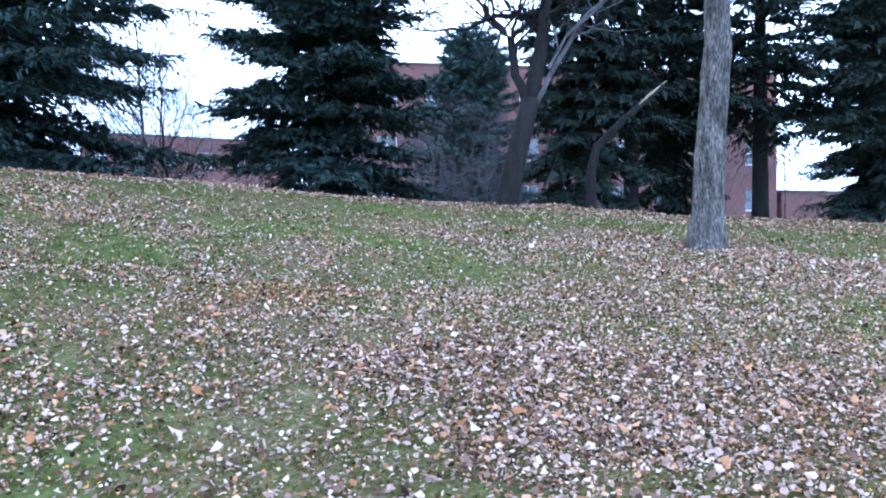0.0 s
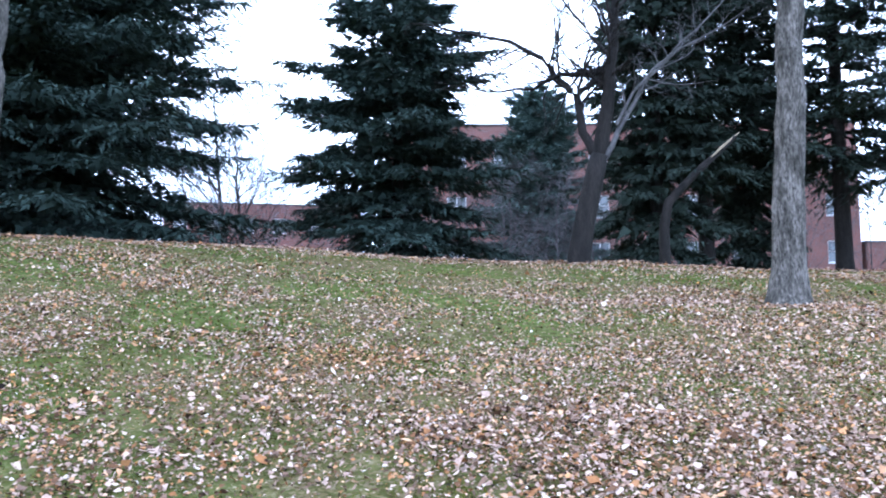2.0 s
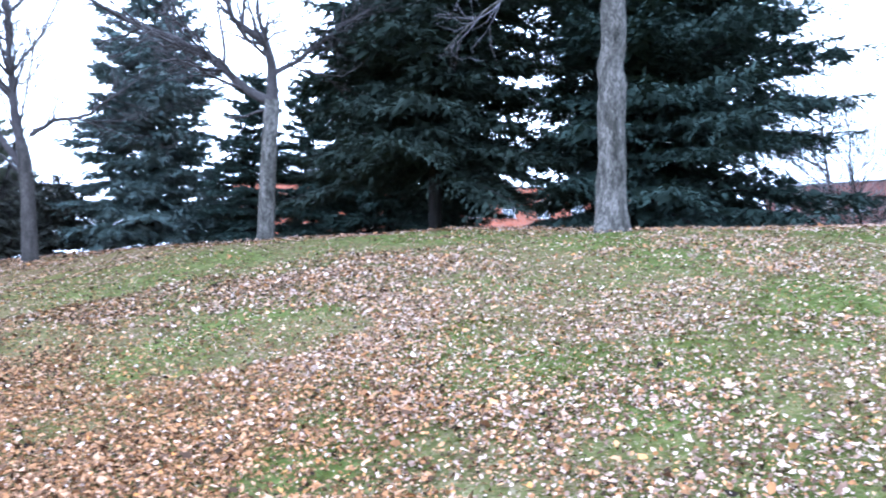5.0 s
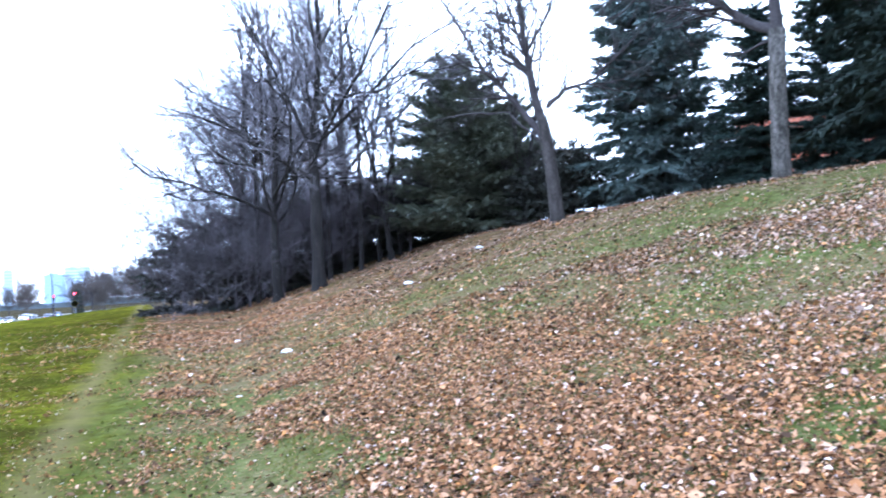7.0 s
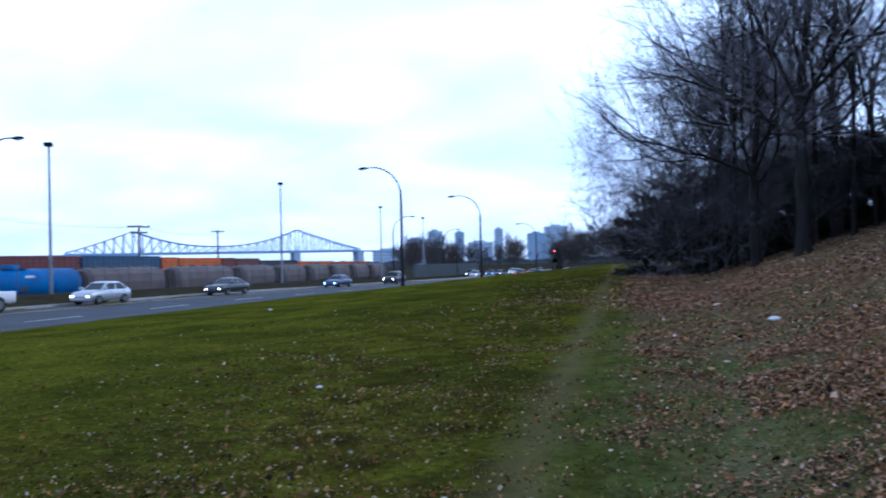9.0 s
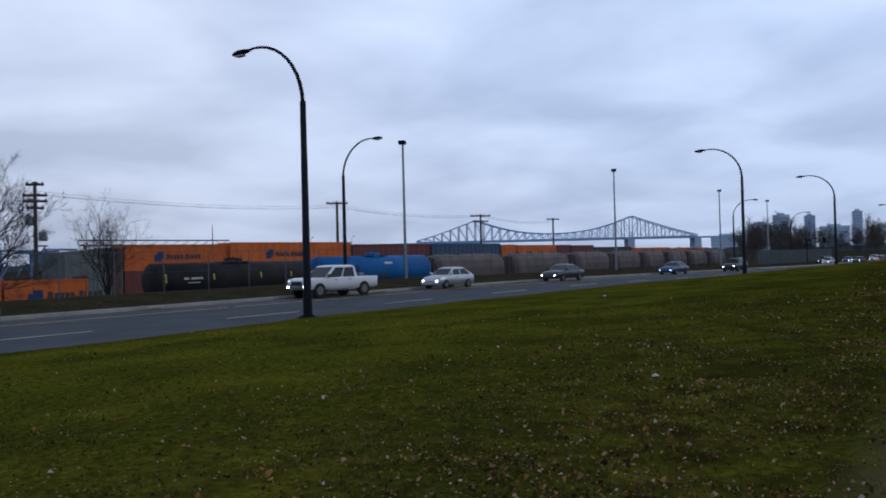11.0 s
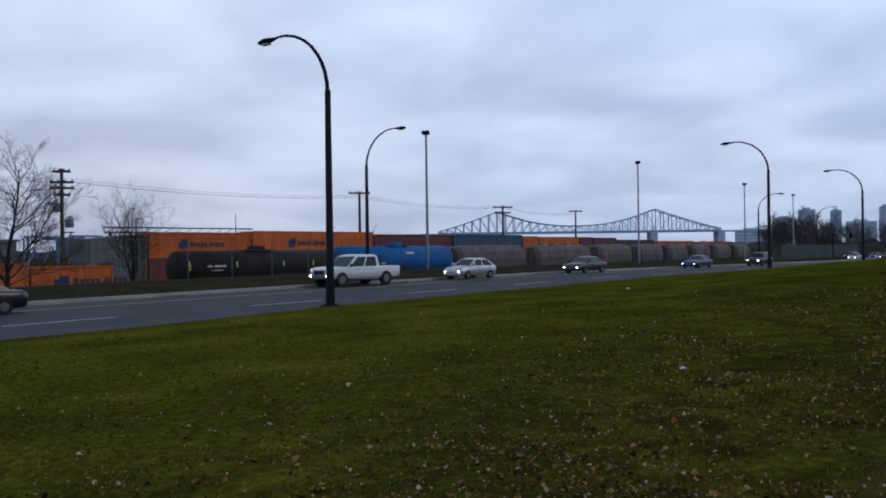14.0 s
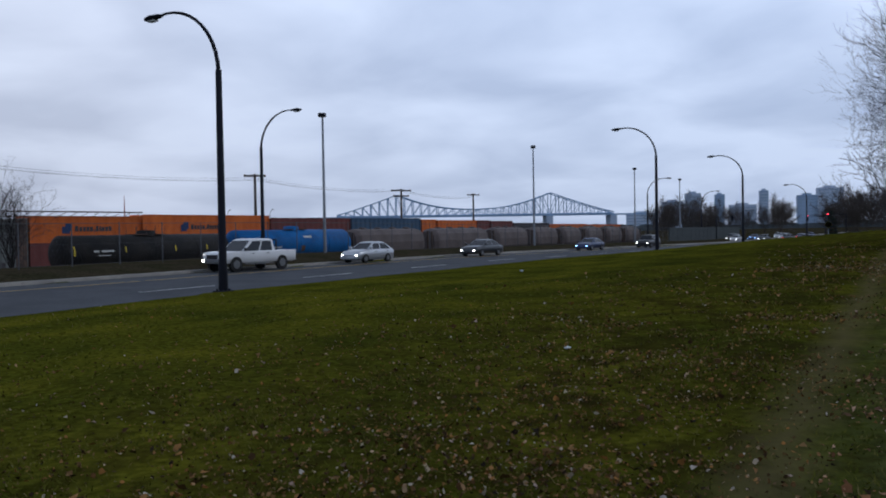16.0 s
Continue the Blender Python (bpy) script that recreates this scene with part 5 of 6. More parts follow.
def corrugated(length, height, material, depth=2.44):
    """A shipping container's shell with upright corrugation, its length along y, standing on z = 0."""
    bm = bmesh.new()
    pts = []
    n = int(length / 0.28)
    for side in (1, -1):
        row = []
        for k in range(n + 1):
            yy = 0.1 + (length - 0.2) * k / n
            row.append((side * (depth / 2 - (0.045 if (k // 2) % 2 else 0.0)), yy))
        pts += row if side == 1 else row[::-1]
    lo = [bm.verts.new((x, yy, 0.12)) for x, yy in pts]
    hi = [bm.verts.new((x, yy, height - 0.1)) for x, yy in pts]
    for k in range(len(pts)):
        j = (k + 1) % len(pts)
        bm.faces.new((lo[k], lo[j], hi[j], hi[k]))
    bm.faces.new(hi)
    bm.faces.new(lo[::-1])
    me = bpy.data.meshes.new("shell")
    bm.to_mesh(me)
    bm.free()
    me.materials.append(material)
    return me


ORANGE = mat("orange_container_paint", (0.52, 0.125, 0.026), 0.65, vary=0.22, scale=0.6, fine=14, bump=0.1, second=(0.42, 0.095, 0.022), spec=0.15, spread=0.08)
MAROON = mat("maroon_container_paint", (0.13, 0.035, 0.03), 0.65, vary=0.2, scale=0.6, fine=14, bump=0.1)
NAVY = mat("navy_container_paint", (0.035, 0.075, 0.13), 0.65, vary=0.2, scale=0.6, fine=14, bump=0.1)
DARKBOX = mat("dark_container_paint", (0.045, 0.04, 0.045), 0.65, vary=0.2, scale=0.6, fine=14, bump=0.1)
LOGO_BLUE = mat("blue_logo_paint", (0.014, 0.032, 0.10), 0.6, vary=0.1)


def container(length, paint, label, logo=False, height=2.9):
    box_ = new("shipping_container")
    part("shell", corrugated(length, height, paint), box_)
    d = 1.22
    for x in (-d, d):
        boxes("rail", [(x - 0.05, x + 0.05, 0, length, 0, 0.14)], paint, box_)
        boxes("rail", [(x - 0.05, x + 0.05, 0, length, height - 0.12, height)], paint, box_)
        for yy in (0, length - 0.12):
            boxes("corner_post", [(x - 0.06, x + 0.06, yy, yy + 0.12, 0.14, height - 0.12)], paint, box_)
    if logo:
        y0 = length * 0.27
        boxes("logo", [(d + 0.004, d + 0.02, y0, y0 + 0.9, height * 0.34, height * 0.62), (d + 0.004, d + 0.03, y0 + 0.4, y0 + 1.15, height * 0.44, height * 0.72)], LOGO_BLUE, box_, "plain blue logo blocks")
        yy = y0 + 1.5
        for wdt, tall in ((0.5, 0.6), (0.42, 0.5), (0.42, 0.5), (0.42, 0.5), (0.42, 0.5), (0.26, 0.2), (0.42, 0.6), (0.3, 0.55), (0.42, 0.5), (0.42, 0.5), (0.42, 0.55)):
            boxes("letter_bar", [(d + 0.004, d + 0.016, yy, yy + wdt * 0.8, height * 0.42, height * 0.42 + tall)], DARKBOX, box_, "dark lettering bar")
            yy += wdt * 1.02
    return tagged(box_, label, "container", "stacked containers")


CON_X, CON_Z = -85.0, RAIL_TOP + 0.45
row = [(48.0, 13.4, ORANGE, True, 2.75), (61.6, 20.1, ORANGE, True, 3.05), (81.9, 16.6, MAROON, False, 2.75), (98.7, 18.1, NAVY, False, 2.8), (117.0, 4.6, ORANGE, False, 2.6), (121.8, 12.8, ORANGE, False, 2.5), (134.8, 4.8, MAROON, False, 2.5), (139.8, 8.6, MAROON, False, 2.4), (148.6, 15.6, DARKBOX, False, 2.0), (164.4, 18.8, ORANGE, False, 1.75), (185.4, 18.5, ORANGE, False, 1.6)]
names = {ORANGE: "orange", MAROON: "dull maroon", NAVY: "dark blue", DARKBOX: "nearly black"}
for y0, length, paint, logo, tall in row:
    c = container(length - 0.15, paint, names[paint] + " shipping container stacked on a flat wagon", logo, tall)
    c.matrix_basis = pose(CON_X, y0, CON_Z + 3.14)
    low = container(length - 0.15, MAROON, "shipping container at the bottom of a stack")
    low.matrix_basis = pose(CON_X, y0, CON_Z + 0.24)
for y0, length in ((48.0, 33.7), (81.9, 34.9), (117.0, 31.4), (148.6, 55.3)):
    wagon = new("well_wagon")
    boxes("deck", [(-1.3, 1.3, 0, length - 0.2, 0.45, 0.69)], RUST, wagon)
    n = 2 if length < 40 else 3
    for k in range(n):
        bogie(wagon, 2.0 + (length - 4.2) * k / (n - 1))
    tagged(wagon, "rusty flat wagon under stacked containers", "rail car")
    wagon.matrix_basis = pose(CON_X, y0, RAIL_TOP - 0.0)

for y0, length, top in ((13.4, 13.9, 1.05), (27.5, 6.4, 0.72)):
    c = container(length, ORANGE, "orange shipping container with blue logo near the fence", True, 2.6)
    c.matrix_basis = pose(-66.0, y0, top - 2.6)
    flat = new("flat_wagon")
    boxes("deck", [(-1.3, 1.3, 0, length, top - 2.6 - RAIL_TOP - 0.25, top - 2.6 - RAIL_TOP)], RUST, flat)
    bogie(flat, 1.6)
    bogie(flat, length - 1.6)
    flat.matrix_basis = pose(-66.0, y0, RAIL_TOP)
    tagged(flat, "dark flat wagon carrying an orange container", "rail car")

METAL_WALL = mat("weathered_metal_siding", (0.125, 0.135, 0.13), 0.7, vary=0.25, scale=0.8, fine=14, bump=0.2, stretch=(4, 4, 0.4))


def shed(length, depth, height, label, doors=3):
    s = new("yard_shed")
    boxes("wall", [(0, length, 0, depth, 0, height)], METAL_WALL, s)
    boxes("roof", [(-0.3, length + 0.3, -0.3, depth + 0.3, height, height + 0.25)], GREY_PAINT, s)
    for k in range(doors):
        x = length * (k + 0.5) / doors
        boxes("door", [(x - length / doors * 0.36, x + length / doors * 0.36, -0.06, -0.004, 0.0, height * 0.72)], DARKBOX, s, "dark roller door")
    return tagged(s, label, "shed")


def lean_to(length, depth, low, high, label):
    """A metal shed whose roof rises from one end to the other, with a dark panel for a bay's shade and a row of upright
    wall sheets.
    """
    sd = new("yard_shed")
    bm = bmesh.new()
    vs = [bm.verts.new(p) for p in ((0, 0, 0), (length, 0, 0), (length, 0, high), (0, 0, low), (0, depth, 0), (length, depth, 0), (length, depth, high), (0, depth, low))]
    for q in ((0, 1, 2, 3), (5, 4, 7, 6), (4, 0, 3, 7), (1, 5, 6, 2), (3, 2, 6, 7), (4, 5, 1, 0)):
        bm.faces.new([vs[i] for i in q])
    me = bpy.data.meshes.new("wall")
    bm.to_mesh(me)
    bm.free()
    me.materials.append(METAL_WALL)
    part("wall", me, sd)
    # no opening is cut; the bay's shade is a dark panel on the wall
    boxes("bay", [(length * 0.12, length * 0.36, -0.05, -0.004, 2.6, 3.5)], DARKBOX, sd, "dark panel for the shade of an open bay")
    n = 9
    for k in range(n):
        x = length * (0.42 + 0.56 * k / n)
        boxes("wall_sheet", [(x, x + length * 0.056, -0.07, -0.004, 0.2, low + (high - low) * x / length - 0.12)], METAL_WALL if k < 6 else RUST, sd, "" if k < 6 else "rusty brown sheet")
    return tagged(sd, label, "shed")


sh = lean_to(6.3, 5.0, 5.95, 6.5, "grey metal shed with a sloping roof beside containers")
sh.matrix_basis = pose(-83.9, 41.6, -2.75, 0, 0, 90)
sh2 = shed(22.0, 9.0, 6.0, "grey flat-roofed shed in the rail yard", 4)
sh2.matrix_basis = pose(-106.0, 20.0, -2.75, 0, 0, 78)

beam = new("conveyor_bridge")
for z in (4.15, 4.75):
    boxes("chord", [(-96.2, -96.0, 49.4, 70.6, z, z + 0.16)], RUST, beam)
for k in range(14):
    yy = 49.6 + 19.6 * k / 13
    tube_part("strut", [(-96.1, yy, 4.2), (-96.1, yy + 1.2, 4.8)], [0.04, 0.04], 4, RUST, beam)
for k in range(3):
    yy = 50 + 20 * k / 2
    boxes("leg", [(-96.3, -95.9, yy, yy + 0.3, -2.8, 4.15)], RUST, beam)
tagged(beam, "dark steel conveyor bridge over the yard", "conveyor")
CRANE_BLUE = mat("blue_crane_paint", (0.10, 0.17, 0.32), 0.6, vary=0.2, scale=1, fine=16)
crane = new("gantry_crane")
for x in (0.0, 9.0):
    for y in (0.0, 7.0):
        boxes("leg", [(x - 0.16, x + 0.16, y - 0.16, y + 0.16, 0, 7.4)], CRANE_BLUE, crane)
    boxes("girder", [(x - 0.35, x + 0.35, -0.5, 7.5, 7.4, 7.7)], CRANE_BLUE, crane)
boxes("crossbeam", [(0.3, 8.7, 2.9, 3.5, 7.0, 7.4)], CRANE_BLUE, crane)
for k in range(4):
    tube_part("brace", [(0, 1.75 * k, 3.0 + 2.2 * (k % 2)), (0, 1.75 * k + 1.75, 5.2 - 2.2 * (k % 2))], [0.12, 0.12], 5, CRANE_BLUE, crane)
boxes("cabin", [(3.6, 5.4, 2.4, 4.2, 5.2, 6.9)], CRANE_BLUE, crane, "blue operator cabin")
crane.matrix_basis = pose(-148.0, 62.5, -2.75, 0, 0, 25)
tagged(crane, "blue steel gantry crane far in the yard", "crane")
mast = new("antenna_mast")
tube_part("mast", [(0, 0, 0), (0, 0, 9.6), (0, 0, 11.6)], [0.12, 0.09, 0.05], 6, mat("red_mast_paint", (0.4, 0.09, 0.07), 0.6), mast)
mast.matrix_basis = pose(-130.7, 92.4, -2.75)
tagged(mast, "red and grey antenna mast in the yard", "mast")

# bare trees between fence and train
yard_tree = bare_tree(71, 9.6, 0.18, 7, 3.0, flare=1.3, bark=BARK_DARK, twig=TWIG_DARK, twiggy=1.25, spread=(0.3, 1.2), name="bare_tree", label="leafless tree beside the yard fence", reach=0.56, least=0.007, fine=2.2)
yard_tree.matrix_basis = pose(-51.0, 20.3, gz(-51.0, 20.3))
bush = bare_tree(75, 7.0, 0.13, 13, 1.7, flare=1.2, bark=BARK_DARK, twig=TWIG_DARK, twiggy=0.95, spread=(0.1, 0.62), fine=1.5, name="bare_tree", label="small many-stemmed leafless tree by the fence", reach=0.72, leader=False)
bush.matrix_basis = pose(-49.6, 27.3, gz(-49.6, 27.3))

# ---- vehicles ----
TYRE = mat("tyre_rubber", (0.02, 0.02, 0.02), 0.85, vary=0.2)
RIM = mat("alloy_rim", (0.20, 0.205, 0.215), 0.35, metal=0.7, vary=0.1)
CAR_GLASS = glass("car_glass", (0.012, 0.015, 0.02))
CAR_GLASS.node_tree.nodes["Principled BSDF"].inputs["Specular IOR Level"].default_value = 0.35
TRIM = mat("black_trim", (0.02, 0.02, 0.022), 0.6, vary=0.1)
HEAD_GLASS = glass("headlamp_glass", (0.35, 0.37, 0.40))
HEADLAMP = glow("lit_headlamp", (1.0, 0.93, 0.80), 14.0)
HEADLAMP_DIM = glow("dim_headlamp", (1.0, 0.9, 0.75), 2.0)
HEADLAMP_BLUE = glow("lit_xenon_headlamp", (0.25, 0.5, 1.0), 16.0)
TAIL = glow("lit_tail_lamp", (1.0, 0.05, 0.04), 2.0)
TAIL_OFF = glass("tail_lamp_glass", (0.12, 0.008, 0.008))


def paint(name, colour, metal=0.2):
    m = mat(name, colour, 0.32, metal=metal, vary=0.06, scale=1.0, fine=30, bump=0.0, spec=0.6)
    m.node_tree.nodes["Principled BSDF"].inputs["Coat Weight"].default_value = 0.25
    return m


def loft(name, rings, material, parent, label=""):
    """A closed skin over cross-sections that stand one behind the other along x."""
    v, f = [], []
    k = len(rings[0])
    for r in rings:
        v += r
    for i in range(len(rings) - 1):
        for j in range(k):
            q = (j + 1) % k
            f.append((i * k + j, i * k + q, (i + 1) * k + q, (i + 1) * k + j))
    f += [tuple(range(k))[::-1], tuple((len(rings) - 1) * k + j for j in range(k))]
    me = mesh_from(name, v, f, (material,), smooth=True)
    bm = bmesh.new()
    bm.from_mesh(me)
    bmesh.ops.recalc_face_normals(bm, faces=bm.faces[:])
    bm.to_mesh(me)
    bm.free()
    return part(name, me, parent, label)


def ring(x, w, z0, z1, soft=0.10, crown=0.02, square=False):
    """Half-round cross-section of a car's body, from sill to shoulder."""
    m = z0 + 0.55 * (z1 - z0)
    half = [(0.80 * w, z0), (0.95 * w, z0 + 0.05), (w, m), (0.985 * w, z1 - soft), (0.94 * w, z1 - 0.35 * soft), (0.82 * w, z1), (0.4 * w, z1 + crown)]
    if square:
        half = [(0.88 * w, z0), (0.985 * w, z0 + 0.03), (w, m), (w, z1 - 0.05), (0.99 * w, z1 - 0.015), (0.95 * w, z1), (0.4 * w, z1 + 0.004)]
    return [(x, y, z) for y, z in half] + [(x, -y, z) for y, z in half[::-1]]


def quad_part(name, pts, material, parent, thick=0.015):
    bm = bmesh.new()
    f = bm.faces.new([bm.verts.new(p) for p in pts])
    bm.normal_update()
    r = bmesh.ops.extrude_face_region(bm, geom=[f])
    n = f.normal.copy()
    for v in [g for g in r["geom"] if isinstance(g, bmesh.types.BMVert)]:
        v.co += n * thick
    bmesh.ops.recalc_face_normals(bm, faces=bm.faces[:])
    me = bpy.data.meshes.new(name)
    bm.to_mesh(me)
    bm.free()
    me.materials.append(material)
    return part(name, me, parent)


def car(length, width, wheels, radius, hood, cabin, belt, roof, paint_mat, label, kind="car", deck=None, lights=HEADLAMP, tail=TAIL, bed=None):
    """A car with its nose to +x. wheels: the two axles' x; cabin: x of windscreen foot, roof front, roof rear, rear glass foot."""
    c = new(kind)
    h = width / 2
    f, r = length / 2, -length / 2
    wf, wr = wheels
    deck = deck or belt
    truck = kind != "car"
    low = 0.50 if truck else 0.22
    nose = hood - (0.05 if truck else 0.20)
    st = [(f, 0.78, low + 0.16, nose - 0.14), (f - 0.07, 0.88, low + 0.06, nose - 0.03), (f - 0.25, 0.955, low, hood - 0.05), (f - 0.6, 0.985, low, hood), (wf, 1.0, low, hood + 0.02), (cabin[0], 1.0, low, belt), (0.0, 1.0, low, belt + 0.01), (wr, 1.0, low, deck + 0.01), (min(cabin[3], r + 0.45), 0.99, low, deck), (r + 0.2, 0.965, low, deck - 0.02), (r + 0.05, 0.91, low + 0.08, deck - 0.10), (r, 0.84, low + 0.16, deck - 0.22)]
    if truck:
        st[-3:] = [(r + 0.2, 0.99, low, deck), (r + 0.03, 0.985, low + 0.05, deck), (r, 0.97, low + 0.08, deck - 0.03)]
    body = loft("body", [ring(x, h * k, z0, z1, 0.13, square=truck) for x, k, z0, z1 in sorted(st, reverse=True)], paint_mat, c)
    # the cabin leans inwards
    inner, topw = h - 0.07, h - 0.24
    zb, zt = belt - (0.10 if truck else 0.06), roof
    rail = zt - 0.06
    cut = []
    for x, z, w, up in ((cabin[0], zb, inner, zb + 0.01), (cabin[1], rail, topw + 0.03, rail + 0.012), (cabin[1] - 0.22, rail, topw + 0.03, zt - 0.005), (0.5 * (cabin[1] + cabin[2]), rail, topw + 0.03, zt), (cabin[2] + 0.15, rail, topw + 0.03, zt - 0.01), (cabin[2], rail - 0.01, topw + 0.03, rail + 0.005), (cabin[3], zb, inner, zb + 0.01)):
        foot = inner if z > zb + 0.1 else w
        half = [(foot, zb), (w, max(z, zb + 0.004)), (w - 0.10, up), (0.4 * w, up + (0.02 if z > zb + 0.1 else 0.0))]
        cut.append([(x, y, zz) for y, zz in half] + [(x, -y, zz) for y, zz in half[::-1]])
    cab = loft("cabin", cut, paint_mat, c)
    cab.data.polygons.foreach_set("use_smooth", np.zeros(len(cab.data.polygons), bool))

    def at(x_u, z_u, s, grow=0.0):
        """A point on the cabin's side: x between the glass lines, z from belt to roof."""
        z = zb + (zt - 0.06 - zb) * z_u
        front = cabin[0] + (cabin[1] - cabin[0]) * z_u
        rear = cabin[3] + (cabin[2] - cabin[3]) * z_u
        w = inner + (topw + 0.03 - inner) * z_u + 0.004 + grow
        return (front + (rear - front) * x_u, s * w, z)

    for s in (-1, 1):
        for u0, u1 in ((0.06, 0.48), (0.52, 0.92)):
            pts = [at(u0, 0.12, s), at(u1, 0.12, s), at(u1, 0.90, s), at(u0 + (0.03 if u0 < 0.3 else 0), 0.90, s)]
            quad_part("side_window", pts if s > 0 else pts[::-1], CAR_GLASS, c, 0.006)
        boxes("mirror", [(cabin[0] - 0.35, cabin[0] - 0.15, s * (h + 0.08) - 0.09, s * (h + 0.08) + 0.09, belt + 0.02, belt + 0.2)], paint_mat if kind == "car" else TRIM, c, bevel=0.03)
        for u in (0.30, 0.74):
            x = cabin[0] + (cabin[3] - cabin[0]) * u
            boxes("door_handle", [(x - 0.12, x + 0.08, s * (h + 0.012) - 0.012, s * (h + 0.012) + 0.012, belt - 0.16, belt - 0.12)], TRIM, c)
        yl = s * h * 0.70
        house = boxes("headlight", [(f - 0.30, f - 0.02, yl - 0.15, yl + 0.15, nose - 0.22, nose - 0.05)], HEAD_GLASS, c, "clear headlight", bevel=0.04)
        boxes("bulb", [(f - 0.05, f - 0.008, yl - 0.085, yl + 0.085, nose - 0.195, nose - 0.08)], lights, house, "lit bulb", bevel=0.015)
        n = 9
        for x in wheels:
            r1 = radius + (0.12 if truck else 0.075)
            pts = [(x + r1 * math.cos(math.pi * k / n), s * (h - 0.05), radius + r1 * math.sin(math.pi * k / n)) for k in range(n + 1)] + [(x - r1, s * (h - 0.05), low), (x + r1, s * (h - 0.05), low)]
            quad_part("wheel_arch", pts[::-1] if s > 0 else pts, TRIM, c, 0.055)
        boxes("tail_light", [(r - 0.008, r + 0.12, s * (h * 0.74) - 0.12, s * (h * 0.74) + 0.10, deck - 0.40, deck - 0.20)], tail, c, "red tail light", bevel=0.02)
    for (xa, xb, name, sgn) in ((cabin[0], cabin[1], "windscreen", 1), (cabin[3], cabin[2], "rear_window", -1)):
        pts = [(xa + (xb - xa) * 0.10 + sgn * 0.035, -inner + 0.1, zb + (zt - 0.05 - zb) * 0.10), (xa + (xb - xa) * 0.10 + sgn * 0.035, inner - 0.1, zb + (zt - 0.05 - zb) * 0.10),
               (xa + (xb - xa) * 0.93 + sgn * 0.035, topw - 0.05, zb + (zt - 0.05 - zb) * 0.93), (xa + (xb - xa) * 0.93 + sgn * 0.035, -topw + 0.05, zb + (zt - 0.05 - zb) * 0.93)]
        quad_part(name, pts if sgn > 0 else pts[::-1], CAR_GLASS, c, 0.006)
    if truck:
        for s in (-1, 1):
            boxes("running_board", [(-0.95, 1.3, s * h - 0.07, s * h + 0.07, low - 0.08, low - 0.02)], RIM, c, bevel=0.02)
        rack = [(-1.44, -1.38, s * 0.82 - 0.03, s * 0.82 + 0.03, deck, roof - 0.1) for s in (-1, 1)] + [(-1.44, -1.38, -0.85, 0.85, roof - 0.12, roof - 0.06), (-1.44, -1.38, -0.85, 0.85, deck + 0.28, deck + 0.33)]
        boxes("bed_rack", rack, TRIM, c, "dark rack behind the cab")
        boxes("tailgate", [(r - 0.015, r + 0.02, -h * 0.86, h * 0.86, low + 0.25, deck - 0.05)], paint_mat, c, bevel=0.01)
    boxes("grille", [(f - 0.08, f + 0.012, -h * 0.48, h * 0.48, nose - (0.38 if truck else 0.26), nose - 0.13)], TRIM, c, bevel=0.01)
    boxes("bumper", [(f - 0.2, f + 0.05, -h * 0.86, h * 0.86, low + 0.08, low + 0.28)], RIM if truck else paint_mat, c, bevel=0.03)
    boxes("number_plate", [(r - 0.02, r + 0.02, -0.16, 0.16, low + 0.38, low + 0.50)], RIM, c)
    if bed:
        x0, x1 = bed
        # the body is closed here; a dark sheet on top gives the bed's shade
        boxes("bed_well", [(x0, x1, -h + 0.12, h - 0.12, deck - 0.015, deck + 0.004)], TRIM, c, "dark sheet for the shade inside the load bed")
    for x in wheels:
        for s in (-1, 1):
            y0 = s * (h - 0.085)
            w = tube_part("wheel", [(x, y0 - 0.11, radius), (x, y0 - 0.10, radius), (x, y0 + 0.10, radius), (x, y0 + 0.11, radius)], [radius * 0.6, radius, radius, radius * 0.6], 20, TYRE, c)
            tube_part("rim", [(x, y0 + s * 0.02, radius), (x, y0 + s * 0.115, radius), (x, y0 + s * 0.117, radius)], [radius * 0.58, radius * 0.56, 0.02], 14, RIM, w)
            for ob in (w, w.children[0]):
                ob.data.polygons.foreach_set("use_smooth", np.zeros(len(ob.data.polygons), bool))
    return tagged(c, label, "pickup truck" if kind == "pickup_truck" else "car", "road traffic")


def drive(ob, x, y, away=False):
    ob.matrix_basis = pose(x, y, float(road_z(y)) + 0.002, 0, 0, 90 if away else -90) @ Matrix.Diagonal((0.9, 0.9, 0.9, 1))
    return ob


WHITE = paint("white_car_paint", (0.74, 0.75, 0.76), 0.0)
SILVER = paint("silver_car_paint", (0.50, 0.52, 0.55), 0.5)
CHARCOAL = paint("charcoal_car_paint", (0.028, 0.031, 0.036), 0.3)
BLACKP = paint("black_car_paint", (0.012, 0.012, 0.014), 0.2)
BLUEP = paint("dark_blue_car_paint", (0.02, 0.035, 0.10), 0.3)
pickup = car(5.9, 2.02, (2.0, -1.72), 0.45, 1.20, (1.55, 0.62, -1.08, -1.2), 1.20, 1.93, WHITE, "white crew-cab pickup truck with lit headlights on the road", "pickup_truck", lights=HEADLAMP_DIM, bed=(-2.85, -1.3))
for side in (-0.72, 0.72):
    boxes("fog_light", [(2.93, 3.01, side - 0.09, side + 0.09, 0.62, 0.74)], HEADLAMP, pickup, "lit fog light", bevel=0.02)
drive(pickup, -35.0, 32.6)
hatch = car(4.15, 1.74, (1.25, -1.28), 0.31, 0.88, (1.00, 0.18, -1.12, -1.98), 0.95, 1.48, SILVER, "silver hatchback with lit headlights on the road")
drive(hatch, -35.1, 42.9)
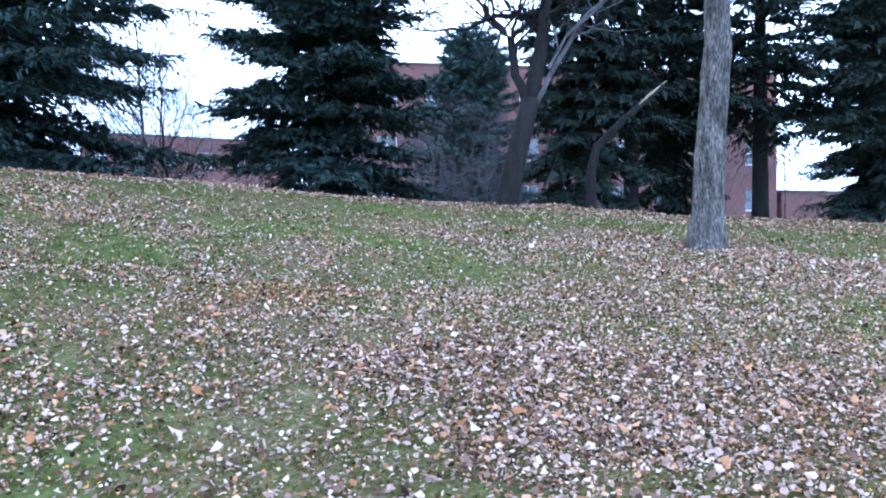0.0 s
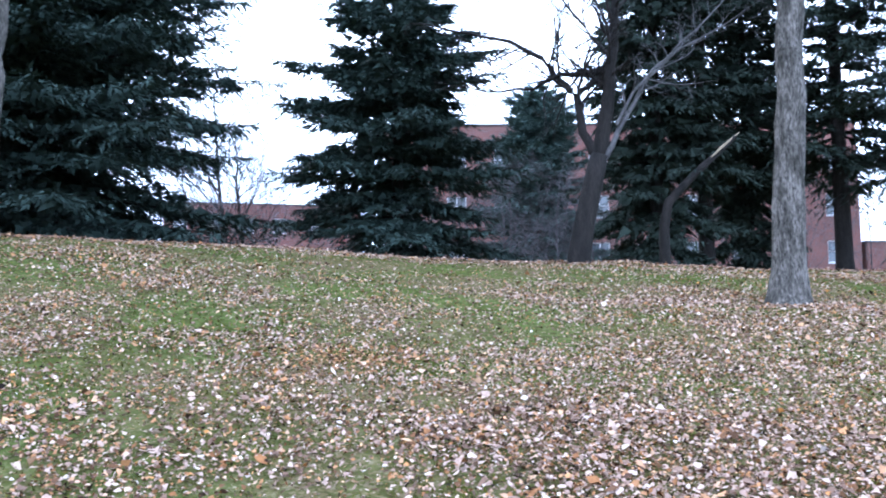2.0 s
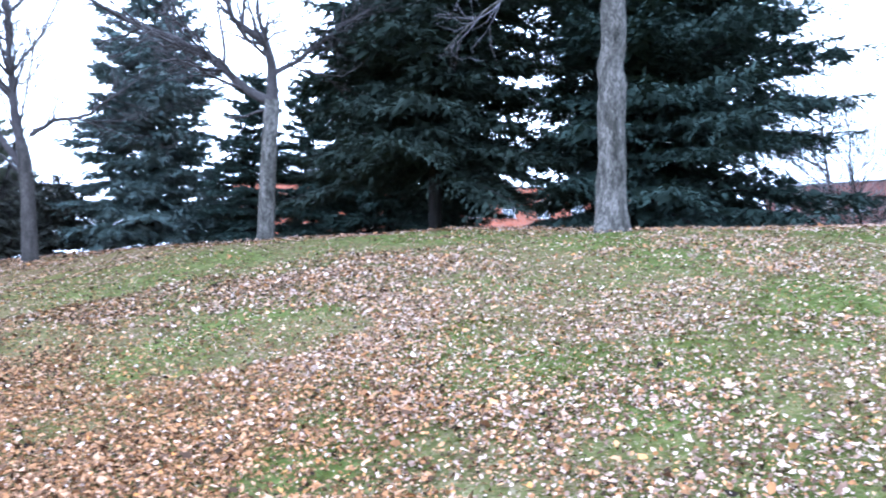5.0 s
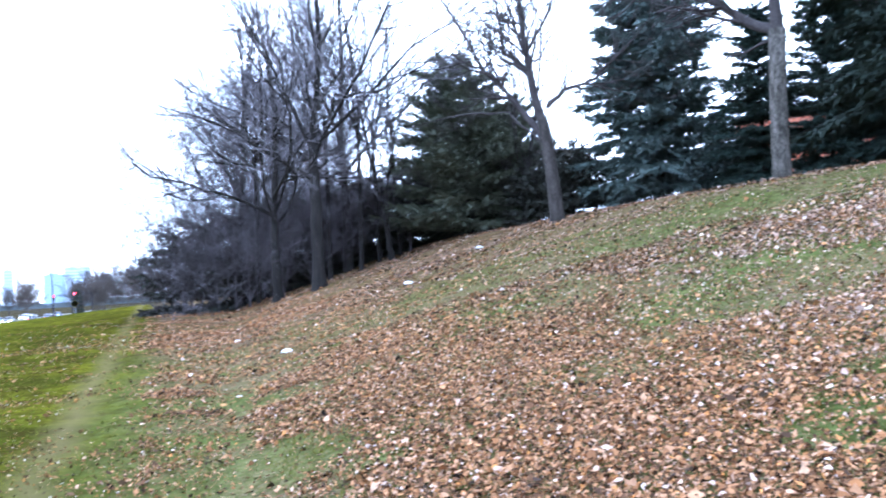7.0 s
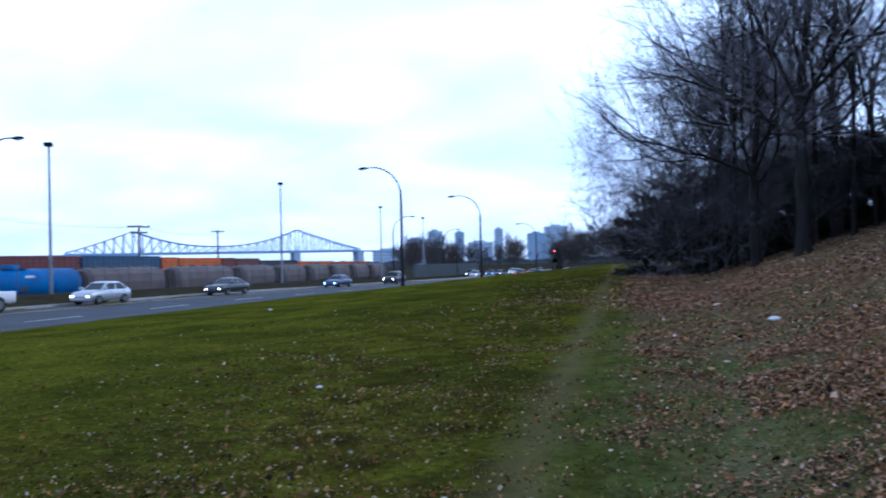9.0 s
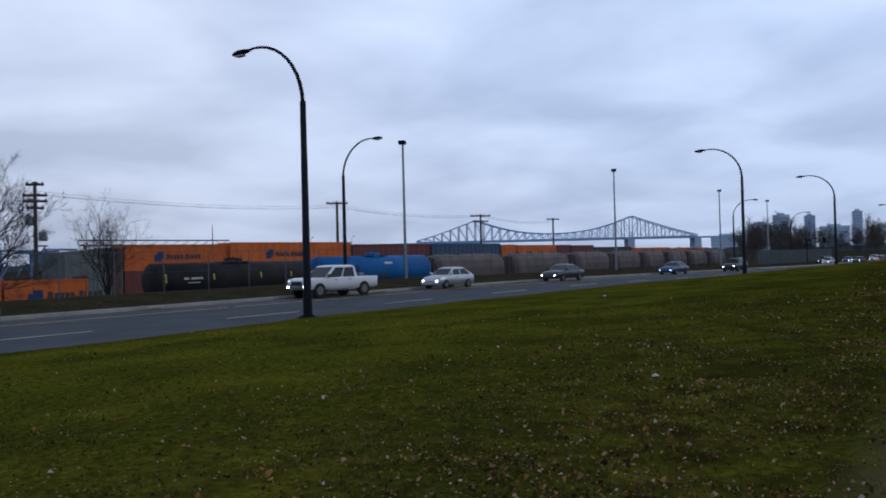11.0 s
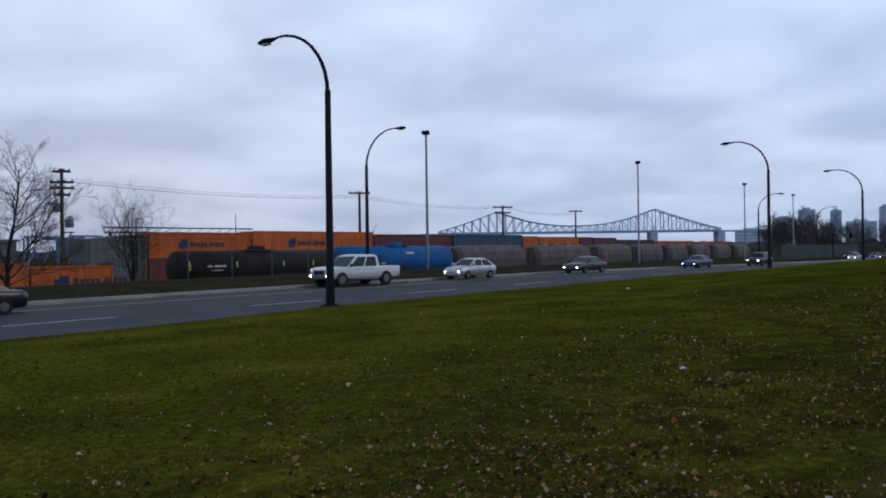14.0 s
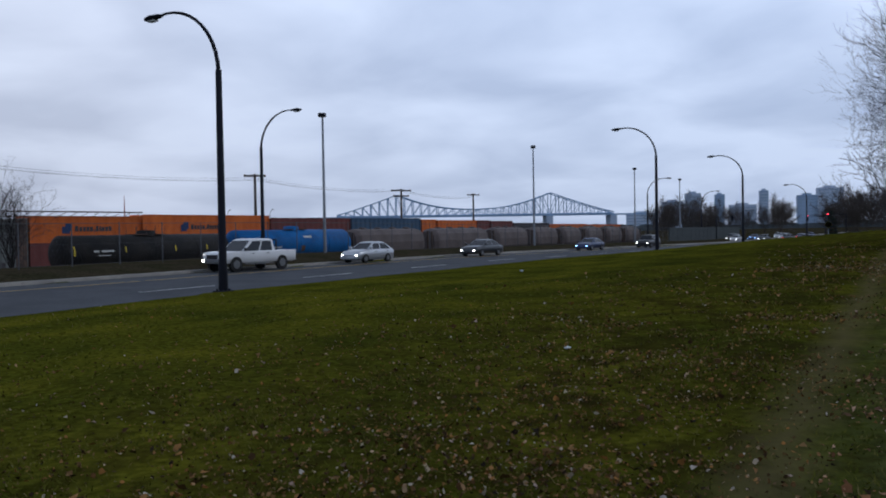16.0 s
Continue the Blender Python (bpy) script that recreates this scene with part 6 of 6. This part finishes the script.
sedan = car(4.75, 1.82, (1.4, -1.35), 0.32, 0.86, (1.15, 0.20, -0.95, -2.05), 0.94, 1.46, CHARCOAL, "charcoal sedan with lit headlights on the road")
drive(sedan, -35.4, 57.6)
coupe = car(4.6, 1.8, (1.38, -1.32), 0.32, 0.84, (1.10, 0.20, -0.90, -2.0), 0.92, 1.43, BLUEP, "dark blue sedan with bluish headlights on the road", lights=HEADLAMP_BLUE)
drive(coupe, -36.9, 81.5)
suv = car(4.6, 1.85, (1.35, -1.35), 0.36, 1.02, (1.10, 0.45, -1.75, -2.2), 1.06, 1.70, BLACKP, "dark sport utility car with lit headlights")
drive(suv, -36.6, 97.5)
old = car(4.7, 1.8, (1.4, -1.4), 0.31, 0.86, (0.95, 0.10, -0.95, -1.85), 0.92, 1.41, BLACKP, "black sedan near the kerb", tail=TAIL_OFF)
drive(old, -31.2, 10.7)
for x, y, src in ((-45.4, 168, hatch), (-42.0, 176, sedan), (-46.4, 186, coupe), (-43.2, 198, hatch), (-48.8, 178, suv), (-44.8, 208, sedan), (-48.0, 215, hatch), (-42.6, 224, coupe)):
    drive(copy_thing(src, pose(0, 0, 0)), x, y)["label"] = "distant car with lit headlights at the junction"
for x, y, src in ((-37.5, 176, sedan), (-33.3, 172, old), (-38.2, 192, coupe)):
    drive(copy_thing(src, pose(0, 0, 0)), x, y, True)["label"] = "distant car with red tail lights at the junction"

# ---- junction with signals ----
RED_ON = glow("lit_red_signal", (1.0, 0.03, 0.05), 12.0)


def signal(height, reach, lit):
    s = new("traffic_signal")
    tube_part("post", [(0, 0, 0), (0, 0, height)], [0.11, 0.08], 8, POLE_DARK, s)
    tube_part("arm", [(0, 0, height - 0.2), (-reach, 0, height)], [0.06, 0.04], 6, POLE_DARK, s)
    head = boxes("signal_head", [(-reach - 0.18, -reach + 0.18, -0.15, 0.15, height - 0.95, height + 0.1)], POLE_DARK, s, bevel=0.03)
    for k in range(3):
        z = height - 0.08 - 0.32 * k
        tube_part("lens", [(-reach, -0.15, z), (-reach, -0.19, z), (-reach, -0.2, z)], [0.12, 0.12, 0.02], 12, lit if k == 0 else TRIM, head)
    return tagged(s, "black traffic signal showing a red light", "traffic light", "junction signals")


s1 = signal(4.6, 3.2, RED_ON)
s1.matrix_basis = pose(-30.8, 176.5, gz(-30.8, 176.5))
copy_thing(s1, pose(-28.0, 182.0, gz(-28.0, 182.0) - 0.0))
copy_thing(s1, pose(-50.0, 171.0, gz(-50.0, 171.0), 0, 0, 180))
sign = new("road_sign")
tube_part("post", [(0, 0, 0), (0, 0, 2.4)], [0.04, 0.04], 6, STEEL, sign)
bm = bmesh.new()
fs = bm.faces.new([bm.verts.new(v) for v in ((0, -0.05, 1.5), (0.55, -0.05, 2.05), (0, -0.05, 2.6), (-0.55, -0.05, 2.05))])
bmesh.ops.solidify(bm, geom=[fs], thickness=0.02)
me = bpy.data.meshes.new("plate")
bm.to_mesh(me)
bm.free()
me.materials.append(YELLOW_MARK)
part("plate", me, sign, "yellow diamond warning plate")
tagged(sign, "yellow diamond warning sign on a post", "road sign")
sign.matrix_basis = pose(-24.0, 140.0, gz(-24.0, 140.0))

# ---- far clumps of trees beyond the junction ----
BROWN_TWIG = mat("brown_far_twigs", (0.085, 0.07, 0.062), 0.9, vary=0.3, scale=0.5, fine=4.0, bump=0.0)
far_tree = bare_tree(81, 8.5, 0.10, 10, 0.8, top=2, bark=BROWN_TWIG, twig=BROWN_TWIG, twiggy=1.0, spread=(0.15, 0.7), reach=0.75, least=0.022, fine=1.7, name="bare_tree", label="far leafless tree beside the road")
far_tree.matrix_basis = pose(-66, 205, -0.6)
for k, (x, y, s) in enumerate(((-72, 214, 1.0), (-77, 222, 1.05), (-69, 226, 1.0), (-63, 214, 0.9), (-80, 226, 0.95), (-74, 205, 0.9), (-58, 262, 1.0), (-64, 290, 1.1), (-66, 300, 1.0), (-20, 262, 1.25), (-26, 258, 1.35), (-31, 264, 1.3), (-37, 260, 1.2), (-14, 250, 1.2), (-7, 246, 1.3), (-43, 262, 0.9), (-2, 238, 1.1), (-33, 196, 0.9), (-29.5, 200, 1.05), (-26, 194, 0.95), (-22.5, 199, 1.05), (-19, 193, 1.1), (-16, 190, 1.1), (-31, 206, 1.0), (-92, 290, 0.9), (-86, 288, 0.85), (-80, 293, 0.95), (-75, 289, 0.85), (-70, 294, 0.9))):
    c = copy_thing(far_tree, pose(x, y, -1.5, 0, 0, 67 * k))
    c.scale = (s, s, s * (1.0 if y < 230 else 1.1))
stand(spruce(39, 5.2, 2.2, material=NEEDLE_SHADE, first=0.4, step=0.6, stems=5, tuft_size=1.6, trunk_r=0.08, label="small dark conifer near the junction"), -28.3, 168.0)

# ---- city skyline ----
# facade and glass colours have the paling of distance haze mixed in
FAR_PANE = mat("hazed_far_window_glass", (0.30, 0.40, 0.52), 0.3, vary=0.1, scale=0.05, fine=0.5, bump=0.0)
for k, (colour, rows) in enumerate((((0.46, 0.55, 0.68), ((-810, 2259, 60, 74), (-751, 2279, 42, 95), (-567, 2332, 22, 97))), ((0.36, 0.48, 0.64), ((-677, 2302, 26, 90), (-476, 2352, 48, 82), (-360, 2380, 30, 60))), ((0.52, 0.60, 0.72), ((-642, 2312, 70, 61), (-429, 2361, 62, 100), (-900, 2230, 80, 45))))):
    wallm = mat("hazed_facade_%s" % "abc"[k], colour, 0.7, vary=0.15, scale=0.02, fine=0.4, bump=0.0)
    for x, yy, wdt, tall in rows:
        tower = new("tower_block")
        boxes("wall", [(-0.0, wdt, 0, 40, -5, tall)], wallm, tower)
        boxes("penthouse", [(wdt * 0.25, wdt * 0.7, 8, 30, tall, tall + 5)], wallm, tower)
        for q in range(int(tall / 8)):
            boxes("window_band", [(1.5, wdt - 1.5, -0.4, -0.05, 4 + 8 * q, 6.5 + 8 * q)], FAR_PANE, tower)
        tower.matrix_basis = pose(x, yy, 0, 0, 0, 18)
        tagged(tower, "distant high-rise tower in haze-tinted blue-grey on the skyline", "tower", "city skyline")

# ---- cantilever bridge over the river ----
# aerial haze is put into the steel and stone colours as pale blue
BRIDGE = mat("haze_blue_bridge_steel", (0.27, 0.40, 0.58), 0.7, vary=0.1, scale=0.02, fine=0.5, bump=0.0)
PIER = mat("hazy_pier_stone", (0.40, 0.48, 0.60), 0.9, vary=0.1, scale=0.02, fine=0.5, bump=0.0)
bridge = new("cantilever_bridge")
P1, P2 = Vector((-878, 1154, 0)), Vector((-685, 1338, 0))
axis = (P2 - P1)
SPAN = axis.length
ang = math.degrees(math.atan2(axis.y, axis.x))
DECK = 30.0


def chord_top(s):
    """Height of the upper chord over the deck at s, 0 and 1 being the two towers."""
    if s < 0:
        u = min(1, -s / 0.38)
        return 33 * (1 - u) ** 1.15 + 1.0
    if s > 1:
        u = min(1, (s - 1) / 0.44)
        return 35 * (1 - u) ** 1.15 + 1.0
    d = abs(2 * s - 1)
    return 8.0 + 26.0 * d ** 2.2


def bar(soup, a, b, r):
    soup.tube([Vector(a), Vector(b)], [r, r], 4)


stations = [-0.38 + 1.82 * k / 34 for k in range(35)]
for side in (-9, 9):
    up, lowc = Soup(), Soup()
    up.tube([Vector((s * SPAN, side, DECK + 2 + chord_top(s))) for s in stations], [0.9] * 35, 4)
    lowc.tube([Vector((s * SPAN, side, DECK)) for s in stations], [1.3] * 35, 4)
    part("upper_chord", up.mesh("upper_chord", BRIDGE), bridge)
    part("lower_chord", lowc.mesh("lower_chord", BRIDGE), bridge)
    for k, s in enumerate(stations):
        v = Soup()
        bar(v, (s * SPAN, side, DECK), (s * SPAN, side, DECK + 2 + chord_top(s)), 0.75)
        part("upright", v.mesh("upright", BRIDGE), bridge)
        if k < 34:
            n = stations[k + 1]
            q = Soup()
            if (s < 0) or (0.5 < s < 1):
                bar(q, (s * SPAN, side, DECK + 2 + chord_top(s)), (n * SPAN, side, DECK), 0.5)
            else:
                bar(q, (s * SPAN, side, DECK), (n * SPAN, side, DECK + 2 + chord_top(n)), 0.5)
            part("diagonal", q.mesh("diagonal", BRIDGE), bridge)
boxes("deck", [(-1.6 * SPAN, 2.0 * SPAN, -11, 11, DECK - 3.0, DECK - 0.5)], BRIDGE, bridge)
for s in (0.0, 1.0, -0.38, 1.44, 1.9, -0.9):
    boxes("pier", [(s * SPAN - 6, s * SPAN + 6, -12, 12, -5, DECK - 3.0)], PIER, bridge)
bridge.matrix_basis = Matrix.Translation(P1) @ pose(0, 0, 0, 0, 0, ang)
tagged(bridge, "steel cantilever truss bridge in haze-tinted pale blue across the distance", "bridge")
RIVER = mat("far_woods", (0.10, 0.12, 0.13), 0.95, vary=0.3, scale=0.02, fine=0.3, bump=0.0)
far = Soup()
rngf = random.Random(9)
for k in range(220):
    a = radians(-20 + 125 * k / 219)
    d = 1900 + rngf.uniform(-60, 60)
    x0, y0 = -math.sin(a) * d, math.cos(a) * d
    tx, ty = math.cos(a), math.sin(a)
    wdt, tall = rngf.uniform(14, 30), rngf.uniform(6, 15)
    b = len(far.v)
    for u, hgt in ((-1, 0.55), (-0.5, 0.9), (0.1, 1.0), (0.6, 0.85), (1, 0.5)):
        far.v += [(x0 - tx * u * wdt, y0 - ty * u * wdt, -6), (x0 - tx * u * wdt, y0 - ty * u * wdt, tall * hgt * rngf.uniform(0.85, 1.1))]
    for q in range(4):
        far.f.append((b + 2 * q, b + 2 * q + 2, b + 2 * q + 3, b + 2 * q + 1))
tagged(new("far_shore_woods", far.mesh("far_shore_woods", RIVER, False)), "low dark line of woods on the far shore", "woods", kind="stuff")

# ---- litter on the grass ----
PAPER = mat("white_litter", (0.72, 0.75, 0.78), 0.6, vary=0.12, scale=6, fine=30)
for x, y, s, t in ((1.03, 15.0, 0.10, 10), (0.21, 20.8, 0.11, 70), (-4.49, 9.23, 0.042, 40), (0.22, 11.4, 0.05, 20), (4.3, 20.1, 0.11, 120), (7.1, 23.4, 0.11, 15), (-14.3, 25.9, 0.07, 0)):
    rngp = random.Random(int(100 * x))
    bm = bmesh.new()
    bmesh.ops.create_icosphere(bm, subdivisions=2, radius=s)
    for v in bm.verts:
        v.co *= rngp.uniform(0.75, 1.2)
        v.co.z = v.co.z * 0.45 + s * 0.3
    me = bpy.data.meshes.new("crumpled_paper")
    bm.to_mesh(me)
    bm.free()
    me.materials.append(PAPER)
    ob = tagged(new("crumpled_paper", me), "crumpled white scrap of litter on grass", "litter")
    ob.matrix_basis = pose(x, y, gz(x, y), 0, 0, t)

# ---- fallen leaves ----
rs = np.random.RandomState(7)


def value_noise(x, y, cell, seed):
    r = np.random.RandomState(seed)
    g = r.rand(64, 64)
    u, v = x / cell, y / cell
    i, j = np.floor(u).astype(int), np.floor(v).astype(int)
    a, b = u - i, v - j
    a, b = a * a * (3 - 2 * a), b * b * (3 - 2 * b)
    f = lambda p, q: g[p % 64, q % 64]
    return (f(i, j) * (1 - a) + f(i + 1, j) * a) * (1 - b) + (f(i, j + 1) * (1 - a) + f(i + 1, j + 1) * a) * b


def patches(x, y):
    return 0.42 * value_noise(x, y, 1.9, 1) + 0.33 * value_noise(x, y, 0.8, 2) + 0.25 * value_noise(x, y, 0.35, 3)


# spots where grass shows through, and spots where leaves lie heaped: centre and radius
BALD = ((5.6, 1.3, 0.9), (4.7, 1.6, 0.7), (6.6, 0.3, 0.7), (4.9, 0.3, 0.5), (6.6, 2.6, 0.6), (8.9, 2.4, 0.5), (9.7, -1.0, 0.5), (5.0, 0.8, 0.4), (3.1, 6.4, 0.6), (6.4, 7.4, 0.45), (4.9, 6.85, 0.45), (6.6, 5.4, 0.5), (3.75, 11.0, 1.1), (3.9, 3.4, 0.45), (6.0, 3.8, 0.4), (0.15, 12.4, 0.7), (0.6, 6.85, 0.7), (-0.4, 6.0, 0.4))
PILED = ((7.75, 0.85, 0.8), (7.5, -2.0, 1.6), (5.6, -1.8, 1.3), (7.6, 3.9, 0.9), (2.2, 8.5, 1.6), (1.2, 16.0, 1.8), (2.2, 5.0, 1.0), (-0.6, 21.0, 2.2), (3.4, 8.9, 0.9), (0.6, 9.6, 0.5))


def blots(x, y, rows):
    """How deep a place lies inside any of the spots, with frayed edges."""
    out = np.zeros_like(x)
    fray = 0.55 + 0.9 * value_noise(x, y, 0.5, 5)
    for cx, cy, r in rows:
        out = np.maximum(out, np.exp(-((((x - cx) / r) ** 2 + ((y - cy) / (1.15 * r)) ** 2) * fray) ** 2.2))
    return out


def leaf_cover(x, y):
    """How thickly leaves lie, from 0 to 1: thick on the bank, a rusty drift at its foot, few on the lawn."""
    p = patches(x, y)
    bank = ease((x - trail_x(y) - 0.35 + 0.8 * (p - 0.5)) / 0.8)
    up = x - trail_x(y)
    drift = ease((up - 0.5) / 0.6) * (1 - ease((up - 3.5) / 3.5)) * ease((y - 1.0) / 3.0)
    thick = 0.27 + 0.73 * ease((p - 0.43) / 0.15) + 0.3 * ease((0.8 - y) / 4.0)
    on_bank = np.clip(thick * (1 - drift) + drift * (0.22 + 0.78 * ease((p - 0.40) / 0.10)), 0, 1)
    off = trail_x(y) - x
    lawn = (0.06 + 0.22 * np.exp(-(off / 3.4) ** 2)) * ease((p - 0.28) / 0.3) * (0.25 + 0.75 * ease((x + 12) / 9))
    crest = 1 - 0.12 * ease((x - 4.0) / 8.0) - 0.15 * ease((x - 8.0) / 4.0) * ease((4.0 - y) / 4.0) - 0.12 * ease((x - 3.0) / 2.0) * ease((y - 10.0) / 4.0)
    on_bank = np.clip(on_bank * (1 - (0.50 + 0.25 * ease((2.5 - x) / 1.5)) * blots(x, y, BALD)) + 0.75 * blots(x, y, PILED), 0, 1)
    return bank * on_bank * crest + (1 - bank) * lawn


def surface(x, y):
    z = ground_z(x, y)
    e = 0.05
    gx = (ground_z(x + e, y) - ground_z(x - e, y)) / (2 * e)
    gy = (ground_z(x, y + e) - ground_z(x, y - e)) / (2 * e)
    n = np.stack([-gx, -gy, np.ones_like(gx)], -1)
    return z, n / np.linalg.norm(n, axis=1)[:, None]


def spots(count, d0, d1, power, a0=-180, a1=180):
    """Random places in a ring or a part of one."""
    a = np.radians(rs.uniform(a0, a1, count))
    d = (d0 ** power + rs.rand(count) * (d1 ** power - d0 ** power)) ** (1 / power)
    return -np.sin(a) * d, np.cos(a) * d, d


OUTLINE = np.array([(0.0, -0.52), (0.46, -0.22), (0.42, 0.28), (-0.06, 0.55), (-0.50, 0.10)])
CHIP = np.array([(0.1, -0.5), (0.45, 0.25), (-0.45, 0.32)])
SIMPLE = np.array([(0.05, -0.5), (0.45, -0.05), (0.0, 0.5), (-0.42, 0.05)])


def scatter_leaves(name, x, y, size, outline, material, tilt, label):
    n, k = len(x), len(outline)
    z, nor = surface(x, y)
    up = nor + rs.normal(0, tilt, (n, 3))
    up /= np.linalg.norm(up, axis=1)[:, None]
    t = np.cross(up, np.stack([np.cos(a := rs.uniform(0, 6.28, n)), np.sin(a), np.zeros(n)], -1))
    t /= np.linalg.norm(t, axis=1)[:, None]
    b = np.cross(up, t)
    sx = size * np.where(rs.rand(n) < 0.3, rs.uniform(0.25, 0.5, n), rs.uniform(0.6, 1.1, n))
    sy = size * rs.uniform(0.8, 1.3, n)
    curl = rs.uniform(-0.3, 0.7, n) * size
    fold = rs.normal(0.15, 0.38, n) * sx
    c = np.stack([x, y, z + 0.010 + rs.rand(n) * 0.022 + 0.15 * size], -1)
    ring = c[:, None] + t[:, None] * (outline[None, :, :1] * sx[:, None, None]) + b[:, None] * (outline[None, :, 1:] * sy[:, None, None])
    r2 = (outline ** 2).sum(1)
    # each leaf is folded along its rib, curled and crumpled
    ring = ring + up[:, None] * (fold[:, None] * np.abs(outline[None, :, 0]) + curl[:, None] * r2[None] * 1.2 + rs.normal(0, 0.17, (n, k)) * size[:, None])[:, :, None]
    v = ring.reshape(-1, 3)
    me = bpy.data.meshes.new(name)
    me.vertices.add(n * k)
    me.vertices.foreach_set("co", v.ravel())
    me.loops.add(n * k)
    me.loops.foreach_set("vertex_index", np.arange(n * k, dtype=np.int32))
    me.polygons.add(n)
    me.polygons.foreach_set("loop_start", np.arange(0, n * k, k, dtype=np.int32))
    me.polygons.foreach_set("loop_total", np.full(n, k, np.int32))
    me.materials.append(material)
    me.update(calc_edges=True)
    return tagged(new(name, me), label, "fallen leaves", kind="stuff")


def heap(x, y):
    """Small heaps of fresher rust-coloured leaves."""
    out = np.zeros_like(x)
    for cx, cy, r in ((7.85, 0.85, 0.55), (4.3, 9.2, 0.5)):
        out = np.maximum(out, np.exp(-(((x - cx) / r) ** 2 + ((y - cy) / r) ** 2)))
    return out


def rusty(x, y):
    """Chance of a rust-brown leaf: high in the drift at the foot of the bank."""
    return np.clip(np.exp(-((x - 1.0 + 0.06 * y) / 3.5) ** 2) * ease((y - 0.5) / 4.0) * 1.2 + 0.32 + 0.12 * ease((y - 2.0) / 4.0) + 0.8 * heap(x, y), 0, 1)


for near, count, d0, d1, power, a0, a1 in ((2, 60000, 0.0, 3.2, 2.0, -180, 180), (1, 165000, 3.2, 6.5, 1.3, -126, 78), (0, 400000, 6.5, 14.0, 1.3, -126, 78), (2, 340000, 14.0, 26.0, 1.3, -126, 78), (2, 15000, 3.2, 6.5, 2.0, 78, 234), (2, 40000, 6.5, 20.0, 1.7, 78, 234), (0, 90000, 4.0, 13.0, 1.3, -50, 5), (2, 110000, 22.0, 42.0, 1.4, -40, 14)):
    x, y, d = spots(count, d0, d1, power, a0, a1)
    keep = (rs.rand(count) < np.maximum(leaf_cover(x, y), heap(x, y))) & (x > road_edge(y) + 1.0)
    x, y, d = x[keep], y[keep], d[keep]
    west = x < trail_x(y) + 0.3
    rust = (rs.rand(len(x)) < rusty(x, y)).astype(int)
    rust = np.where(rs.rand(len(x)) < np.where(west, 0.0, 0.10 + 0.15 * ease((2.5 - x) / 2.0) + 0.42 * ease((y - 5.0) / 8.0) * ease((x - 1.5) / 3.5)), 2, rust)
    pick = rs.rand(len(x))
    rust = np.where(west, np.where(pick < 0.22, 2, np.where(pick < 0.96, 3, 0)), rust)
    size = (0.014 + 0.030 * rs.rand(len(x)) ** 1.5) * np.where(rs.rand(len(x)) < 0.07, 1.8, 1.0) * np.where(west, 0.95, 1.0) * (0.86 + 0.94 * ease((d - 4.0) / 25.0))
    for flag, material, word in ((0, LEAF_PALE, "pale"), (1, LEAF_RUST, "rust-brown"), (2, LEAF_DARK, "dark brown"), (3, LEAF_TAN, "tan and orange")):
        s = rust == flag
        scatter_leaves("fallen_leaves", x[s], y[s], size[s], (SIMPLE, OUTLINE, CHIP)[near], material, 0.7 if flag == 3 else 0.42, "%s fallen maple leaves scattered over the grass" % word)

# ---- grass blades ----
def scatter_grass(count, d0, d1, power, tall, wide):
    x, y, d = spots(count, d0, d1, power)
    p = patches(x + 31.0, y - 17.0)
    bare = np.exp(-((x - trail_x(y)) / 0.38) ** 2) * 0.8
    keep = (rs.rand(count) < (0.35 + 0.65 * ease((p - 0.3) / 0.3)) * (1 - bare)) & (x > road_edge(y) + 0.15)
    x, y = x[keep], y[keep]
    n = len(x)
    z, nor = surface(x, y)
    h = tall * rs.uniform(0.5, 1.3, n)
    a = rs.uniform(0, 6.28, n)
    lean = rs.uniform(0.75, 1.4, n)
    dirv = np.stack([np.cos(a) * np.sin(lean), np.sin(a) * np.sin(lean), np.cos(lean)], -1)
    side = np.stack([-np.sin(a), np.cos(a), np.zeros(n)], -1) * (wide * rs.uniform(0.6, 1.3, n))[:, None]
    c = np.stack([x, y, z - 0.004], -1)
    v = np.stack([c - side, c + side, c + dirv * h[:, None]], 1).reshape(-1, 3)
    me = bpy.data.meshes.new("grass")
    me.vertices.add(3 * n)
    me.vertices.foreach_set("co", v.ravel())
    me.loops.add(3 * n)
    me.loops.foreach_set("vertex_index", np.arange(3 * n, dtype=np.int32))
    me.polygons.add(n)
    me.polygons.foreach_set("loop_start", np.arange(0, 3 * n, 3, dtype=np.int32))
    me.polygons.foreach_set("loop_total", np.full(n, 3, np.int32))
    me.materials.append(GRASS_LEAF)
    me.update(calc_edges=True)
    tagged(new("grass", me), "short green lawn grass in uneven tufts", "grass", kind="stuff")


scatter_grass(270000, 0.0, 9.0, 1.6, 0.060, 0.0045)
scatter_grass(160000, 8.5, 24.0, 1.3, 0.06, 0.010)
